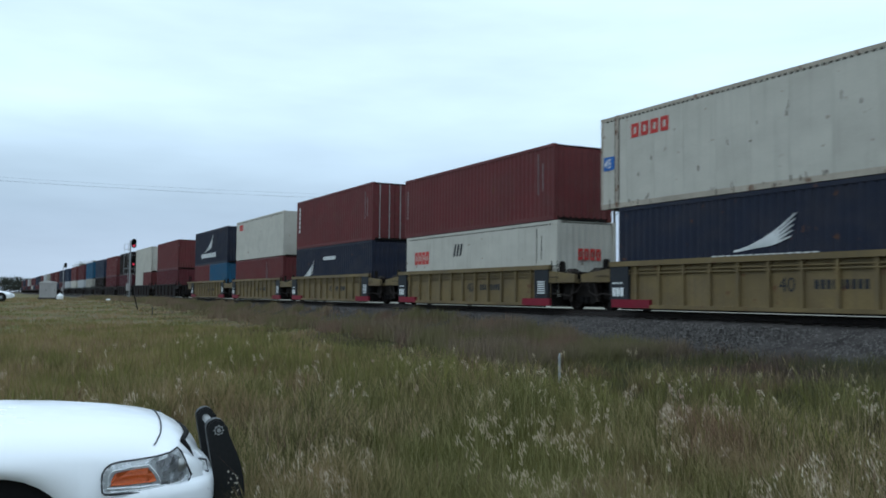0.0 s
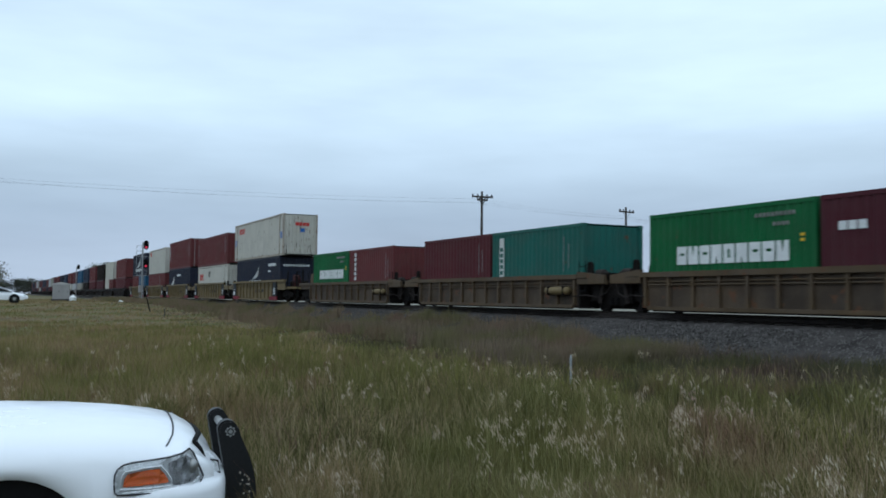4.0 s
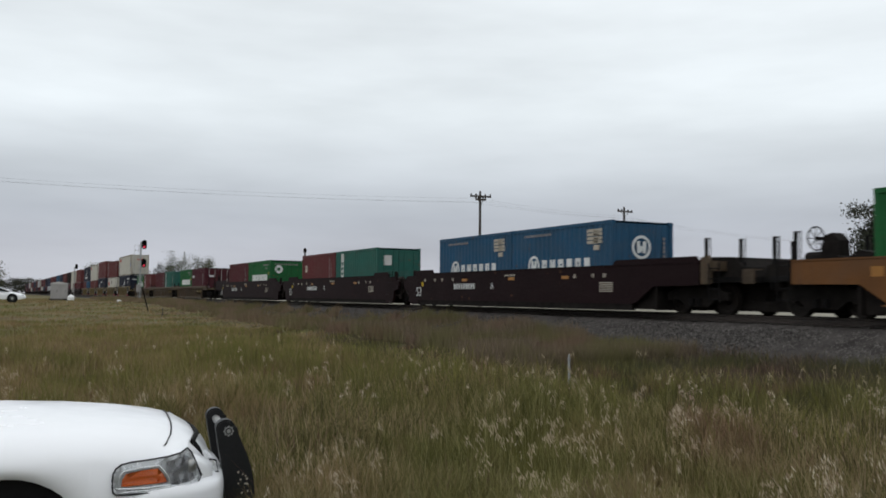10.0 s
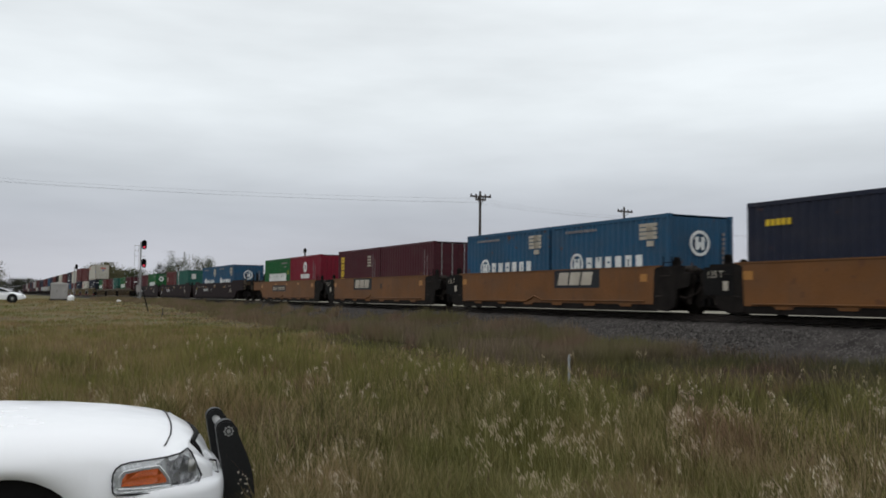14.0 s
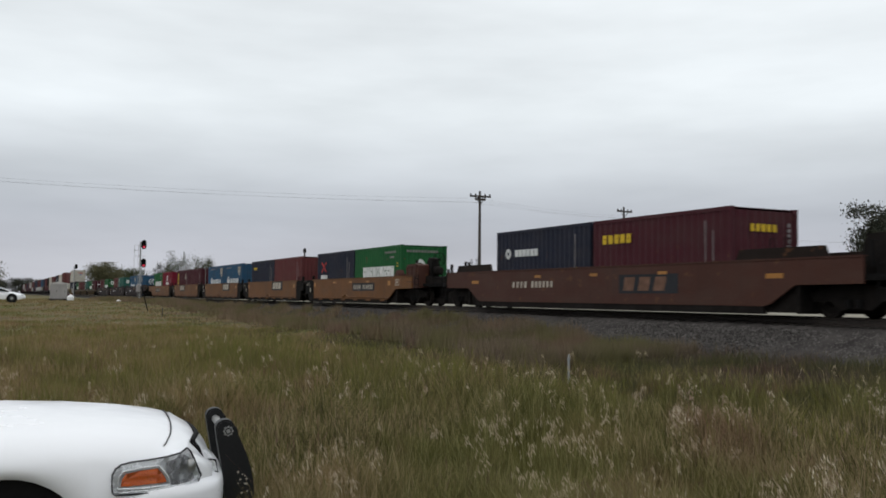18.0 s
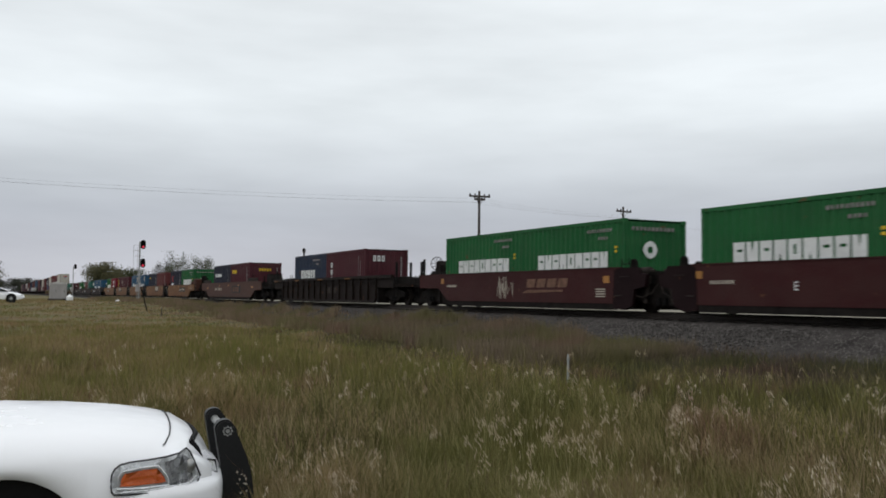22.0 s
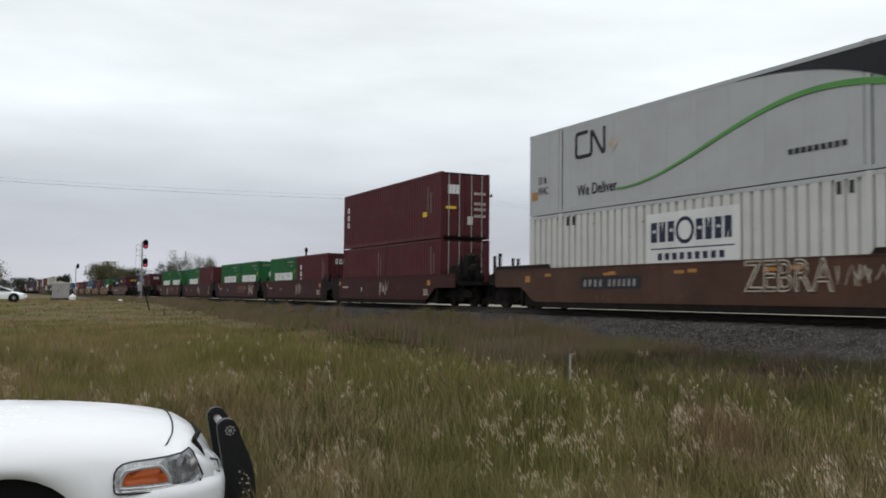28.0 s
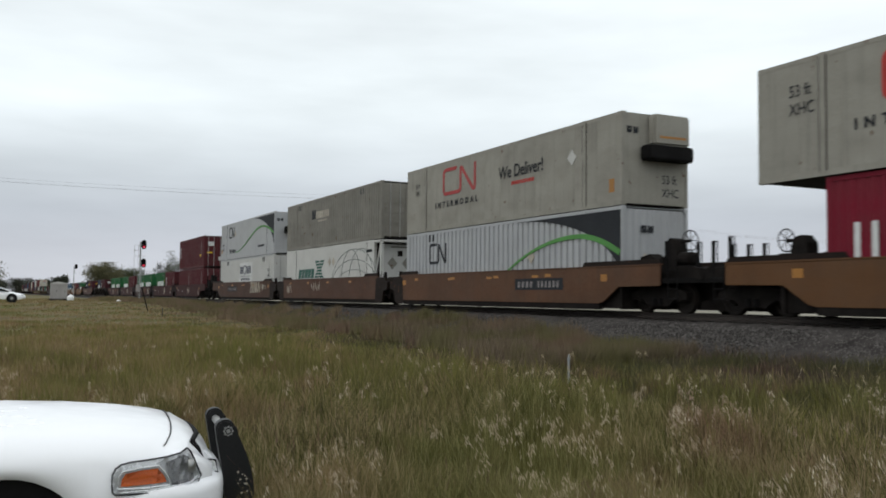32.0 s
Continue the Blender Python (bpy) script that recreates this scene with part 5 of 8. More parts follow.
def tex_marks(c, end=True):
    blocks(c, WHITE_M, 0.78, 0.8, 0.24, 1.2, 3, 0.3, vertical=True, hollow="open")
    if end:
        blocks(c, WHITE_M, -0.75, 1.95, 0.72, 0.3, 3, 0.36, end=True, hollow="open")
        blocks(c, FADED_M, 0.8, 0.9, 0.08, 1.3, 9, 0.3, "numbering", vertical=True, end=True)


mustard_train()


def tail_train():
    for i, s in enumerate((-240.3, -255.85, -271.2, -286.6, -301.5)):
        w = well_car(s + 0.2, SIDE40, OXBLOOD, "smooth", lead_end=(i == 0), rear_end=(i == 4), raised=False, brake={0: "lead", 4: "rear"}.get(i), label="oxblood well car with smooth sides, faded logo and scribbles")
        car_marks(w, "bnsf" if i in (0, 2) else "bnsf_plain", SIDE40)
        if i:
            lettering(" EDCB"[i], 0.3, WHITE_M, w, 3.6, 0.78, w["face"] - 0.004)
        scrawl(w, (4.9, 6.6, 10.3, 6.9, 6.0)[i], 0.5, 1.3, 0.85, 20 + i)
    evergreen20(-240.3)
    evergreen20(-246.4)
    evergreen20(-255.85)
    red20(-261.95, MAROON)
    evergreen20(-271.2)
    evergreen20(-277.35)
    evergreen20(-286.6)
    tex_marks(red20(-292.8, MAROON))
    red20(-301.5, MAROON, 0.46)
    red20(-307.65, MAROON, 0.46, rear="doors")
    c = container(-301.5, 12.19, 3.1, 2.9, MAROON, "maroon forty-foot container with doors, stacked on two short ones", rear="doors")
    blocks(c, WHITE_M, 0.6, 1.0, 0.26, 1.2, 3, 0.3, vertical=True, hollow="open")
    tall_marks(c, 10.9, 1.0, 1.35)
    blocks(c, YEL_M, 10.4, 1.0, 0.4, 0.22, 1, 0.0, "sticker")
    blocks(c, WHITE_M, -0.85, 1.95, 0.6, 0.4, 3, 0.16, end=True)
    blocks(c, YEL_M, -0.95, 1.28, 0.5, 0.12, 1, 0.0, "sticker", end=True)
    for z in (1.95, 1.5, 1.25, 0.95):
        blocks(c, CREAM_M, 0.45, z, 0.6, 0.12, 5, 0.3, "numbering", end=True)
    blocks(c, CLEAN, 0.12, 0.62, 0.26, 0.36, 1, 0.0, "white_plate", end=True)
    # three caramel units with fifty-three-foot boxes
    for i, s in enumerate((-320.9, -340.2, -359.5)):
        w = well_car(s, SIDE53, (CARAMEL, MIDCARAMEL, COPPER)[i], "smooth", lead_end=(i == 0), rear_end=(i == 2), brake={2: "rear"}.get(i), rise=0.05, label="caramel brown well car with orange reflectors and graffiti")
        car_marks(w, "dttx" if i != 1 else "", SIDE53, 3.7 if i == 0 else 10.4)
        for x in (1.6, 5.2, 8.8, 12.4):
            blocks(w, ORANGE_M, x, 1.26, 0.36, 0.1, 1, 0.0, "reflector")
        if i == 0:
            lettering("ZEBRA", 1.1, CREAM_M, w, 10.9, 0.74, w["face"] - 0.006, "graffiti", 0.84, 0.024)
            scrawl(w, 13.7, 0.85, 1.5, 0.5, 41)
        if i == 1:
            scrawl(w, 0.9, 0.6, 1.2, 0.7, 42)
            scrawl(w, 6.0, 0.8, 1.8, 0.55, 43)
    P53 = (1.9, 14.08)
    H = 2.9
    c = container(-321.2, 16.15, 0.5, H, CLEAN, "white corrugated fifty-three-foot container with a lettered white panel", width=2.59, posts=P53, rear="doors", rail_mat=LGREY, pitch=0.36)
    blocks(c, paint("panel_white", (0.60, 0.60, 0.59), streak=0.1, rust=0, dirt=0.08, bump=0), 6.55, 0.85, 3.75, 1.65, 1, 0.0, "white_panel", lift=0.003)
    blocks(c, NAVY_M, 6.75, 1.66, 1.1, 0.58, 3, 0.26, lift=0.008, hollow=True)
    bm = bmesh.new()
    ring(bm, 8.2, 1.96, 0.33, 0.11, c["face"] - 0.008, c["face"] + 0.01)
    part("emblem", bm, NAVY_M, c)
    blocks(c, NAVY_M, 8.65, 1.66, 1.45, 0.58, 4, 0.28, lift=0.008, hollow=True)
    blocks(c, NAVY_M, 6.75, 1.45, 3.35, 0.035, 1, 0.0, "underline", lift=0.008)
    blocks(c, NAVY_M, 7.05, 1.14, 2.8, 0.2, 9, 0.4, lift=0.008)
    xhc(c, 14.6, 1.7)
    slots(c, (2.35, 2.7, 13.3, 13.65))
    c = container(-321.2, 16.15, 3.43, H, LGREY, "pale grey refrigerated fifty-three-foot container with a green swoosh and black corner", "flat", 2.59, "smooth", P53)
    cn_mark(c, 2.9, 1.75, DARK_M)
    lettering("We Deliver", 0.5, DARK_M, c, 2.98, 0.47, c["face"] - 0.008, stretch=0.9, bold=0.006)
    swoosh(c)
    xhc(c, 0.55, 1.1)
    blocks(c, DARK_M, 11.9, 0.62, 1.75, 0.14, 9, 0.3, "small_words")
    diamond(c, 4.9, 1.95, CREAM_M)
    blocks(c, ORANGE_M, 0.15, 0.55, 0.35, 0.3, 1, 0.0, "sticker")
    cooler(c, True)
    # second unit
    c = container(-340.5, 15.25, 0.5, H, CLEAN, "white smooth fifty-three-foot container with dark green letter blocks and thin arcs", "flat", 2.59, "smooth", (1.9, 14.08))
    transx(c)
    c = container(-340.5, 16.15, 3.43, H, OLDGREY, "weathered grey corrugated fifty-three-foot container with doors", width=2.59, posts=P53, rear="doors", pitch=0.31)
    blocks(c, DARK_M, 5.1, 1.7, 0.75, 0.55, 2, 0.2)
    blocks(c, CREAM_M, 5.9, 1.72, 2.4, 0.4, 7, 0.3)
    blocks(c, CREAM_M, 6.3, 1.5, 1.6, 0.1, 9, 0.3, "small_words")
    slots(c, (2.4, 2.75, 13.2, 13.55))
    # third unit
    c = container(-359.8, 16.15, 0.5, H, LGREY, "pale grey corrugated fifty-three-foot container with green swoosh and black corner", width=2.59, posts=P53, rear="plain", pitch=0.36)
    cn_mark(c, 2.5, 1.52, DARK_M)
    swoosh(c, low=True)
    blocks(c, FADED_M, 14.4, 2.35, 1.2, 0.18, 9, 0.35, "numbering", lift=0.01)
    diamond(c, 10.9, 1.5, CREAM_M)
    slots(c, (2.4, 2.75))
    blocks(c, DARK_M, -0.55, 2.1, 0.55, 0.22, 2, 0.3, end=True, hollow=True)
    diamond(c, -0.4, 1.2, CREAM_M, end=True)
    c = container(-359.8, 16.15, 3.43, H, DULL, "dirty grey-beige refrigerated fifty-three-foot container with a red logo shape", "flat", 2.59, "smooth", P53)
    cn_mark(c, 3.8, 1.5, SALMON_M, 1.3, 1.4)
    lettering("INTERMODAL", 0.34, DARK_M, c, 3.02, 0.95, c["face"] - 0.008, stretch=1.15, spacing=1.8, bold=0.012)
    lettering("We Deliver!", 0.66, DARK_M, c, 8.55, 1.6, c["face"] - 0.008, stretch=0.95, bold=0.008)
    blocks(c, RED_M, 9.5, 1.3, 1.6, 0.13, 9, 0.3, "small_words")
    diamond(c, 13.45, 1.8, CLEAN)
    xhc(c, 0.95, 2.0, DARK_M, 0.3)
    blocks(c, ORANGE_M, 15.5, 0.42, 0.26, 0.42, 1, 0.0, "sticker")
    cooler(c, False)
    # last car in view
    w = well_car(-382.4, SIDE53, OCHRE, "smooth", lead_end=True, rear_end=False, brake="lead", stand_at=-0.5, label="ochre brown well car with yellow reflector plates")
    car_marks(w, "dttx", SIDE53)
    c = container(-383.5, 12.19, 0.5, 2.9, CRIMSON, "bright red forty-foot container with tall white letter blocks")
    blocks(c, WHITE_M, 0.75, 1.0, 6.4, 0.8, 14, 0.66)
    c = container(-381.5, 16.15, 3.43, H, DULL, "grey-beige fifty-three-foot container overhanging a shorter red one", "flat", 2.59, "smooth", P53)
    xhc(c, 1.0, 2.0, DARK_M, 0.42)
    cn_mark(c, 3.65, 1.5, RED_M, 1.3, 1.4)
    lettering("INTERMODAL", 0.34, DARK_M, c, 2.85, 0.95, c["face"] - 0.008, stretch=1.15, spacing=1.8, bold=0.012)


def xhc(c, x, z, mat=None, size=0.36):
    lettering("53 ft", size, mat or DARK_M, c, x, z, c["face"] - 0.008, stretch=0.85)
    lettering("XHC", size, mat or DARK_M, c, x, z - size * 1.05, c["face"] - 0.008, stretch=0.85)


def slots(c, xs):
    for x in xs:
        blocks(c, DARK_M, x, 2.45, 0.12, 0.3, 1, 0.0, "lifting_slot", lift=0.006)


def diamond(c, x, z, mat, end=False):
    bm = bmesh.new()
    y = c["face"]
    prism(bm, [(x, z - 0.26), (x + 0.26, z), (x, z + 0.26), (x - 0.26, z)], "y", y - 0.006, y + 0.01)
    if end:
        bmesh.ops.rotate(bm, verts=bm.verts, cent=(0, 0, 0), matrix=Matrix.Rotation(radians(90), 3, "Z"))
        bmesh.ops.translate(bm, verts=bm.verts, vec=(c["len"] - abs(y), 0, 0))
    part("placard", bm, mat, c)


def cn_mark(c, x, z, mat, k=1.0, wide=1.0):
    """A logo as one bent band of even width."""
    bm = bmesh.new()
    y = c["face"]
    corners = [(0.66, 0.78), (0.0, 0.78), (0.0, 0.0), (0.86, 0.0), (0.86, 0.82), (1.46, 0.0), (1.55, 0.02), (1.55, 0.82)]
    path = [corners[0]]
    for a, b, d in zip(corners, corners[1:], corners[2:]):
        va, vd = Vector(a) - Vector(b), Vector(d) - Vector(b)
        r = min(0.14, 0.45 * va.length, 0.45 * vd.length)
        p0, p1 = Vector(b) + va.normalized() * r, Vector(b) + vd.normalized() * r
        path += [tuple(p0.lerp(Vector(b), t).lerp(Vector(b).lerp(p1, t), t)) for t in (0, 0.25, 0.5, 0.75, 1)]
    path.append(corners[-1])
    ribbon(bm, [(x + k * wide * u, z + k * v) for u, v in path], 0.115 * k, y - 0.008, y + 0.01)
    part("logo", bm, mat, c)


def swoosh(c, low=False):
    y = c["face"]
    bm = bmesh.new()
    n = 26
    x0, hang = (10.0, 2.3) if low else (10.2, 2.45)
    span = 16.08 - x0
    top = [(x0 + span * i / n, 2.78) for i in range(n + 1)]
    bot = [(x0 + span * t, 2.78 - hang * (1 - math.sqrt(max(0.0, 1 - (0.985 * t) ** 2)))) for t in [i / n for i in range(n + 1)]]
    if low:
        band = [(8.3 + 7.75 * t, 2.07 - (13.7 - 8.3 - 7.75 * t) ** 2 * (0.053 if 8.3 + 7.75 * t < 13.7 else 0.112)) for t in [i / n for i in range(n + 1)]]
    else:
        band = [(5.1 + 10.95 * t, 0.5 + 1.58 * smooth_step(5.3, 12.9, 5.1 + 10.95 * t) - 0.065 * max(0, 5.1 + 10.95 * t - 12.9) ** 2) for t in [i / n for i in range(n + 1)]]
    for i in range(n):
        prism(bm, [bot[i], bot[i + 1], top[i + 1], (top[i][0], top[i][1] + 1e-4)], "y", y - 0.013, y + 0.01)
    part("black_corner", bm, DARK_M, c, "black painted corner with a curved edge")
    bm = bmesh.new()
    ribbon(bm, band, [0.055 + (0.11 if not low else 0.14) * (i / n) for i in range(n + 1)], y - 0.018, y + 0.005)
    part("green_swoosh", bm, GREEN_M, c, "bright green curved stripe")


def cooler(c, clean):
    L = c["len"]
    m = LGREY if clean else DULL
    bm = bmesh.new()
    box(bm, L - 0.01, L + 0.34, -0.3, 1.12, 1.88, 2.86)
    bmesh.ops.bevel(bm, geom=bm.edges[:], offset=0.07, segments=2, affect="EDGES")
    u = part("cooling_unit", bm, m, c, "boxy refrigeration unit")
    bm = bmesh.new()
    box(bm, L + 0.34, L + 0.346, -0.1, 0.95, 2.1, 2.17)
    part("orange_stripe", bm, ORANGE_M, u)
    bm = bmesh.new()
    box(bm, L - 0.01, L + 0.45, -0.6, 1.18, 1.40, 1.87)
    bmesh.ops.bevel(bm, geom=bm.edges[:], offset=0.05, segments=2, affect="EDGES")
    part("engine_box", bm, BLACK, u, "black engine box")
    blocks(c, DARK_M, -1.1, 2.25, 0.5, 0.2, 2, 0.3, "logo", end=True, hollow=True)
    lettering("53 ft", 0.4, DARK_M, c, L - 0.004, 0.72, 0.25, stretch=0.8, turn="end")
    lettering("XHC", 0.4, DARK_M, c, L - 0.004, 0.3, 0.25, stretch=0.8, turn="end")


def transx(c):
    L = c["len"]
    y = c["face"]
    blocks(c, TEALGREEN_M, 2.6, 1.1, 3.1, 0.56, 5, 0.2, slant=0.25)
    bm = bmesh.new()
    for i in range(6):
        z = 1.1 + i * 0.18
        prism(bm, [(5.75 + i * 0.19, z), (6.5 + i * 0.19, z), (6.62 + i * 0.19, z + 0.12), (5.87 + i * 0.19, z + 0.12)], "y", y - 0.005, y + 0.01)
        prism(bm, [(6.75 - i * 0.16, z), (7.4 - i * 0.16, z), (7.3 - i * 0.16, z + 0.12), (6.65 - i * 0.16, z + 0.12)], "y", y - 0.006, y + 0.01)
    part("logo", bm, TEALGREEN_M, c)
    for k, (cx, r, sx) in enumerate(((12.3, 2.05, 1.72), (12.3, 1.5, 2.3), (12.3, 0.95, 2.9), (11.9, 2.05, 0.75), (13.4, 2.05, 0.9))):
        bm = bmesh.new()
        ring(bm, cx, 0.5, r, 0.03, y - 0.005, y + 0.01, 26, 8, 172, sx)
        part("arc_line", bm, material("grey_green_line", (0.085, 0.105, 0.095), rough=0.7, bump=0), c, "thin grey-green arc")
    diamond(c, 8.45, 1.98, CREAM_M)
    diamond(c, 9.1, 1.98, CREAM_M)
    blocks(c, DARK_M, 14.1, 2.3, 0.9, 0.14, 8, 0.35, "numbering", lift=0.01)
    bm = bmesh.new()
    for yy in (-1.28, 1.16):
        box(bm, L + 0.72, L + 0.86, yy, yy + 0.12, 0.1, 2.88)
        box(bm, L - 0.02, L + 0.86, yy, yy + 0.12, 2.76, 2.88)
        box(bm, L - 0.02, L + 0.86, yy, yy + 0.12, 0.1, 0.24)
        rod(bm, (L + 0.05, yy + 0.06, 1.1), (L + 0.7, yy + 0.06, 2.76), 0.045, 6)
    box(bm, L + 0.72, L + 0.86, -1.2, 1.2, 2.78, 2.88)
    box(bm, L + 0.72, L + 0.86, -1.2, 1.2, 0.1, 0.24)
    part("end_frame", bm, CLEAN, c, "open white steel end frame")
    # umber sheet over the white end wall, shade of the recess as colour
    bm = bmesh.new()
    box(bm, L - 0.01, L + 0.012, -1.15, 1.15, 0.2, 2.75)
    part("recess", bm, UMBER, c, "dark sheet painting the shade of the recessed end wall")
    bm = bmesh.new()
    box(bm, L + 0.0, L + 0.3, -0.95, 0.95, 0.9, 2.68)
    bmesh.ops.bevel(bm, geom=bm.edges[:], offset=0.04, segments=2, affect="EDGES")
    hb = part("heater_box", bm, CLEAN, c, "white heater housing with two grey diamonds")
    for yy, zz, r in ((-0.42, 1.72, 0.27), (0.38, 1.72, 0.27)):
        bm = bmesh.new()
        prism(bm, [(yy, zz - r * 1.2), (yy + r, zz), (yy, zz + r * 1.2), (yy - r, zz)], "x", L + 0.29, L + 0.306)
        part("placard", bm, OLDGREY, hb)
    bm = bmesh.new()
    box(bm, L + 0.29, L + 0.306, -0.14, 0.14, 2.08, 2.36)
    part("vent", bm, UMBER, hb)
    bm = bmesh.new()
    box(bm, L + 0.29, L + 0.305, -0.5, 0.6, 2.5, 2.58)
    part("numbering", bm, OLDGREY, hb)


tail_train()


# ---------------------------------------------------------------- beside the line
PALE_FIELD = material("pale_stubble", (0.19, 0.178, 0.145), second=(0.25, 0.232, 0.19), rough=0.95, vary=0.12, grain=4, blotch=0.05, bump=0.3, spec=0.1)


def build_far_field():
    verts, faces = [], []
    ss, ll = [-150 + 25 * i for i in range(40)], [9, 20] + [34 + 12 * i for i in range(12)]
    for s in ss:
        for l in ll:
            p = line(s, l)
            verts.append((p.x, p.y, ground_z(p.x, p.y) + 0.12))
    w = len(ll)
    for i in range(len(ss) - 1):
        for j in range(w - 1):
            faces.append((i * w + j, i * w + j + 1, (i + 1) * w + j + 1, (i + 1) * w + j))
    me = bpy.data.meshes.new("field")
    me.from_pydata(verts, [], faces)
    me.materials.append(PALE_FIELD)
    if me.polygons[0].normal.z < 0:
        me.flip_normals()
    tagged(new("stubble_field", me), "pale stubble field beyond the railway line", "field", kind="structure")


build_far_field()
MAST_M = material("silver_mast", (0.30, 0.31, 0.31), rough=0.5, metal=0.3, vary=0.15)
LAMP_RED = glow("red_lamp", (0.85, 0.04, 0.09), 0.62)
WOODPOLE = material("pole_wood", (0.052, 0.044, 0.039), rough=0.9, vary=0.3, grain=40, blotch=2, bump=0.5, streak=0.4)
HUT_M = material("hut_grey", (0.31, 0.295, 0.285), rough=0.6, vary=0.1, streak=0.25)


def signal_mast(s, lat, base, top, heads, label, facing=True, ladder=True):
    g = thing("railway_signal", label, "signal", "signals along the line")
    p = line(s, lat, base)
    g.matrix_basis = pose(p.x, p.y, p.z, 0, 0, math.degrees(TH) + (0 if facing else 180))
    h = top - base
    bm = bmesh.new()
    rod(bm, (0, 0, 0), (0, 0, h), 0.085, 10)
    part("mast", bm, MAST_M, g)
    bm = bmesh.new()
    box(bm, -0.3, 0.3, -0.3, 0.3, -0.3, 0.12)
    part("footing", bm, HUT_M, g)
    bm = bmesh.new()
    box(bm, -0.35, 0.05, -0.28, 0.18, 0.9, 1.7)
    part("case", bm, HUT_M, g, "grey equipment case")
    if ladder:
        bm = bmesh.new()
        z0, z1 = h - 3.75, h - 0.4
        tube(bm, [(-0.64, 0.1, z1), (-0.64, 0.1, z0 + 0.25), (-0.45, 0.1, z0), (0.34, 0.1, z0), (0.52, 0.1, z0 + 0.25), (0.52, 0.1, z1 - 1.7)], 0.024, 6)
        rod(bm, (-0.2, 0.1, z0), (-0.2, 0.1, z1), 0.016, 6)
        for z in (z0 + 0.02, z0 + 0.62, z0 + 2.15, z0 + 2.75, z1):
            rod(bm, (-0.64, 0.1, z), (0.1 if z > z0 + 2.5 else 0.5, 0.08, z), 0.024, 5)
        for k in range(12):
            z = 0.3 + (z0 - 0.3) * k / 11
            rod(bm, (-0.2, 0.14, z), (0.2, 0.14, z), 0.016, 5)
        for x in (-0.2, 0.2):
            rod(bm, (x, 0.14, 0.2), (x, 0.14, z0), 0.02, 5)
        part("ladder", bm, MAST_M, g)
    for z, lit in heads:
        zz = z - base
        bm = bmesh.new()
        n = 20
        prism(bm, [(0.36 + 0.27 * math.cos(6.283 * i / n), zz + (0.24 if math.sin(6.283 * i / n) > 0 else -0.24) + 0.27 * math.sin(6.283 * i / n)) for i in range(n)], "y", -0.03, 0.03)
        box(bm, 0.2, 0.52, 0.03, 0.3, zz - 0.45, zz + 0.45)
        rod(bm, (0, 0, zz - 0.2), (0.36, 0.1, zz - 0.2), 0.04, 6)
        hd = part("signal_head", bm, BLACK, g, "black oval signal head")
        for dz, on in ((0.24, False), (-0.26, True)):
            bm = bmesh.new()
            disc(bm, (0.36, -0.03, zz + dz), (0.36, -0.1, zz + dz), [(0, 0.13), (0.04, 0.12), (0.06, 0.07)], 14)
            part("lens", bm, LAMP_RED if (on and lit) else BLACK, hd, "lit red lens" if (on and lit) else "dark lens")
            bm = bmesh.new()
            for i in range(9):
                a, b = math.pi * (i / 8 * 1.2 - 0.1), math.pi * ((i + 1) / 8 * 1.2 - 0.1)
                if i < 8:
                    v = [bm.verts.new((0.36 + 0.17 * math.cos(q), yy, zz + dz + 0.17 * math.sin(q))) for q, yy in ((a, -0.03), (b, -0.03), (b, -0.32), (a, -0.32))]
                    bm.faces.new(v)
            bmesh.ops.solidify(bm, geom=bm.faces[:], thickness=0.012)
            part("visor", bm, BLACK, hd)
    return g


signal_mast(105.9, -3.9, 1.1, 7.6, ((7.3, True), (5.22, True)), "silver railway signal mast with two red-lit black heads and ladder")
signal_mast(199.5, -3.9, 1.1, 7.2, ((7.25, False),), "distant railway signal mast with one dark head", ladder=False)
signal_mast(122.5, 3.9, 1.1, 7.4, (), "railway signal mast seen from behind with ladder and case", facing=False)


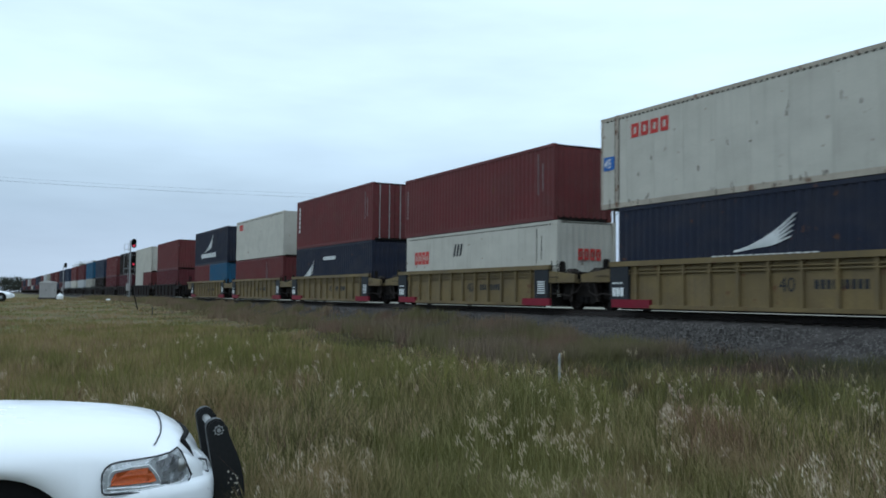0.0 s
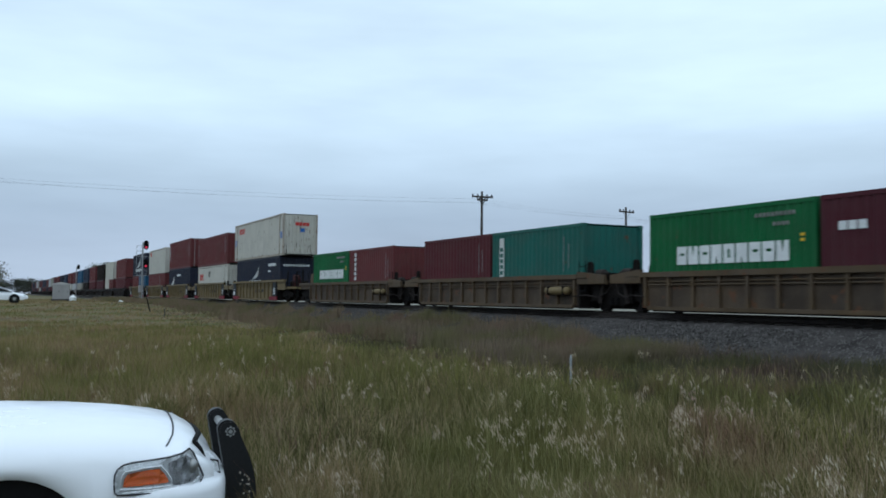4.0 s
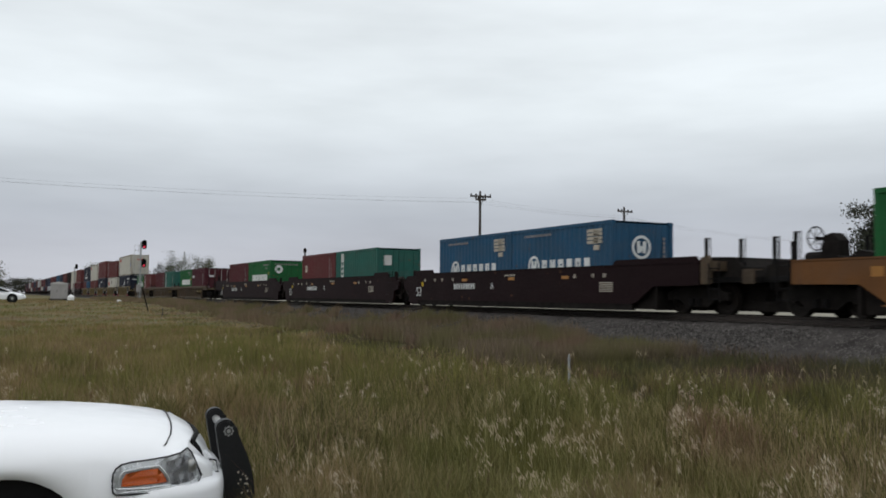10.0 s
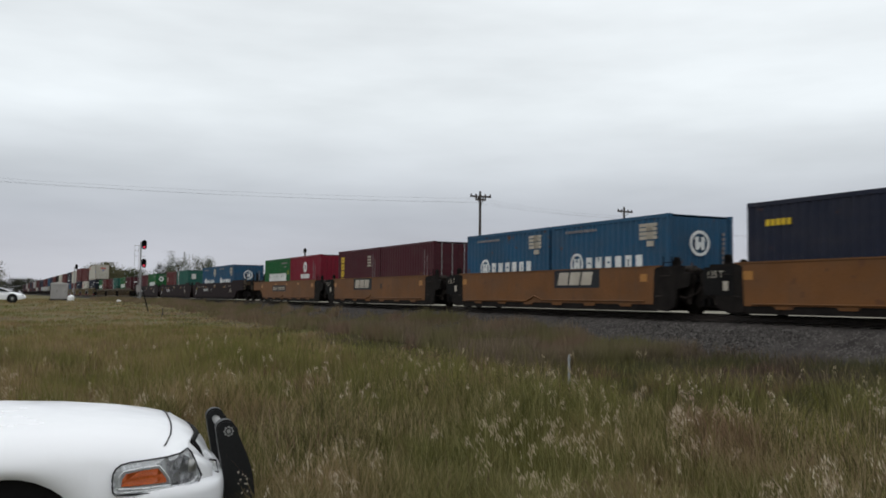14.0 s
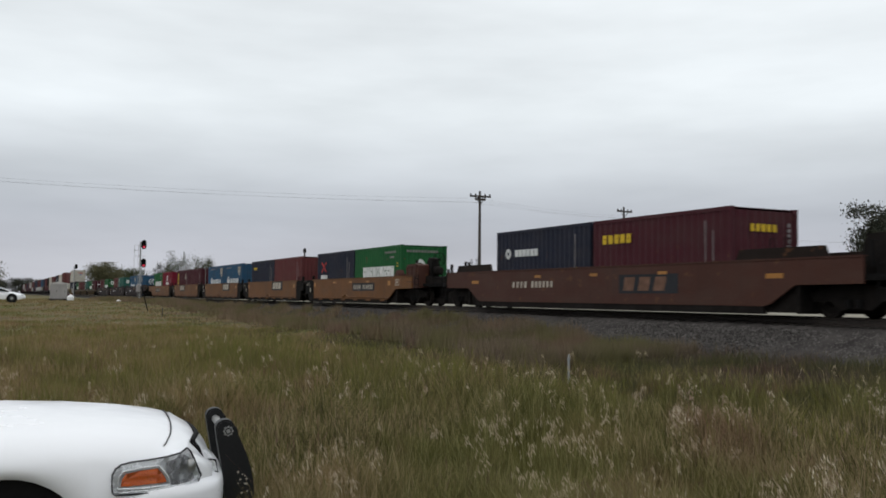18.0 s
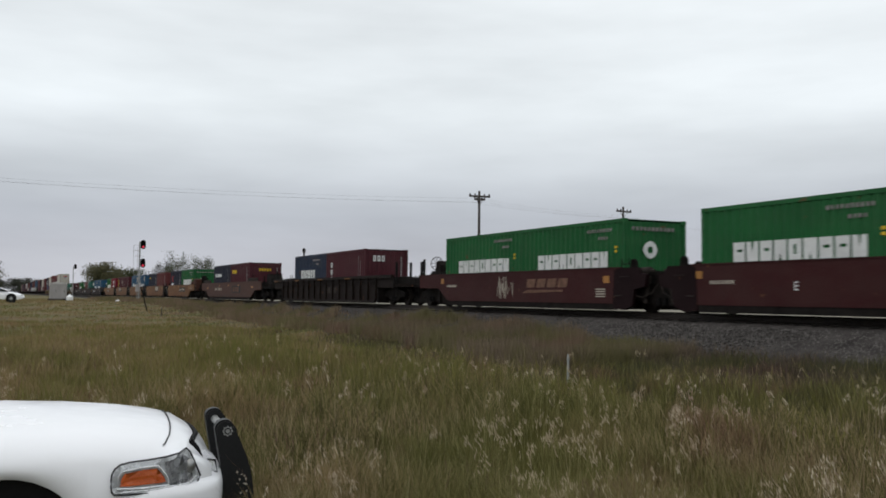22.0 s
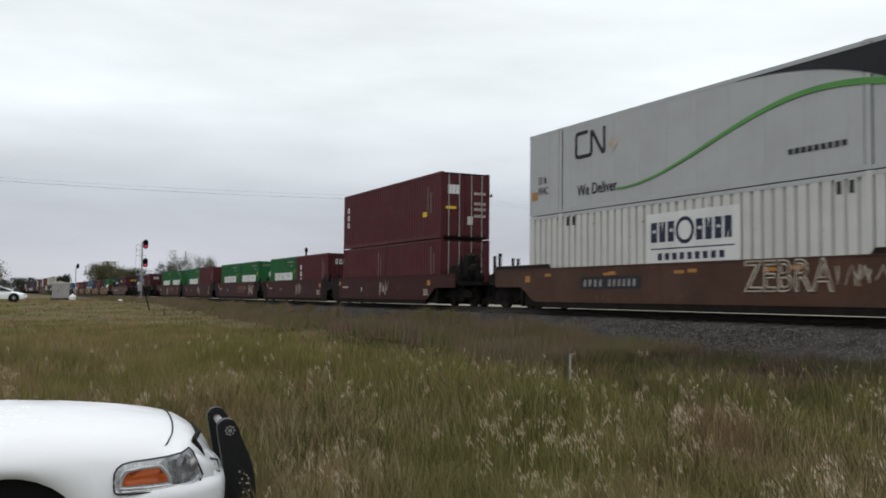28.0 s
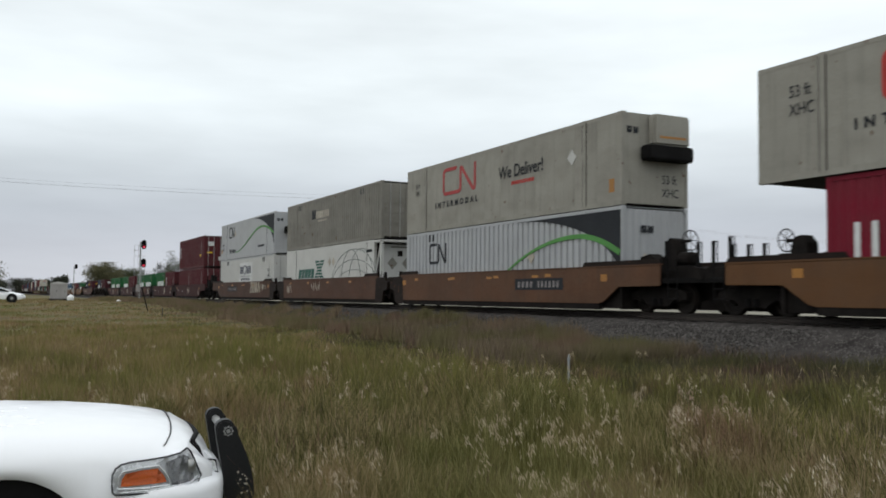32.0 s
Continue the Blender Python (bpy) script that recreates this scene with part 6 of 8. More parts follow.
def hut():
    g = thing("relay_hut", "small pale grey relay hut with a low roof", "hut")
    x, y = -40.05, 95.0
    g.matrix_basis = pose(x, y, 1.2, 0, 0, 20) @ Matrix.Diagonal((0.8, 0.8, 1.0, 1.0))
    bm = bmesh.new()
    box(bm, -1.0, 1.0, -0.9, 0.9, 0, 1.5)
    part("wall", bm, HUT_M, g)
    bm = bmesh.new()
    box(bm, -1.15, 1.15, -1.05, 1.05, -0.5, 0.0)
    part("plinth", bm, BALLAST_M, g)
    for xx in (-0.5, 0.5):
        bm = bmesh.new()
        box(bm, xx - 0.4, xx + 0.4, -0.93, -0.9, 0.1, 1.38)
        d = part("door", bm, HUT_M, g)
        bm = bmesh.new()
        box(bm, xx + 0.25, xx + 0.3, -0.96, -0.93, 0.7, 0.85)
        part("handle", bm, BLACK, d)
    bm = bmesh.new()
    prism(bm, [(-1.1, 1.5), (1.1, 1.5), (0.95, 1.62), (0.0, 1.76), (-0.95, 1.62)], "y", -1.0, 1.0)
    part("roof", bm, material("hut_roof", (0.44, 0.43, 0.41), rough=0.6, vary=0.12, streak=0.3), g)
    t = thing("white_tank", "small white tank beside the relay hut", "tank")
    x, y = -38.4, 94.0
    t.matrix_basis = pose(x, y, 1.05) @ Matrix.Diagonal((0.85, 0.85, 0.72, 1.0))
    bm = bmesh.new()
    disc(bm, (0, 0, -0.4), (0, 0, 1), [(0, 0.36), (0.85, 0.4), (1.02, 0.3), (1.12, 0.14), (1.22, 0.12), (1.24, 0.02)], 14)
    part("shell", bm, material("tank_white", (0.8, 0.8, 0.8), rough=0.4, vary=0.05), t)
    bm = bmesh.new()
    rod(bm, (0, 0, 0.84), (0, 0, 0.95), 0.05, 8)
    part("valve", bm, CHROME, t)
    b = thing("white_rock", "low white-painted rock in the grass", "rock")
    x, y = -33.45, 94.0
    b.matrix_basis = pose(x, y, ground_z(x, y) + 0.1)
    bm = bmesh.new()
    bmesh.ops.create_icosphere(bm, subdivisions=2, radius=0.2)
    for v in bm.verts:
        v.co = Vector((v.co.x * 1.2, v.co.y, v.co.z * 0.6)) * (1 + 0.2 * noise.noise(v.co * 4))
    part("stone", bm, material("tank_white", (0.8, 0.8, 0.8)), b)


hut()


def stakes():
    for name, lab, cat, x, y, h, r, lean, m in (
            ("marker_stake", "thin pale grey marker stake in the grass", "stake", 2.29, 16.4, 0.72, 0.022, 0.0, MAST_M),
            ("leaning_pole", "thin dark leaning pole in the grass", "pole", -20.34, 63.0, 1.75, 0.045, -16.0, BLACK),
            ("short_post", "short dark post by the gravel", "post", -17.2, 56.0, 0.55, 0.035, 0.0, WOODPOLE)):
        g = thing(name, lab, cat)
        g.matrix_basis = pose(x, y, ground_z(x, y) - 0.05, 0, lean, 0)
        bm = bmesh.new()
        disc(bm, (0, 0, 0), (0, 0, h + 0.05), [(0, r), (h * 0.5, r * 0.95), (h, r * 0.9), (h + 0.05, r * 0.5)], 8)
        part("shaft", bm, m, g)
        bm = bmesh.new()
        disc(bm, (0, 0, h - 0.06), (0, 0, h), [(0, r * 1.25), (0.05, r * 1.25)], 8)
        part("cap", bm, m, g)


stakes()


# ---------------------------------------------------------------- utility poles and wires
def utility_pole(x, y, h, arms, label, turn):
    g = thing("utility_pole", label, "utility pole", "poles of the power line")
    z = ground_z(x, y)
    g.matrix_basis = pose(x, y, z, 0, 0, turn)
    bm = bmesh.new()
    disc(bm, (0, 0, -0.2), (0, 0, h), [(0, 0.17), (h * 0.5, 0.14), (h + 0.2, 0.1)], 10)
    part("pole", bm, WOODPOLE, g)
    for az, half in arms:
        bm = bmesh.new()
        box(bm, -half, half, -0.19, -0.05, az - 0.075, az + 0.075)
        a = part("crossarm", bm, WOODPOLE, g)
        bm = bmesh.new()
        for k in (-1, 1):
            rod(bm, (k * half * 0.55, -0.1, az - 0.03), (0, -0.1, az - 0.6), 0.02, 5)
        part("brace", bm, GRIME, a)
        for k in (-0.92, -0.45, 0.45, 0.92):
            bm = bmesh.new()
            disc(bm, (half * k, -0.11, az + 0.06), (half * k, -0.11, az + 0.3), [(0, 0.04), (0.05, 0.085), (0.10, 0.05), (0.14, 0.07), (0.19, 0.03)], 8)
            part("insulator", bm, GRIME, a)
    return Vector((x, y, z))


P1, P2 = (3.3, 81.0), (18.7, 93.5)
utility_pole(*P1, 10.5, ((10.0, 1.0), (9.72, 0.5)), "weathered wooden utility pole with a double crossarm", 20)
utility_pole(*P2, 10.45, ((9.95, 1.05),), "weathered wooden utility pole with one crossarm", 35)
utility_pole(-47.0, 63.0, 11.2, ((10.7, 0.95),), "weathered wooden utility pole carrying the near span", 20)
utility_pole(62.0, 130.0, 11.0, ((10.2, 0.95),), "distant wooden utility pole", 35)
g = thing("track_pole", "short dark pole beyond the track", "pole")
g.matrix_basis = pose(-15.2, 100.0, ground_z(-15.2, 100))
bm = bmesh.new()
disc(bm, (0, 0, -0.1), (0, 0, 6.2), [(0, 0.12), (6.0, 0.09), (6.2, 0.06)], 8)
part("pole", bm, WOODPOLE, g)
bm = bmesh.new()
box(bm, -0.15, 0.15, -0.15, 0.15, 5.6, 6.0)
part("lantern", bm, GRIME, g)


WIRE_M = material("weathered_wire", (0.10, 0.10, 0.105), rough=0.7, bump=0)


def wire(a, b, sag, r=0.012):
    bm = bmesh.new()
    n = 20
    pts = [Vector(a).lerp(Vector(b), i / n) - Vector((0, 0, sag * 4 * (i / n) * (1 - i / n))) for i in range(n + 1)]
    tube(bm, pts, r, 5)
    tagged(new("overhead_wire", mesh_from(bm, "wire", WIRE_M)), "thin sagging overhead wire between wooden poles", "wire", "wires of the power line")


for dx, dz in ((-0.85, 0.25), (0.0, 0.6), (0.85, 0.25)):
    wire((-47.0 + dx, 63.0 + dx * 0.3, 10.5 + dz * 0.6), (P1[0] + dx, P1[1] + dx * 0.36, 10.03 + dz), 0.55, 0.0045)
    wire((P1[0] + dx, P1[1] + dx * 0.36, 10.03 + dz), (P2[0] + dx, P2[1] + dx * 0.5, 9.95 + dz * 0.6), 0.25, 0.0045)
    wire((P2[0] + dx, P2[1] + dx * 0.5, 9.95 + dz * 0.6), (62.0 + dx, 130.0, 10.2 + dz * 0.4), 0.9, 0.0045)


# ---------------------------------------------------------------- trees and bushes
BARK = material("bark", (0.06, 0.05, 0.042), rough=0.95, vary=0.3, grain=30, bump=0.6)
LEAF = {}


def leaf_material(name, lo, hi):
    m = bpy.data.materials.new(name)
    m.use_nodes = True
    nt = m.node_tree
    b = nt.nodes["Principled BSDF"]
    gi = nt.nodes.new("ShaderNodeNewGeometry")
    r = nt.nodes.new("ShaderNodeValToRGB")
    r.color_ramp.elements[0].color, r.color_ramp.elements[1].color = (*lo, 1), (*hi, 1)
    nt.links.new(gi.outputs["Random Per Island"], r.inputs[0])
    nt.links.new(r.outputs[0], b.inputs["Base Color"])
    b.inputs["Roughness"].default_value = 0.75
    b.inputs["Specular IOR Level"].default_value = 0.2
    LEAF[name] = m
    return m


leaf_material("green_leaf", (0.035, 0.046, 0.022), (0.085, 0.095, 0.042))
leaf_material("autumn_leaf", (0.06, 0.062, 0.032), (0.13, 0.12, 0.06))
leaf_material("dark_leaf", (0.02, 0.025, 0.018), (0.055, 0.058, 0.038))


def mesh_np(name, verts, polys, mats):
    """Mesh from arrays: verts (n, 3); polys a list of (m, k) index arrays."""
    me = bpy.data.meshes.new(name)
    me.vertices.add(len(verts))
    me.vertices.foreach_set("co", np.ascontiguousarray(verts, dtype=np.float32).ravel())
    loops = np.concatenate([p.ravel() for p in polys]).astype(np.int32)
    counts = np.concatenate([np.full(len(p), p.shape[1]) for p in polys])
    starts = np.concatenate([[0], np.cumsum(counts)[:-1]]).astype(np.int32)
    me.loops.add(len(loops))
    me.loops.foreach_set("vertex_index", loops)
    me.polygons.add(len(counts))
    me.polygons.foreach_set("loop_start", starts)
    for m in mats:
        me.materials.append(m)
    me.update(calc_edges=True)
    return me


def tree(x, y, h, w, seed, leaf, label, name="tree", leaves=2600, size=0.16, base=0.25, sparse=0.0, category="tree", clumps=22, tight=1.0):
    rnd = np.random.RandomState(seed)
    pr = random.Random(seed)
    z0 = ground_z(x, y) - (1.8 if y > 400 else 0.0)
    g = thing(name, label, category)
    g.matrix_basis = pose(x, y, z0)
    bm = bmesh.new()
    limbs = []
    trunks = 1 if name == "tree" else 4
    for t in range(trunks):
        ox, oy = (0, 0) if trunks == 1 else (pr.uniform(-0.3, 0.3) * w, pr.uniform(-0.2, 0.2) * w)
        top = Vector((ox + pr.uniform(-0.1, 0.1) * w, oy, h * 0.72))
        disc(bm, (ox, oy, -0.2), tuple(top), [(0, 0.03 * h / trunks ** 0.5), ((top - Vector((ox, oy, -0.2))).length, 0.008 * h)], 7)
        for k in range(9 if trunks == 1 else 6):
            f = pr.uniform(0.3, 0.95)
            a = Vector((ox, oy, -0.2)).lerp(top, f)
            ang = pr.uniform(0, 6.28)
            r = pr.uniform(0.25, 0.52) * w * (1.15 - 0.5 * f)
            b = a + Vector((math.cos(ang) * r, math.sin(ang) * r, pr.uniform(0.08, 0.3) * h))
            b.z = min(b.z, h * 0.98)
            disc(bm, tuple(a), tuple(b), [(0, 0.008 * h), ((b - a).length, 0.002 * h)], 5)
            limbs.append((a, b))
    part("trunk", bm, BARK, g)
    # clumps of leaves round the limb ends and inside the outline
    cents = [b for _, b in limbs] + [a.lerp(b, 0.6) for a, b in limbs]
    for k in range(clumps):
        th, ph = pr.uniform(0, 6.28), pr.uniform(-0.3 if name == "tree" else -1.1, 1)
        rr = pr.uniform(0.55, 1.0)
        cents.append(Vector((math.cos(th) * w * 0.42 * rr * math.cos(ph), math.sin(th) * w * 0.42 * rr * math.cos(ph), h * (base + (1 - base) * 0.5) + h * (1 - base) * 0.44 * math.sin(ph) * rr)))
    c = np.array([tuple(v) for v in cents])
    pick = rnd.randint(0, len(c), leaves)
    pos = c[pick] + rnd.normal(0, 1, (leaves, 3)) * np.array([w * 0.085, w * 0.085, h * 0.06]) * tight * (1 - 0.3 * sparse)
    pos[:, 2] = np.clip(pos[:, 2], 0.05 * h, h)
    n1 = rnd.normal(0, 1, (leaves, 3))
    n1 /= np.linalg.norm(n1, axis=1)[:, None]
    n2 = np.cross(n1, rnd.normal(0, 1, (leaves, 3)))
    n2 /= np.linalg.norm(n2, axis=1)[:, None]
    sz = rnd.uniform(0.6, 1.4, (leaves, 1)) * size
    v = np.stack([pos - n1 * sz, pos + n2 * sz * 0.6, pos + n1 * sz, pos - n2 * sz * 0.6], 1).reshape(-1, 3)
    me = mesh_np("crown", v, [np.arange(leaves * 4).reshape(-1, 4)], [LEAF[leaf]])
    put("crown", me, g)
    return g


tree(31.6, 60.0, 9.0, 9.2, 3, "dark_leaf", "dark leafy tree beyond the track", leaves=75000, size=0.082, base=0.02, clumps=190, tight=0.55)
tree(38.0, 66.0, 9.6, 8.0, 4, "green_leaf", "tall green tree beyond the track", leaves=26000, size=0.09, base=0.1, clumps=90, tight=0.6)
tree(46.0, 70.0, 7.5, 6.5, 14, "dark_leaf", "dark leafy tree beyond the track", leaves=3000, size=0.2)
tree(-92.5, 245.0, 9.2, 11.0, 5, "autumn_leaf", "broad olive bush beyond the track", "bush", 11000, 0.17, 0.05, category="bush")
tree(-86.0, 250.0, 8.4, 9.0, 6, "green_leaf", "green bush beyond the track", "bush", 8000, 0.17, 0.05, category="bush")
tree(-41.5, 143.0, 7.6, 4.6, 7, "green_leaf", "thin upright tree beyond the track", leaves=5200, size=0.065, base=0.05, sparse=0.2)
tree(-37.6, 143.0, 7.8, 4.4, 8, "green_leaf", "thin upright tree beyond the track", leaves=5200, size=0.065, base=0.05, sparse=0.2)
tree(-44.6, 145.0, 6.6, 4.0, 9, "dark_leaf", "small dark tree beyond the track", leaves=2600, size=0.10, base=0.15)
tree(-55.6, 108.0, 5.2, 6.0, 10, "autumn_leaf", "rounded olive bush by the road", "bush", 8000, 0.09, 0.05, category="bush")
for i in range(6):
    tree(-268 - 13 * i, 620 + 8 * (i % 3), 12.0 + 1.0 * (i % 3), 20.0, 30 + i, "dark_leaf", "low dark shelterbelt bush far off", "bush", 2600, 0.45, 0.05, category="bush")
tree(-181.0, 430, 11.5, 9.0, 41, "dark_leaf", "dark round tree far along the line", leaves=1300, size=0.5, base=0.1)
tree(-189.0, 436, 9.0, 8.0, 42, "dark_leaf", "dark round tree far along the line", leaves=1100, size=0.5, base=0.1)
for i in range(9):
    tree(-60 + 42 * i, 520 + 20 * (i % 3), 6.5, 26.0, 50 + i, "dark_leaf", "far dark line of trees beyond the fields", "bush", 900, 0.8, 0.05, category="bush")


# ---------------------------------------------------------------- cars
CARWHITE = material("car_white_paint", (0.86, 0.865, 0.89), rough=0.2, vary=0.015, grain=2, bump=0.0, spec=0.6, fleck=0.02)
TYRE = material("tyre_rubber", (0.016, 0.016, 0.017), rough=0.85, vary=0.2, bump=0.2)
DARKGLASS = material("car_glass", (0.012, 0.014, 0.016), rough=0.12, vary=0.05, bump=0, spec=0.3)
SEAM_M = material("panel_gap", (0.03, 0.03, 0.033), rough=0.8, bump=0)
AMBER = material("amber_lens", (0.75, 0.16, 0.03), rough=0.18, vary=0.1, grain=80, bump=0.25, spec=0.6)
REFLECT = material("lamp_reflector", (0.78, 0.79, 0.80), rough=0.25, metal=0.3, vary=0.15, grain=18, bump=0.2, fleck=0.5)
LAMP_GREY = material("lamp_bowl", (0.40, 0.40, 0.41), rough=0.28, metal=0.4, vary=0.3, grain=30, blotch=9, bump=0.2)
CLEAR = glass("clear_lens", (0.95, 0.96, 0.97))
PUSH_M = material("push_bar_black", (0.006, 0.006, 0.0065), rough=0.5, vary=0.2, grain=40, bump=0.1, spec=0.3)


def lerp_table(tab, x):
    return float(np.interp(x, [t[0] for t in tab], [t[1] for t in tab]))


def loft(bm, rows):
    """Skin over rows of points; each row has as many points."""
    vs = [[bm.verts.new(p) for p in r] for r in rows]
    for a, b in zip(vs, vs[1:]):
        for i in range(len(a) - 1):
            bm.faces.new((a[i], a[i + 1], b[i + 1], b[i]))
    return vs


def wheel_part(parent, x, y, r=0.335, w=0.22):
    k = -1 if y < 0 else 1
    bm = bmesh.new()
    disc(bm, (x, y - k * w / 2, r), (x, y + k * w / 2, r), [(0, r * 0.7), (0.02, r * 0.94), (0.05, r), (w - 0.05, r), (w - 0.02, r * 0.94), (w, r * 0.68)], 28)
    t = part("wheel", bm, TYRE, parent, smooth=True)
    bm = bmesh.new()
    disc(bm, (x, y + k * (w / 2 - 0.04), r), (x, y + k * (w / 2 + 0.012), r), [(0, r * 0.66), (0.04, r * 0.66), (0.03, r * 0.5), (0.05, r * 0.25), (0.052, 0.02)], 24)
    part("rim", bm, CHROME, t, "steel wheel cover", smooth=True)


def sedan(name, label, place, detailed):
    """Four-door saloon; x forward from the front axle, y to its left."""
    g = thing(name, label, "car")
    g.matrix_basis = place
    L0, L1 = (-4.33, 1.0) if detailed else (-3.6, 0.96)
    axle = -2.91 if detailed else -2.7
    front = -0.12
    deck = [(-4.33, 0.80), (-4.2, 0.98), (-3.6, 1.06), (-3.2, 1.06), (-2.0, 1.02), (-0.7, 1.047), (-0.24, 1.039), (0.09, 1.025), (0.44, 0.996), (0.65, 0.968), (0.8, 0.936), (0.92, 0.868), (1.0, 0.80)]
    wide = [(-4.33, 0.78), (-4.1, 0.90), (-3.4, 0.95), (-2.0, 0.975), (0.0, 0.97), (0.3, 0.962), (0.5, 0.945), (0.7, 0.905), (0.85, 0.85), (0.95, 0.77), (1.0, 0.70)]
    if not detailed:
        deck = [(-3.6, 0.78), (-3.45, 0.96), (-2.6, 1.02), (-0.6, 0.98), (-0.35, 0.95), (0.2, 0.845), (0.6, 0.765), (0.82, 0.69), (0.96, 0.58)]
        wide = [(t * 0.86, z * 0.9) for t, z in wide]

    def floor_at(x):
        z = 0.24
        for a in (front, axle):
            d = abs(x - a)
            if d < 0.435:
                z = max(z, 0.318 + math.sqrt(0.435 ** 2 - d * d))
        if x > 0.5:
            z = max(z, 0.24 + (x - 0.5) * (0.84 if detailed else 0.3))
        return z
    xs = sorted(set([round(L0 + (L1 - L0) * i / 60, 3) for i in range(61)] + [round(a + 0.435 * math.cos(math.pi * i / 18), 3) for a in (front, axle) for i in range(19)]))
    rows = []
    for x in xs:
        w, top, fl = lerp_table(wide, x), lerp_table(deck, x), floor_at(x)
        sh = max(top - 0.19, fl + 0.04)
        if x > 0.75:
            sh = max(fl + 0.03, top - 0.12)
        half = [(w - 0.03, fl), (w, fl + (sh - fl) * 0.3), (w + 0.004, fl + (sh - fl) * 0.62), (w - 0.004, sh), (w - 0.035, sh + 0.05), (w - 0.10, top - 0.085), (w - 0.22, top - 0.045), (w * 0.55, top - 0.016), (w * 0.28, top - 0.003), (0, top)]
        rows.append([(x, -a, b) for a, b in half] + [(x, a, b) for a, b in half[-2::-1]])
    bm = bmesh.new()
    vs = loft(bm, rows)
    bm.faces.new(vs[0])
    bm.faces.new(vs[-1][::-1])
    body = part("body", bm, CARWHITE, g, "white painted body with bonnet and wings", smooth=True)
    for a in (front, axle):
        for y in (-0.80, 0.80):
            wheel_part(g, a, y if detailed else y * 0.93)
            bm = bmesh.new()
            s = -1 if y < 0 else 1
            disc(bm, (a, y * (1.14 if detailed else 1.06), 0.32), (a, y * 0.55, 0.32), [(0, 0.435), (abs(y) * 0.58, 0.43)], 24)
            bm.faces.ensure_lookup_table()
            part("wheel_well", bm, BLACK, g)
    k = 1.0
    # cabin
    cab = [(-0.75, 1.06, 0.80), (-1.55, 1.44, 0.60), (-2.1, 1.475, 0.58), (-2.75, 1.44, 0.58), (-3.5, 1.05, 0.74)]
    if not detailed:
        cab = [(-0.35, 0.98, 0.76), (-0.9, 1.21, 0.66), (-1.45, 1.40, 0.59), (-1.95, 1.46, 0.56), (-2.6, 1.45, 0.55), (-3.35, 1.06, 0.68)]
    bm = bmesh.new()
    rws = []
    for x, z, w in cab:
        zb = lerp_table(deck, x * k) - 0.03
        rws.append([(x * k, -0.86 * k, zb), (x * k, -w * 1.08 * k, (zb + z * k) / 2), (x * k, -w * k, max(zb + 0.01, z * k - 0.03)), (x * k, 0, max(zb + 0.02, z * k)), (x * k, w * k, max(zb + 0.01, z * k - 0.03)), (x * k, w * 1.08 * k, (zb + z * k) / 2), (x * k, 0.86 * k, zb)])
    loft(bm, rws)
    part("windows", bm, DARKGLASS, g, "dark side windows and windscreen", smooth=True)
    bm = bmesh.new()
    loft(bm, [[(x * k, -w * k - 0.02, z * k - 0.02), (x * k, 0, z * k + 0.012), (x * k, w * k + 0.02, z * k - 0.02)] for x, z, w in cab[-4:-1]])
    bmesh.ops.solidify(bm, geom=bm.faces[:], thickness=0.02)
    part("roof", bm, CARWHITE, g, smooth=True)
    for xa in (-1.95,):
        for s in (-1, 1):
            bm = bmesh.new()
            prism(bm, [(xa * k - 0.05, 1.0 * k), (xa * k + 0.05, 1.0 * k), (xa * k + 0.05, 1.44 * k), (xa * k - 0.05, 1.44 * k)], "y", s * 0.70 * k - 0.02, s * 0.70 * k + 0.02)
            part("pillar", bm, CARWHITE, g)
    if not detailed:
        for s in (-1, 1):
            bm = bmesh.new()
            box(bm, 0.62, 0.80, s * 0.72 - 0.06, s * 0.72 + 0.06, 0.58, 0.68)
            part("headlight", bm, REFLECT, g)
            bm = bmesh.new()
            tube(bm, [(-0.3, s * 0.79, 0.97), (-0.9, s * 0.70, 1.21), (-1.5, s * 0.61, 1.40)], 0.045, 6)
            part("windscreen_pillar", bm, CARWHITE, g)
        return g
    # rows of small visible things at the nose
    for s in (-1, 1):
        def on_side(x, z, out=0.0):
            return (x, s * (lerp_table(wide, x) + 0.006 + out), z)
        up = [(0.425, 0.72), (0.428, 0.755), (0.443, 0.785), (0.47, 0.806), (0.52, 0.817), (0.61, 0.822), (0.72, 0.831), (0.795, 0.845), (0.834, 0.870), (0.858, 0.845)]
        dn = [(0.426, 0.69), (0.430, 0.655), (0.445, 0.640), (0.50, 0.637), (0.613, 0.636), (0.739, 0.638), (0.836, 0.641), (0.887, 0.648), (0.911, 0.668), (0.924, 0.696)]
        bm = bmesh.new()
        loft(bm, [[on_side(a[0] + (b[0] - a[0]) * t, a[1] + (b[1] - a[1]) * t, 0.002) for t in (0, 0.25, 0.5, 0.75, 1)] for a, b in zip(dn, up)])
        bmesh.ops.solidify(bm, geom=bm.faces[:], thickness=0.012)
        head = part("headlight", bm, REFLECT, g, "wraparound headlight with amber corner", smooth=True)
        bm = bmesh.new()
        edge = dn + up[::-1]
        pts = [on_side(x, z, 0.013) for x, z in edge]
        tube(bm, pts, 0.0055, 6, True)
        part("seal", bm, SEAM_M, head, "dark rubber surround")
        bm = bmesh.new()
        ua = [(0.478, 0.725), (0.497, 0.755), (0.579, 0.767), (0.672, 0.770), (0.695, 0.742), (0.715, 0.712)]
        da = [(0.472, 0.684), (0.50, 0.683), (0.581, 0.684), (0.66, 0.685), (0.705, 0.686), (0.721, 0.690)]
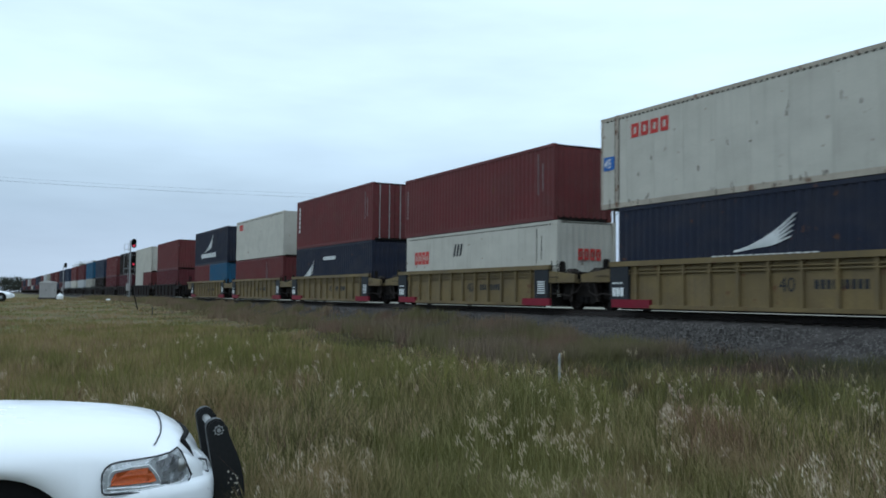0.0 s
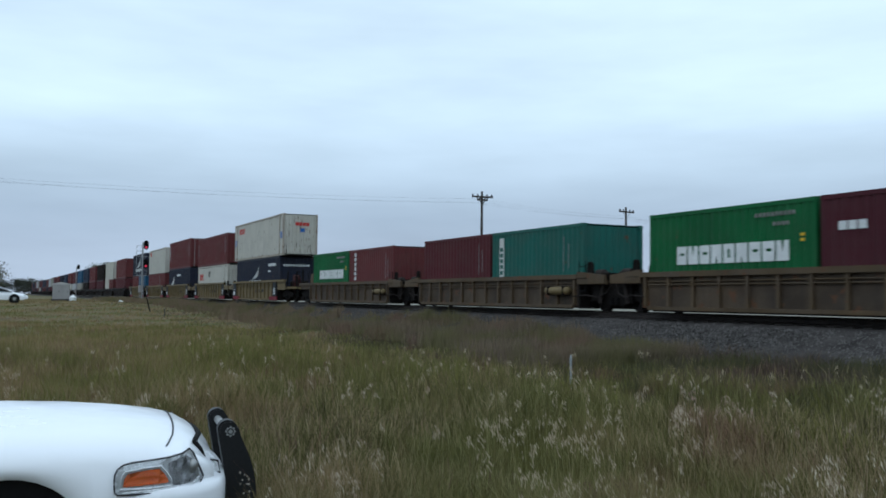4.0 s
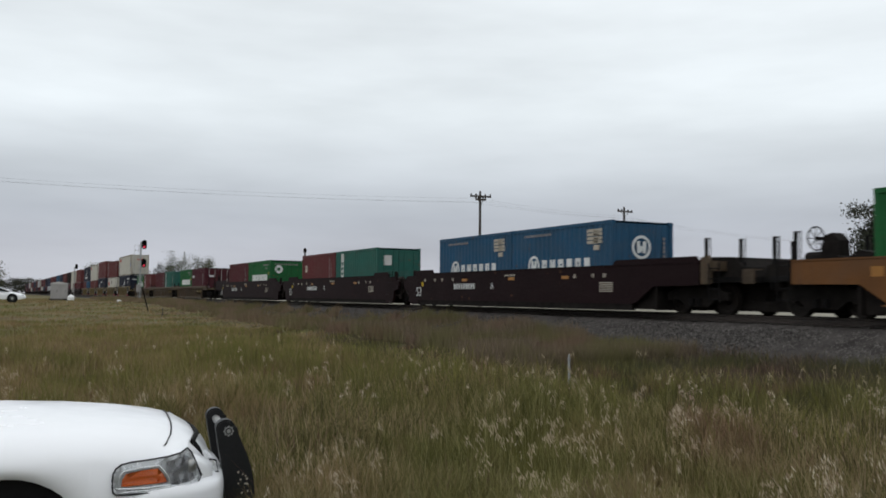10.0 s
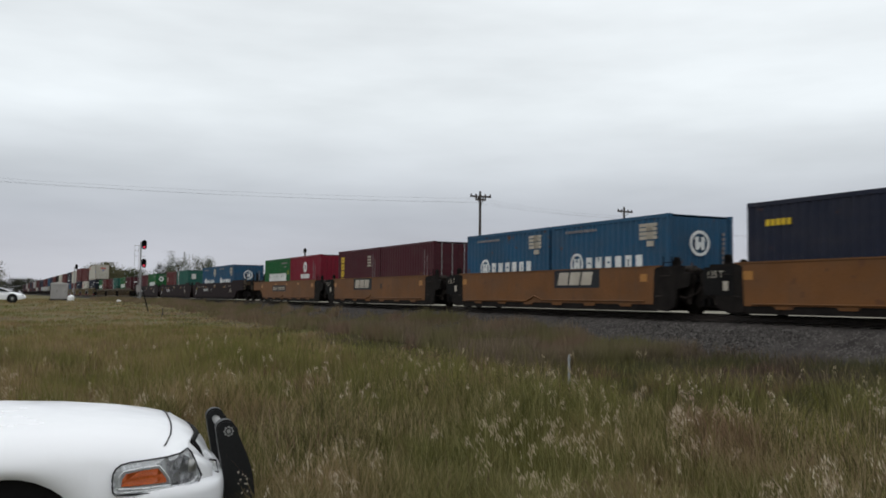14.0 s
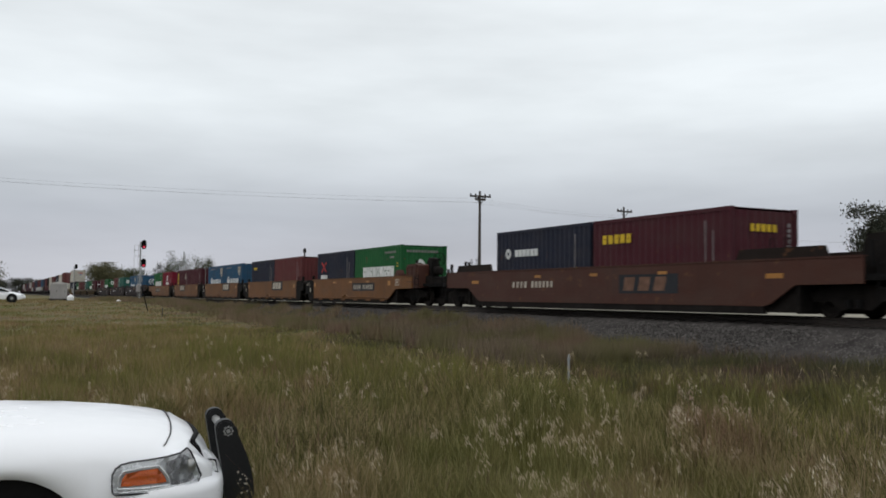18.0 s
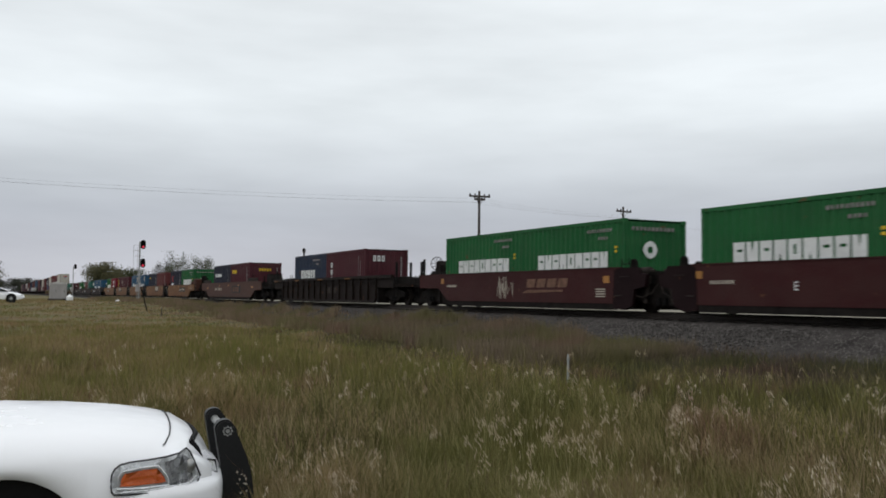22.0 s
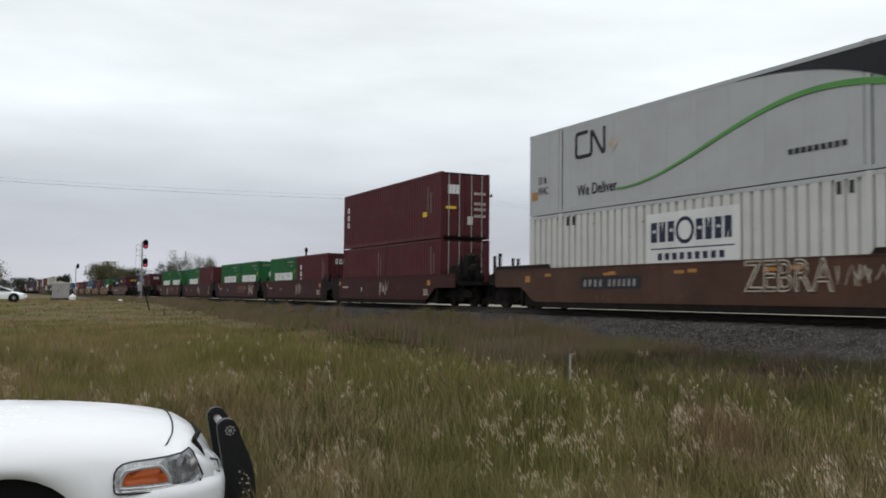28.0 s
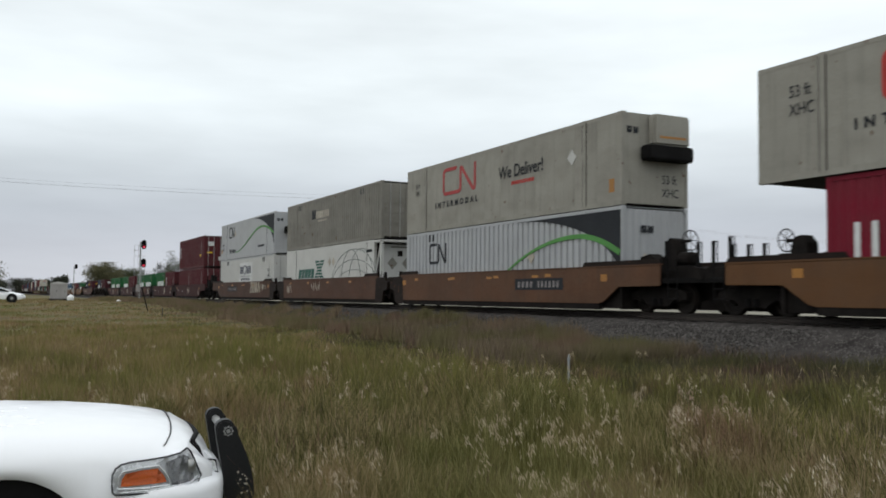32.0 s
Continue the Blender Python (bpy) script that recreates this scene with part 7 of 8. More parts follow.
        loft(bm, [[on_side(a[0] + (b[0] - a[0]) * t, a[1] + (b[1] - a[1]) * t, 0.012) for t in (0, 0.5, 1)] for a, b in zip(da, ua)])
        bmesh.ops.solidify(bm, geom=bm.faces[:], thickness=0.006)
        part("indicator", bm, AMBER, head, "amber side indicator", smooth=True)
        bm = bmesh.new()
        tube(bm, [on_side(x, z, 0.012) for x, z in [(0.456, 0.672)] + [(x - 0.016, z + 0.012) for x, z in ua[:2]] + [(x + 0.004, z + 0.014) for x, z in ua[2:4]] + [(x + 0.016, z) for x, z in ua[4:]] + [(0.745, 0.668), (0.60, 0.664)]], 0.006, 6, True)
        part("indicator_rim", bm, REFLECT, head, "bright moulded rim")
        bm = bmesh.new()
        tube(bm, [on_side(x, z, 0.012) for x, z in ((0.47, 0.650), (0.62, 0.650), (0.76, 0.655), (0.86, 0.668), (0.90, 0.70), (0.868, 0.80), (0.845, 0.845))], 0.0055, 6)
        part("lamp_rib", bm, REFLECT, head, "bright lower rib")
        bm = bmesh.new()
        disc(bm, on_side(0.84, 0.765, -0.03), on_side(0.90, 0.765, 0.012), [(0, 0.055), (0.03, 0.05), (0.05, 0.02)], 14)
        part("bulb", bm, CHROME, head, smooth=True)
        # darker grey patch laid over the reflector's front half for contrast
        bm = bmesh.new()
        loft(bm, [[on_side(a[0] + (b[0] - a[0]) * t, a[1] + (b[1] - a[1]) * t, 0.0105) for t in (0, 0.5, 1)] for a, b in zip([(0.745, 0.665), (0.80, 0.664), (0.85, 0.672), (0.882, 0.69)], [(0.715, 0.80), (0.77, 0.815), (0.815, 0.835), (0.845, 0.815)])])
        bmesh.ops.solidify(bm, geom=bm.faces[:], thickness=0.003)
        part("lamp_bowl", bm, LAMP_GREY, head, "darker grey patch over the front half of the reflector", smooth=True)
        bm = bmesh.new()
        loft(bm, [[on_side(a[0] + (b[0] - a[0]) * t, a[1] + (b[1] - a[1]) * t, 0.016) for t in (0, 0.33, 0.66, 1)] for a, b in zip(dn, up)])
        lens = part("lens", bm, CLEAR, head, "clear plastic lens", smooth=True)
        lens.visible_shadow = False
        # bonnet shut line
        bm = bmesh.new()
        pts = []
        for x, f in ((0.708, 0.88), (0.722, 0.84), (0.738, 0.77), (0.755, 0.68), (0.768, 0.5), (0.776, 0.3), (0.778, 0.0)):
            w, top = lerp_table(wide, x), lerp_table(deck, x)
            yy = w * f
            z = float(np.interp(yy, [0, w * 0.28, w * 0.55, w - 0.22, w - 0.10, w - 0.035, w], [top, top - 0.003, top - 0.016, top - 0.045, top - 0.085, top - 0.14, top - 0.19]))
            pts.append((x, s * yy, z + 0.002))
        tube(bm, pts, 0.005, 6)
        part("bonnet_gap", bm, SEAM_M, body)
    # bumper
    bw = [(0.40, 0.955), (0.6, 0.955), (0.8, 0.925), (0.95, 0.85), (1.04, 0.72), (1.09, 0.5), (1.11, 0.25), (1.115, 0.0)]
    rows = []
    outline = [(x, -y) for x, y in bw] + [(x, y) for x, y in bw[-2::-1]]
    for x, y in outline:
        n = Vector((max(0, x - 0.35), y * 0.55)).normalized()
        rows.append([(x - n.x * dx, y - n.y * dx, z) for dx, z in ((0.16, 0.675), (0.05, 0.668), (0.01, 0.645), (0.0, 0.60), (0.0, 0.50), (0.02, 0.40), (0.05, 0.30), (0.09, 0.24))])
    bm = bmesh.new()
    loft(bm, rows)
    part("bumper", bm, CARWHITE, g, "white moulded front bumper", smooth=True)
    bm = bmesh.new()
    box(bm, 0.90, 0.968, -0.44, 0.44, 0.66, 0.80)
    gr = part("grille", bm, BLACK, g, "black grille")
    for i in range(5):
        bm = bmesh.new()
        box(bm, 0.955, 0.975, -0.43, 0.43, 0.675 + i * 0.026, 0.684 + i * 0.026)
        part("slat", bm, PUSH_M, gr)
    bm = bmesh.new()
    tube(bm, [(0.975, -0.56, 0.68), (0.95, -0.595, 0.74), (0.918, -0.60, 0.82), (0.888, -0.585, 0.860), (0.90, -0.5, 0.866), (0.94, -0.25, 0.862), (0.945, 0, 0.852), (0.94, 0.25, 0.842), (0.915, 0.5, 0.836), (0.90, 0.59, 0.828), (0.925, 0.61, 0.82), (0.955, 0.60, 0.74), (0.975, 0.56, 0.68), (1.0, 0.3, 0.66), (1.005, 0, 0.66), (1.0, -0.3, 0.66)], 0.017, 8, True)
    part("grille_frame", bm, BLACK, gr)
    # bright end pieces beside the grille
    for s in (-1, 1):
        bm = bmesh.new()
        prism(bm, [(0.955, 0.675), (1.045, 0.668), (1.03, 0.728), (0.96, 0.742)], "y", s * 0.50 - 0.05, s * 0.50 + 0.05)
        bmesh.ops.bevel(bm, geom=bm.edges[:], offset=0.008, segments=2, affect="EDGES")
        e = part("grille_end", bm, REFLECT, gr, "bright plated grille end")
        bm = bmesh.new()
        tube(bm, [(x, s * 0.553, z) for x, z in ((0.95, 0.67), (1.05, 0.662), (1.034, 0.735), (0.955, 0.748))], 0.006, 6, True)
        part("grille_end_edge", bm, BLACK, g)
        bm = bmesh.new()
        prism(bm, [(0.945, 0.755), (1.02, 0.745), (0.985, 0.785), (0.93, 0.80)], "y", s * 0.46 - 0.05, s * 0.46 + 0.05)
        part("nose_panel", bm, CARWHITE, g)
    # push bar
    for s in (-1, 1):
        y = s * 0.32
        cap = [(1.112 - 0.062 * math.cos(math.pi * k / 10), 0.90 + 0.058 * math.sin(math.pi * k / 10)) for k in range(11)]
        prof = cap + [(1.195, 0.86), (1.222, 0.80), (1.252, 0.73), (1.278, 0.65), (1.297, 0.56), (1.306, 0.46), (1.305, 0.36), (1.28, 0.32), (1.14, 0.32), (1.125, 0.42), (1.105, 0.56), (1.085, 0.70), (1.063, 0.82)]
        bm = bmesh.new()
        prism(bm, prof, "y", y - 0.055, y + 0.055)
        rim = [e for e in bm.edges if abs(e.verts[0].co.y - e.verts[1].co.y) < 1e-6]
        bmesh.ops.bevel(bm, geom=rim, offset=0.012, segments=2, affect="EDGES")
        u = part("push_bar_upright", bm, PUSH_M, g, "black rubber-faced push bar upright")
        if s < 0:
            bm = bmesh.new()
            star = [(1.13 + r * math.cos(i * math.pi / 8), 0.885 + r * math.sin(i * math.pi / 8)) for i, r in enumerate((0.036, 0.026) * 8)]
            prism(bm, star, "y", y - 0.058, y - 0.05)
            bd = part("badge", bm, CHROME, u, "small silver star badge")
            bm = bmesh.new()
            ring(bm, 1.13, 0.885, 0.018, 0.008, y - 0.061, y - 0.055, 14)
            part("badge_ring", bm, PUSH_M, bd)
            rnd = random.Random(6)
            # small pale specks scattered over the lower outer face
            bm = bmesh.new()
            for i in range(16):
                px, pz = rnd.uniform(1.19, 1.27), rnd.uniform(0.36, 0.62)
                q = [(px + rnd.uniform(0.003, 0.012) * math.cos(a), pz + rnd.uniform(0.003, 0.014) * math.sin(a)) for a in (0.2, 1.7, 3.1, 4.6)]
                prism(bm, q, "y", y - 0.057, y - 0.05)
            part("scuffs", bm, CREAM_M, u, "small pale specks low on the upright")["kind"] = "stuff"
        bm = bmesh.new()
        box(bm, 0.9, 1.12, y - 0.02, y + 0.02, 0.4, 0.5)
        part("bracket", bm, PUSH_M, u)
    for z in (0.885, 0.48):
        bm = bmesh.new()
        rod(bm, (1.115 + (0.12 if z < 0.6 else 0), -0.3, z), (1.115 + (0.12 if z < 0.6 else 0), 0.3, z), 0.026, 10)
        part("push_bar_crossbar", bm, CHROME if z > 0.6 else PUSH_M, g)
    return g


sedan("patrol_car", "white saloon car with a black push bar on its nose", pose(-2.565, 5.90, -0.015, 0, 0, 20), True)
sedan("parked_car", "small white saloon car waiting on the far road", pose(-37.72, 80.0, ground_z(-37.72, 80.0) + 0.08, 0, 0, 26), False)


# ---------------------------------------------------------------- grass
def grass_material(name, cols, green, tan, russet, rough=0.8):
    """Blades in mixed colours that drift between green, tan and russet stretches of the meadow."""
    cols = [tuple(1.1 * v for v in c) for c in cols]
    green, tan, russet = (tuple(1.1 * v for v in c) for c in (green, tan, russet))
    m = bpy.data.materials.new(name)
    m.use_nodes = True
    nt = m.node_tree
    b = nt.nodes["Principled BSDF"]
    gi = nt.nodes.new("ShaderNodeNewGeometry")
    r = nt.nodes.new("ShaderNodeValToRGB")
    while len(r.color_ramp.elements) < len(cols):
        r.color_ramp.elements.new(0.5)
    for i, (e, c) in enumerate(zip(r.color_ramp.elements, cols)):
        e.position, e.color = i / (len(cols) - 1), (*c, 1)
    nt.links.new(gi.outputs["Random Per Island"], r.inputs[0])
    co = nt.nodes.new("ShaderNodeTexCoord")
    out = r.outputs[0]
    sep = nt.nodes.new("ShaderNodeSeparateXYZ")
    nt.links.new(co.outputs["Object"], sep.inputs[0])
    side = nt.nodes.new("ShaderNodeMapRange")
    for i, v in enumerate((-10.0, 0.5, 0.20, -0.09)):
        side.inputs[i + 1].default_value = v
    nt.links.new(sep.outputs["X"], side.inputs[0])
    for scale, shift, lo, hi, most, col in ((0.42, 11.7, 0.47, 0.62, 0.75, tan), (0.36, 3.1, 0.45, 0.57, 0.8, green), (0.55, 23.3, 0.55, 0.67, 0.55, russet)):
        mp = nt.nodes.new("ShaderNodeMapping")
        mp.inputs["Location"].default_value = (shift, shift * 0.7, 0)
        mp.inputs["Scale"].default_value = (1.0, 0.8, 0.0)
        nt.links.new(co.outputs["Object"], mp.inputs[0])
        n = nt.nodes.new("ShaderNodeTexNoise")
        n.inputs["Scale"].default_value, n.inputs["Detail"].default_value = scale, 3
        nt.links.new(mp.outputs[0], n.inputs["Vector"])
        mr = nt.nodes.new("ShaderNodeMapRange")
        for i, v in enumerate((lo, hi, 0.0, most)):
            mr.inputs[i + 1].default_value = v
        if col is tan:
            add = nt.nodes.new("ShaderNodeMath")
            nt.links.new(n.outputs["Fac"], add.inputs[0])
            nt.links.new(side.outputs[0], add.inputs[1])
            nt.links.new(add.outputs[0], mr.inputs[0])
        else:
            nt.links.new(n.outputs["Fac"], mr.inputs[0])
        x = nt.nodes.new("ShaderNodeMix")
        x.data_type = "RGBA"
        x.inputs[7].default_value = (*col, 1)
        nt.links.new(mr.outputs[0], x.inputs[0])
        nt.links.new(out, x.inputs[6])
        out = x.outputs[2]
    nt.links.new(out, b.inputs["Base Color"])
    b.inputs["Roughness"].default_value = rough
    b.inputs["Specular IOR Level"].default_value = 0.15
    return m


GRASS_M = grass_material("grass_blades", [(0.030, 0.033, 0.011), (0.100, 0.092, 0.032), (0.152, 0.126, 0.050), (0.31, 0.24, 0.128), (0.116, 0.111, 0.037), (0.046, 0.043, 0.016)], (0.106, 0.101, 0.030), (0.255, 0.180, 0.092), (0.165, 0.086, 0.062))
STRAW_M = grass_material("dry_stems", [(0.20, 0.155, 0.08), (0.38, 0.31, 0.18), (0.15, 0.088, 0.058), (0.30, 0.24, 0.135)], (0.165, 0.165, 0.06), (0.25, 0.19, 0.105), (0.17, 0.092, 0.068))
SEED_M = grass_material("seed_heads", [(0.25, 0.20, 0.135), (0.66, 0.58, 0.44), (0.22, 0.15, 0.11), (0.42, 0.34, 0.24)], (0.34, 0.28, 0.18), (0.36, 0.29, 0.195), (0.27, 0.165, 0.13))
WEED_M = grass_material("dead_weeds", [(0.052, 0.036, 0.030), (0.095, 0.070, 0.056), (0.060, 0.052, 0.030), (0.125, 0.092, 0.076)], (0.058, 0.060, 0.024), (0.092, 0.068, 0.046), (0.082, 0.047, 0.042))
YELLOWGREEN_M = grass_material("yellow_green_herb", [(0.078, 0.077, 0.023), (0.160, 0.146, 0.042), (0.120, 0.116, 0.032), (0.20, 0.17, 0.06)], (0.120, 0.117, 0.030), (0.175, 0.150, 0.055), (0.125, 0.105, 0.04))
SLOPE_M = grass_material("slope_weeds", [(0.080, 0.060, 0.046), (0.150, 0.112, 0.080), (0.110, 0.090, 0.048), (0.20, 0.152, 0.114)], (0.110, 0.102, 0.042), (0.170, 0.124, 0.078), (0.150, 0.084, 0.066))
DARKGREEN_M = grass_material("dark_green_grass", [(0.026, 0.030, 0.010), (0.072, 0.074, 0.022), (0.100, 0.096, 0.030), (0.046, 0.050, 0.015)], (0.070, 0.076, 0.019), (0.115, 0.098, 0.040), (0.085, 0.070, 0.030))
RUSSET_M = grass_material("russet_weeds", [(0.10, 0.055, 0.042), (0.17, 0.098, 0.076), (0.075, 0.05, 0.034), (0.23, 0.15, 0.115)], (0.11, 0.085, 0.045), (0.16, 0.11, 0.075), (0.16, 0.08, 0.065))


build_ground()


def field_spots(n, y0, y1, seed, power=1.0, side=0.55, reach=0.0):
    """Places in the meadow between the car and the ballast, thinning with distance."""
    rnd = np.random.RandomState(seed)
    u = rnd.rand(n)
    y = np.exp(np.log(y0) + (np.log(y1) - np.log(y0)) * u ** power)
    x = (rnd.rand(n) * 2 - 1) * (side * y + 0.8)
    a = x * ACROSS.x + y * ACROSS.y
    along = x * ALONG.x + y * ALONG.y
    edge = CENTRE - 3.45 + reach + 1.5 * np.clip((along - 15) / 14, 0, 1) + 0.4 * np.sin(y * 1.3 + x) + rnd.normal(0, 0.35 + 0.8 * reach, n)
    ok = a < edge
    c, s = math.cos(radians(20)), math.sin(radians(20))
    lx, ly = (x + 2.61) * c + (y - 5.89) * s, -(x + 2.61) * s + (y - 5.89) * c
    ok &= ~((lx < 1.3) & (lx > -4.8) & (np.abs(ly) < 1.12))
    ok &= ~((lx < 1.2) & (ly < -0.9))
    return x[ok], y[ok], a[ok]


def outer_spots(n, seed):
    """Places in the wider meadow round about, as far as the ballast."""
    rnd = np.random.RandomState(seed)
    x, y = rnd.uniform(-34, 30, n), rnd.uniform(-16, 44, n)
    a = x * ACROSS.x + y * ACROSS.y
    c, s = math.cos(radians(20)), math.sin(radians(20))
    lx, ly = (x + 2.61) * c + (y - 5.89) * s, -(x + 2.61) * s + (y - 5.89) * c
    ok = (a < CENTRE - 3.3 + rnd.normal(0, 0.35, n)) & ~((y > 3.2) & (np.abs(x) < 0.55 * y + 0.7)) & (np.hypot(x, y) > 2.4)
    ok &= ~((lx < 1.35) & (lx > -5.2) & (np.abs(ly) < 1.2))
    return x[ok], y[ok], a[ok]


def heights(x, y):
    return np.array([ground_z(p, q) for p, q in zip(x, y)])


def patches(x, y, scale, shift):
    """Soft drifts between about -0.5 and 0.5 over the meadow."""
    return np.array([noise.noise(Vector((p * scale + shift, q * scale * 0.75, shift))) for p, q in zip(x, y)])


def blades(name, label, n, y0, y1, seed, hgt, wid, mat, power=1.0, curl=0.3, band=0, outer=False, where=None):
    x, y, a = outer_spots(n, seed) if outer else field_spots(n, y0, y1, seed, power, reach=0.55 if band else 0.0)
    n = len(x)
    rnd = np.random.RandomState(seed + 1)
    big, small = patches(x, y, 0.42, 1.3), patches(x, y, 1.7, 5.2)
    if band:
        on_slope = 0.30 + 0.5 * np.clip((x * ALONG.x + y * ALONG.y - 18) / 10, 0, 1)
        keep = (a > CENTRE - band) & (rnd.rand(n) < np.clip(on_slope + 0.7 * np.clip((CENTRE - 3.4 - a) / 1.5, 0, 1), 0, 1))
    else:
        keep = rnd.rand(n) < np.clip((CENTRE - 4.0 - a) / 4.6, 0.03, 1) * np.clip(0.78 + 1.1 * small, 0.3, 1)
    if where:
        drift = np.max([k * np.exp(-((x - cx) / rx) ** 2 - ((y - cy) / ry) ** 2) for cx, cy, rx, ry, k in where], 0)
        keep &= rnd.rand(n) < drift * np.clip(0.8 + 1.3 * small, 0.1, 1.4)
    x, y, a, big, small = x[keep], y[keep], a[keep], big[keep], small[keep]
    n = len(x)
    z = heights(x, y)
    near_track = np.clip((a - (CENTRE - 9)) / 6.0, 0, 1)
    tuft = np.clip(0.76 + 0.55 * big + 0.45 * small, 0.3, 1.35)
    h = rnd.uniform(*hgt, n) * tuft * (1 - (0.0 if band else 0.55) * near_track) * np.clip(1.35 - np.abs(y) / 45, 0.24, 1)
    w = rnd.uniform(*wid, n) * (2.6 if outer else 1 + y / 9.0)
    ang = rnd.uniform(0, 2 * np.pi, n)
    lean = rnd.uniform(0.05, curl, n) * h
    wind = rnd.normal(-0.02, 0.14, n) * h
    d = np.stack([np.cos(ang), np.sin(ang)], 1)
    face = rnd.uniform(-0.9, 0.9, n)
    t = np.stack([np.cos(face), np.sin(face)], 1) * w[:, None] / 2
    base = np.stack([x, y], 1)
    mid = base + d * (lean * 0.3)[:, None]
    tip = base + d * lean[:, None] + np.stack([wind, np.zeros(n)], 1)
    v = np.zeros((n, 5, 3))
    v[:, 0, :2], v[:, 1, :2], v[:, 0, 2], v[:, 1, 2] = base - t, base + t, z - 0.03, z - 0.03
    v[:, 2, :2], v[:, 3, :2] = mid - t * 0.8, mid + t * 0.8
    v[:, 2, 2] = v[:, 3, 2] = z + h * 0.6
    v[:, 4, :2], v[:, 4, 2] = tip, z + h
    o = (np.arange(n) * 5)[:, None]
    me = mesh_np(name, v.reshape(-1, 3), [o + np.array([[0, 1, 3, 2]]), o + np.array([[2, 3, 4]])], [mat])
    tagged(new(name, me), label, "grass", kind="stuff")


blades("meadow_grass", "uncut olive green meadow grass beside the railway", 400000, 3.4, 130.0, 1, (0.28, 0.62), (0.003, 0.006), GRASS_M, 1.1, 0.45)
blades("dry_grass", "dry straw-coloured grass stems in the meadow", 42000, 3.4, 60.0, 2, (0.4, 0.78), (0.002, 0.004), STRAW_M, 1.1, 0.3)
blades("yellow_green_herbs", "tall yellow-green herbs in drifts in the meadow", 150000, 9.0, 70.0, 21, (0.42, 0.88), (0.003, 0.0065), YELLOWGREEN_M, 1.0, 0.4, where=((-5.4, 22, 2.6, 8, 0.75), (2.3, 25, 3.0, 3.5, 0.4), (0.6, 15, 3.2, 2.6, 0.25), (5.0, 9, 2.2, 2.0, 0.22), (-12, 40, 6, 9, 0.5)))
blades("russet_weeds", "russet brown weeds in small drifts in the meadow", 60000, 4.5, 40.0, 22, (0.34, 0.66), (0.003, 0.006), RUSSET_M, 1.0, 0.5, where=((0.95, 6.9, 0.7, 0.9, 0.9), (-9.2, 22, 3.2, 6, 0.6), (8.5, 13, 3, 1.8, 0.5), (-1.6, 9.5, 0.9, 1.2, 0.35), (4.0, 7.5, 1.2, 0.9, 0.35)))
blades("green_grass", "dense dark olive green grass in the middle of the meadow", 110000, 4.2, 20.0, 23, (0.30, 0.62), (0.003, 0.006), DARKGREEN_M, 1.0, 0.45, where=((-0.7, 7.4, 1.1, 2.4, 0.9), (-2.6, 12, 2.0, 2.6, 0.7), (0.8, 12.5, 3.0, 2.6, 0.6), (3.6, 17, 3.0, 1.6, 0.7), (6.5, 9.5, 2.5, 1.5, 0.4)))
blades("dead_weeds", "low brown dead weeds along the ballast foot", 150000, 10.0, 120.0, 3, (0.15, 0.42), (0.003, 0.006), WEED_M, 1.0, 0.6, 9.5)
blades("outer_grass", "olive meadow grass round about the tripod and the car", 90000, 0, 0, 15, (0.28, 0.6), (0.004, 0.007), GRASS_M, 1.0, 0.5, outer=True)
blades("weed_strip", "dark brown weeds in a strip below the ballast", 130000, 8.5, 34.0, 5, (0.18, 0.48), (0.003, 0.006), WEED_M, 1.0, 0.5, 9.3)


def slope_weeds(n, seed):
    """Rank brown weeds that grow over the ballast slope farther along the line."""
    rnd = np.random.RandomState(seed)
    s = 16 + 125 * rnd.rand(n) ** 1.7
    top = -3.9 + 2.0 * np.clip((s - 18) / 11, 0, 1) + 0.35 * np.sin(s * 0.9) * np.sin(s * 0.37)
    lat = top - 4.2 * rnd.rand(n) ** 1.3 - rnd.exponential(0.12, n)
    at = np.array([tuple(line(p, q)) for p, q in zip(s, lat)])
    x, y = at[:, 0], at[:, 1]
    thin = patches(x, y, 0.5, 3.3) + 0.5 * patches(x, y, 1.6, 6.1)
    keep = rnd.rand(n) < np.clip(0.55 + 1.5 * thin, 0.06, 1)
    x, y, lat = x[keep], y[keep], lat[keep]
    n = len(x)
    z = np.maximum(heights(x, y), RAIL + np.interp(lat, [-4.3, -3.5, -2.05, -1.55], [-1.05, -0.91, -0.46, -0.275]))
    h = rnd.uniform(0.14, 0.40, n) * np.clip(1.1 + thin[keep], 0.5, 1.5)
    w = rnd.uniform(0.003, 0.006, n) * (1 + y / 8.0)
    ang, lean = rnd.uniform(0, 6.283, n), rnd.uniform(0.05, 0.6, n) * h
    face = rnd.uniform(-0.9, 0.9, n)
    tx, ty = np.cos(face) * w / 2, np.sin(face) * w / 2
    v = np.zeros((n, 3, 3))
    v[:, 0] = np.stack([x - tx, y - ty, z - 0.03], 1)
    v[:, 1] = np.stack([x + tx, y + ty, z - 0.03], 1)
    v[:, 2] = np.stack([x + np.cos(ang) * lean, y + np.sin(ang) * lean, z + h], 1)
    me = mesh_np("slope_weeds", v.reshape(-1, 3), [np.arange(n * 3).reshape(-1, 3)], [SLOPE_M])
    tagged(new("slope_weeds", me), "brown and olive weeds grown over the ballast slope", "weeds", kind="stuff")


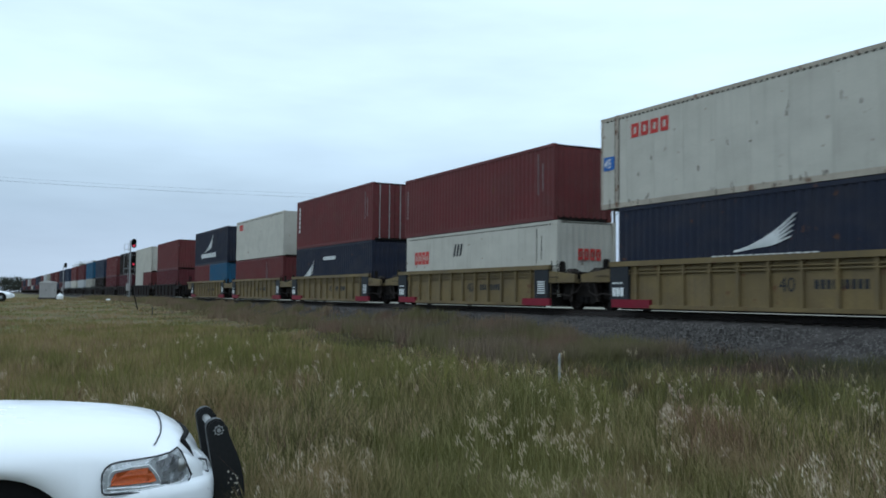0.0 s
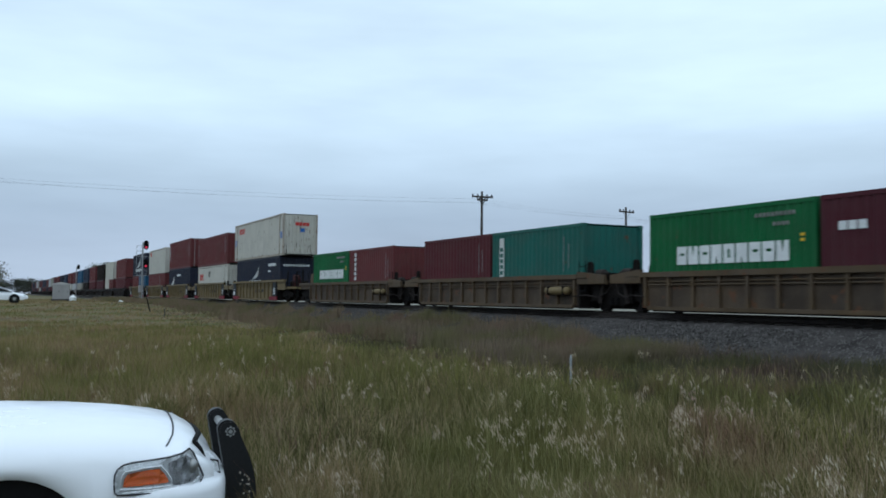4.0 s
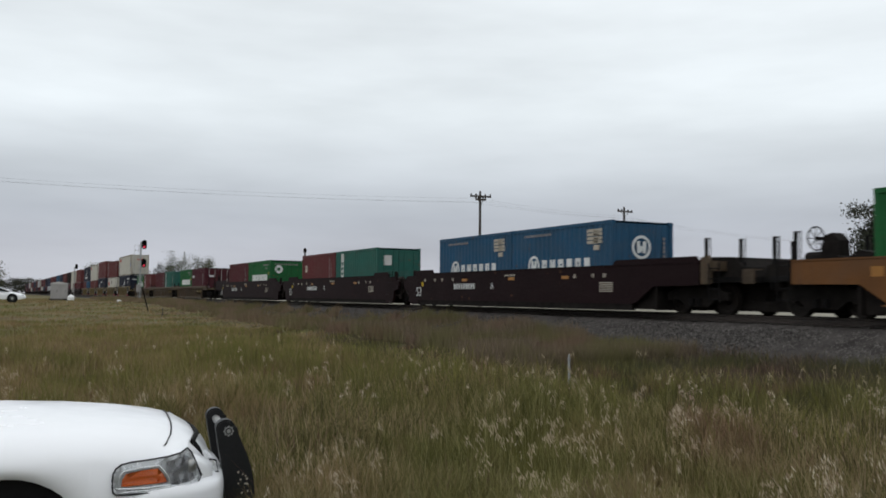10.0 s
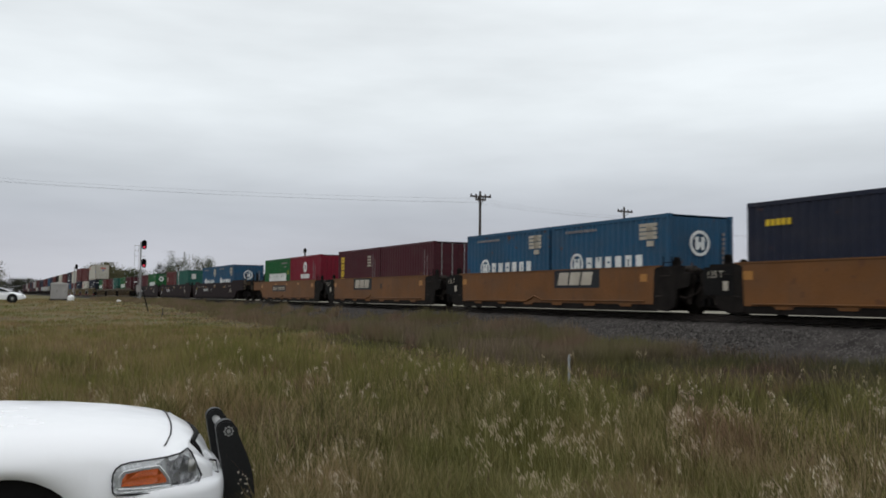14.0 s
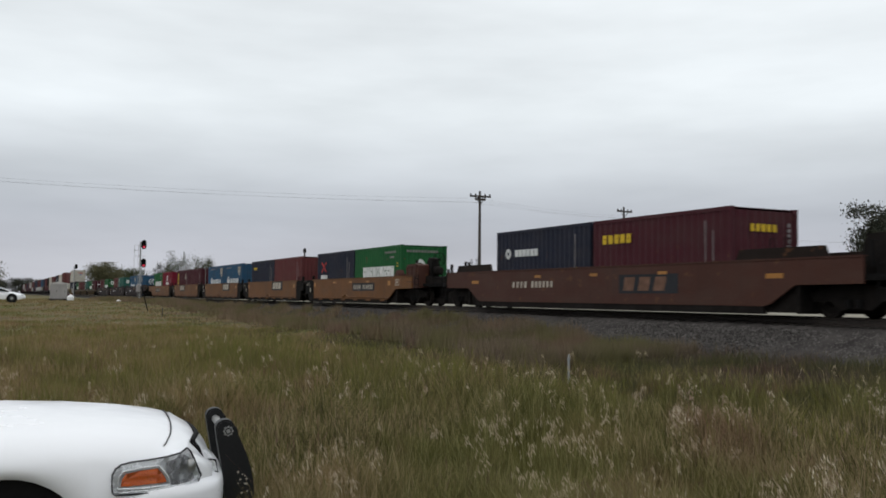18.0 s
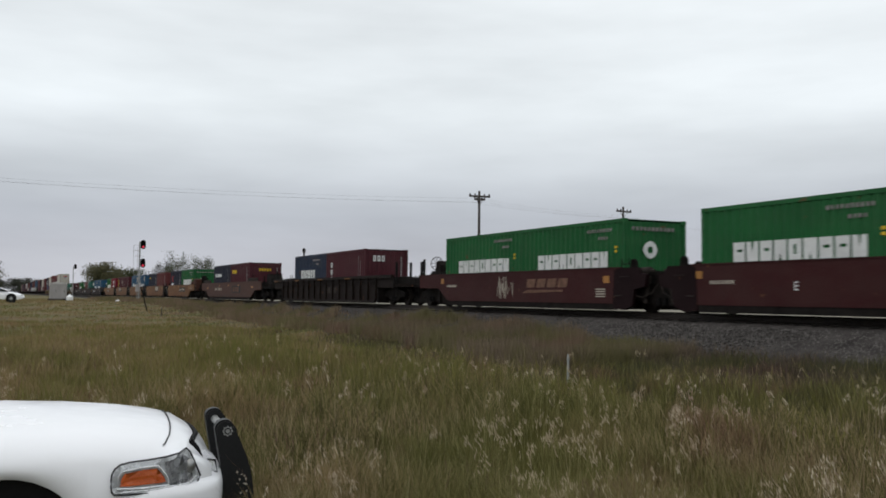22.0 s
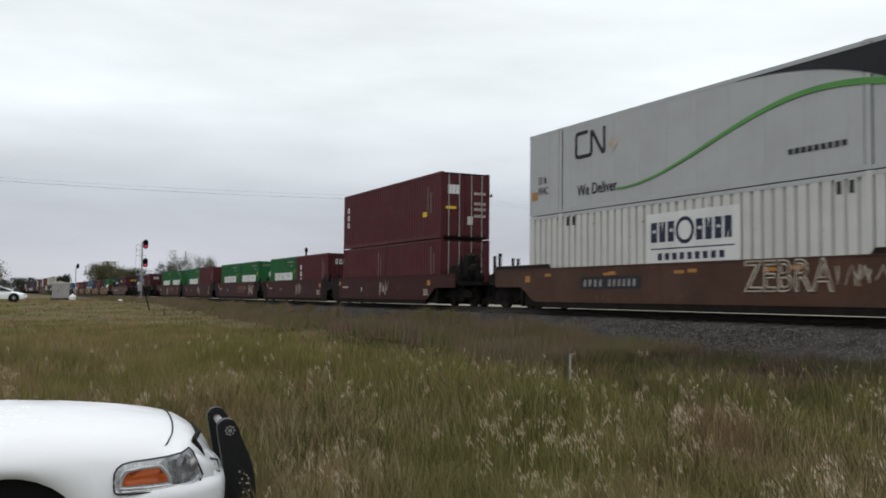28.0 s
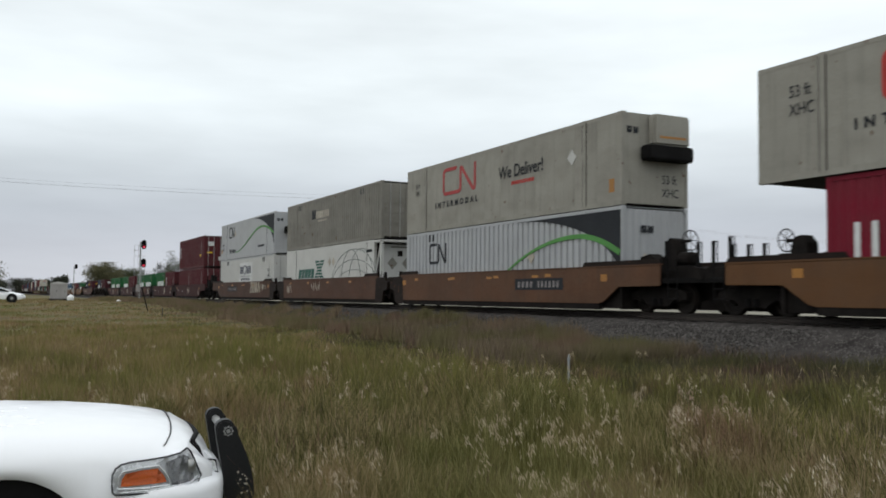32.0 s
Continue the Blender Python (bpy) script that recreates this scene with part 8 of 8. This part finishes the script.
def seed_heads(n, y0, y1, seed):
    """Wild oats: thin stems that nod to one side under a loose plume of pale spikelets, standing in clusters."""
    x, y, a = field_spots(n, y0, y1, seed, 1.0)
    rnd = np.random.RandomState(seed)
    clump = np.array([noise.noise(Vector((p * 0.8, q * 0.55, 4.2))) + 0.6 * noise.noise(Vector((p * 2.1, q * 1.6, 9.1))) for p, q in zip(x, y)])
    drift = 0.55 * np.exp(-((x - 1.4) / 1.9) ** 2 - ((y - 6.6) / 2.6) ** 2) + 0.3 * np.exp(-((x - 1.0) / 3.0) ** 2 - ((y - 12.5) / 1.8) ** 2)
    keep = (rnd.rand(len(x)) < np.clip(0.85 * clump - 0.20 + 0.75 * drift, 0.015, 0.45)) & (a < CENTRE - 6.6)
    x, y = x[keep], y[keep]
    n = len(x)
    z = heights(x, y)
    h = rnd.uniform(0.48, 0.80, n)
    ang = np.where(rnd.rand(n) < 0.62, rnd.uniform(-0.9, 0.9, n), rnd.uniform(2.2, 4.1, n))
    dx, dy = np.cos(ang), np.sin(ang)
    lean = rnd.uniform(0.02, 0.14, n)
    w = 0.0009 * (1 + y / 12)
    v = np.zeros((n, 4, 3))
    v[:, 0] = np.stack([x - w, y, z], 1)
    v[:, 1] = np.stack([x + w, y, z], 1)
    v[:, 2] = np.stack([x + w + lean * dx, y + lean * dy, z + h], 1)
    v[:, 3] = np.stack([x - w + lean * dx, y + lean * dy, z + h], 1)
    me = mesh_np("oat_stems", v.reshape(-1, 3), [np.arange(n * 4).reshape(-1, 4)], [STRAW_M])
    tagged(new("oat_stems", me), "thin straw-coloured stems of wild oats", "grass", kind="stuff")
    vs, quads, off, k = [], [], 0, 13
    plume = rnd.uniform(0.05, 0.12, n)
    droop = rnd.uniform(0.3, 1.0, n)
    for i in range(k):
        f = i / (k - 1)
        px = x + lean * dx + dx * plume * 0.8 * f * rnd.uniform(0.6, 1.2, n) + rnd.normal(0, 0.009, n)
        py = y + lean * dy + dy * plume * f + rnd.normal(0, 0.013, n)
        pz = z + h + plume * (0.9 * f - droop * 1.9 * f * f) + rnd.normal(0, 0.02, n) - rnd.uniform(0, 0.09, n) * f
        ln, wd = rnd.uniform(0.022, 0.05, n) * (1 + y / 40), rnd.uniform(0.0012, 0.0031, n) * (1 + y / 16)
        tx = rnd.uniform(-0.2, 0.8, n) * ln
        q = np.zeros((n, 4, 3))
        q[:, 0] = np.stack([px, py, pz], 1)
        q[:, 1] = np.stack([px + wd + tx * 0.5, py, pz - ln * 0.5], 1)
        q[:, 2] = np.stack([px + tx, py, pz - ln], 1)
        q[:, 3] = np.stack([px - wd + tx * 0.5, py, pz - ln * 0.5], 1)
        vs.append(q.reshape(-1, 3))
        quads.append(off + np.arange(n * 4).reshape(-1, 4))
        off += n * 4
    me = mesh_np("oat_heads", np.concatenate(vs), quads, [SEED_M])
    tagged(new("seed_heads", me), "pale nodding seed plumes of wild oats", "grass", kind="stuff")


slope_weeds(120000, 31)
seed_heads(7800, 3.6, 24.0, 9)


build_ties()


# ---------------------------------------------------------------- what moves
def motions():
    def gone(t):
        return SPEED * t + EASE * t * t
    for ob, s, z in RIDERS:
        walk(ob, [(t, on_track(s + gone(t), z)) for t in range(0, 33, 2)])
    step = 1 / 30
    turns = [(i * step, pose(0, 0, 0, 0, -math.degrees(gone(i * step) / 0.42) % 360, 0).to_quaternion()) for i in range(961)]
    for w in WHEELSETS:
        at = Matrix.Translation(w.location)
        walk(w, [(t, at @ q.to_matrix().to_4x4()) for t, q in turns])


motions()
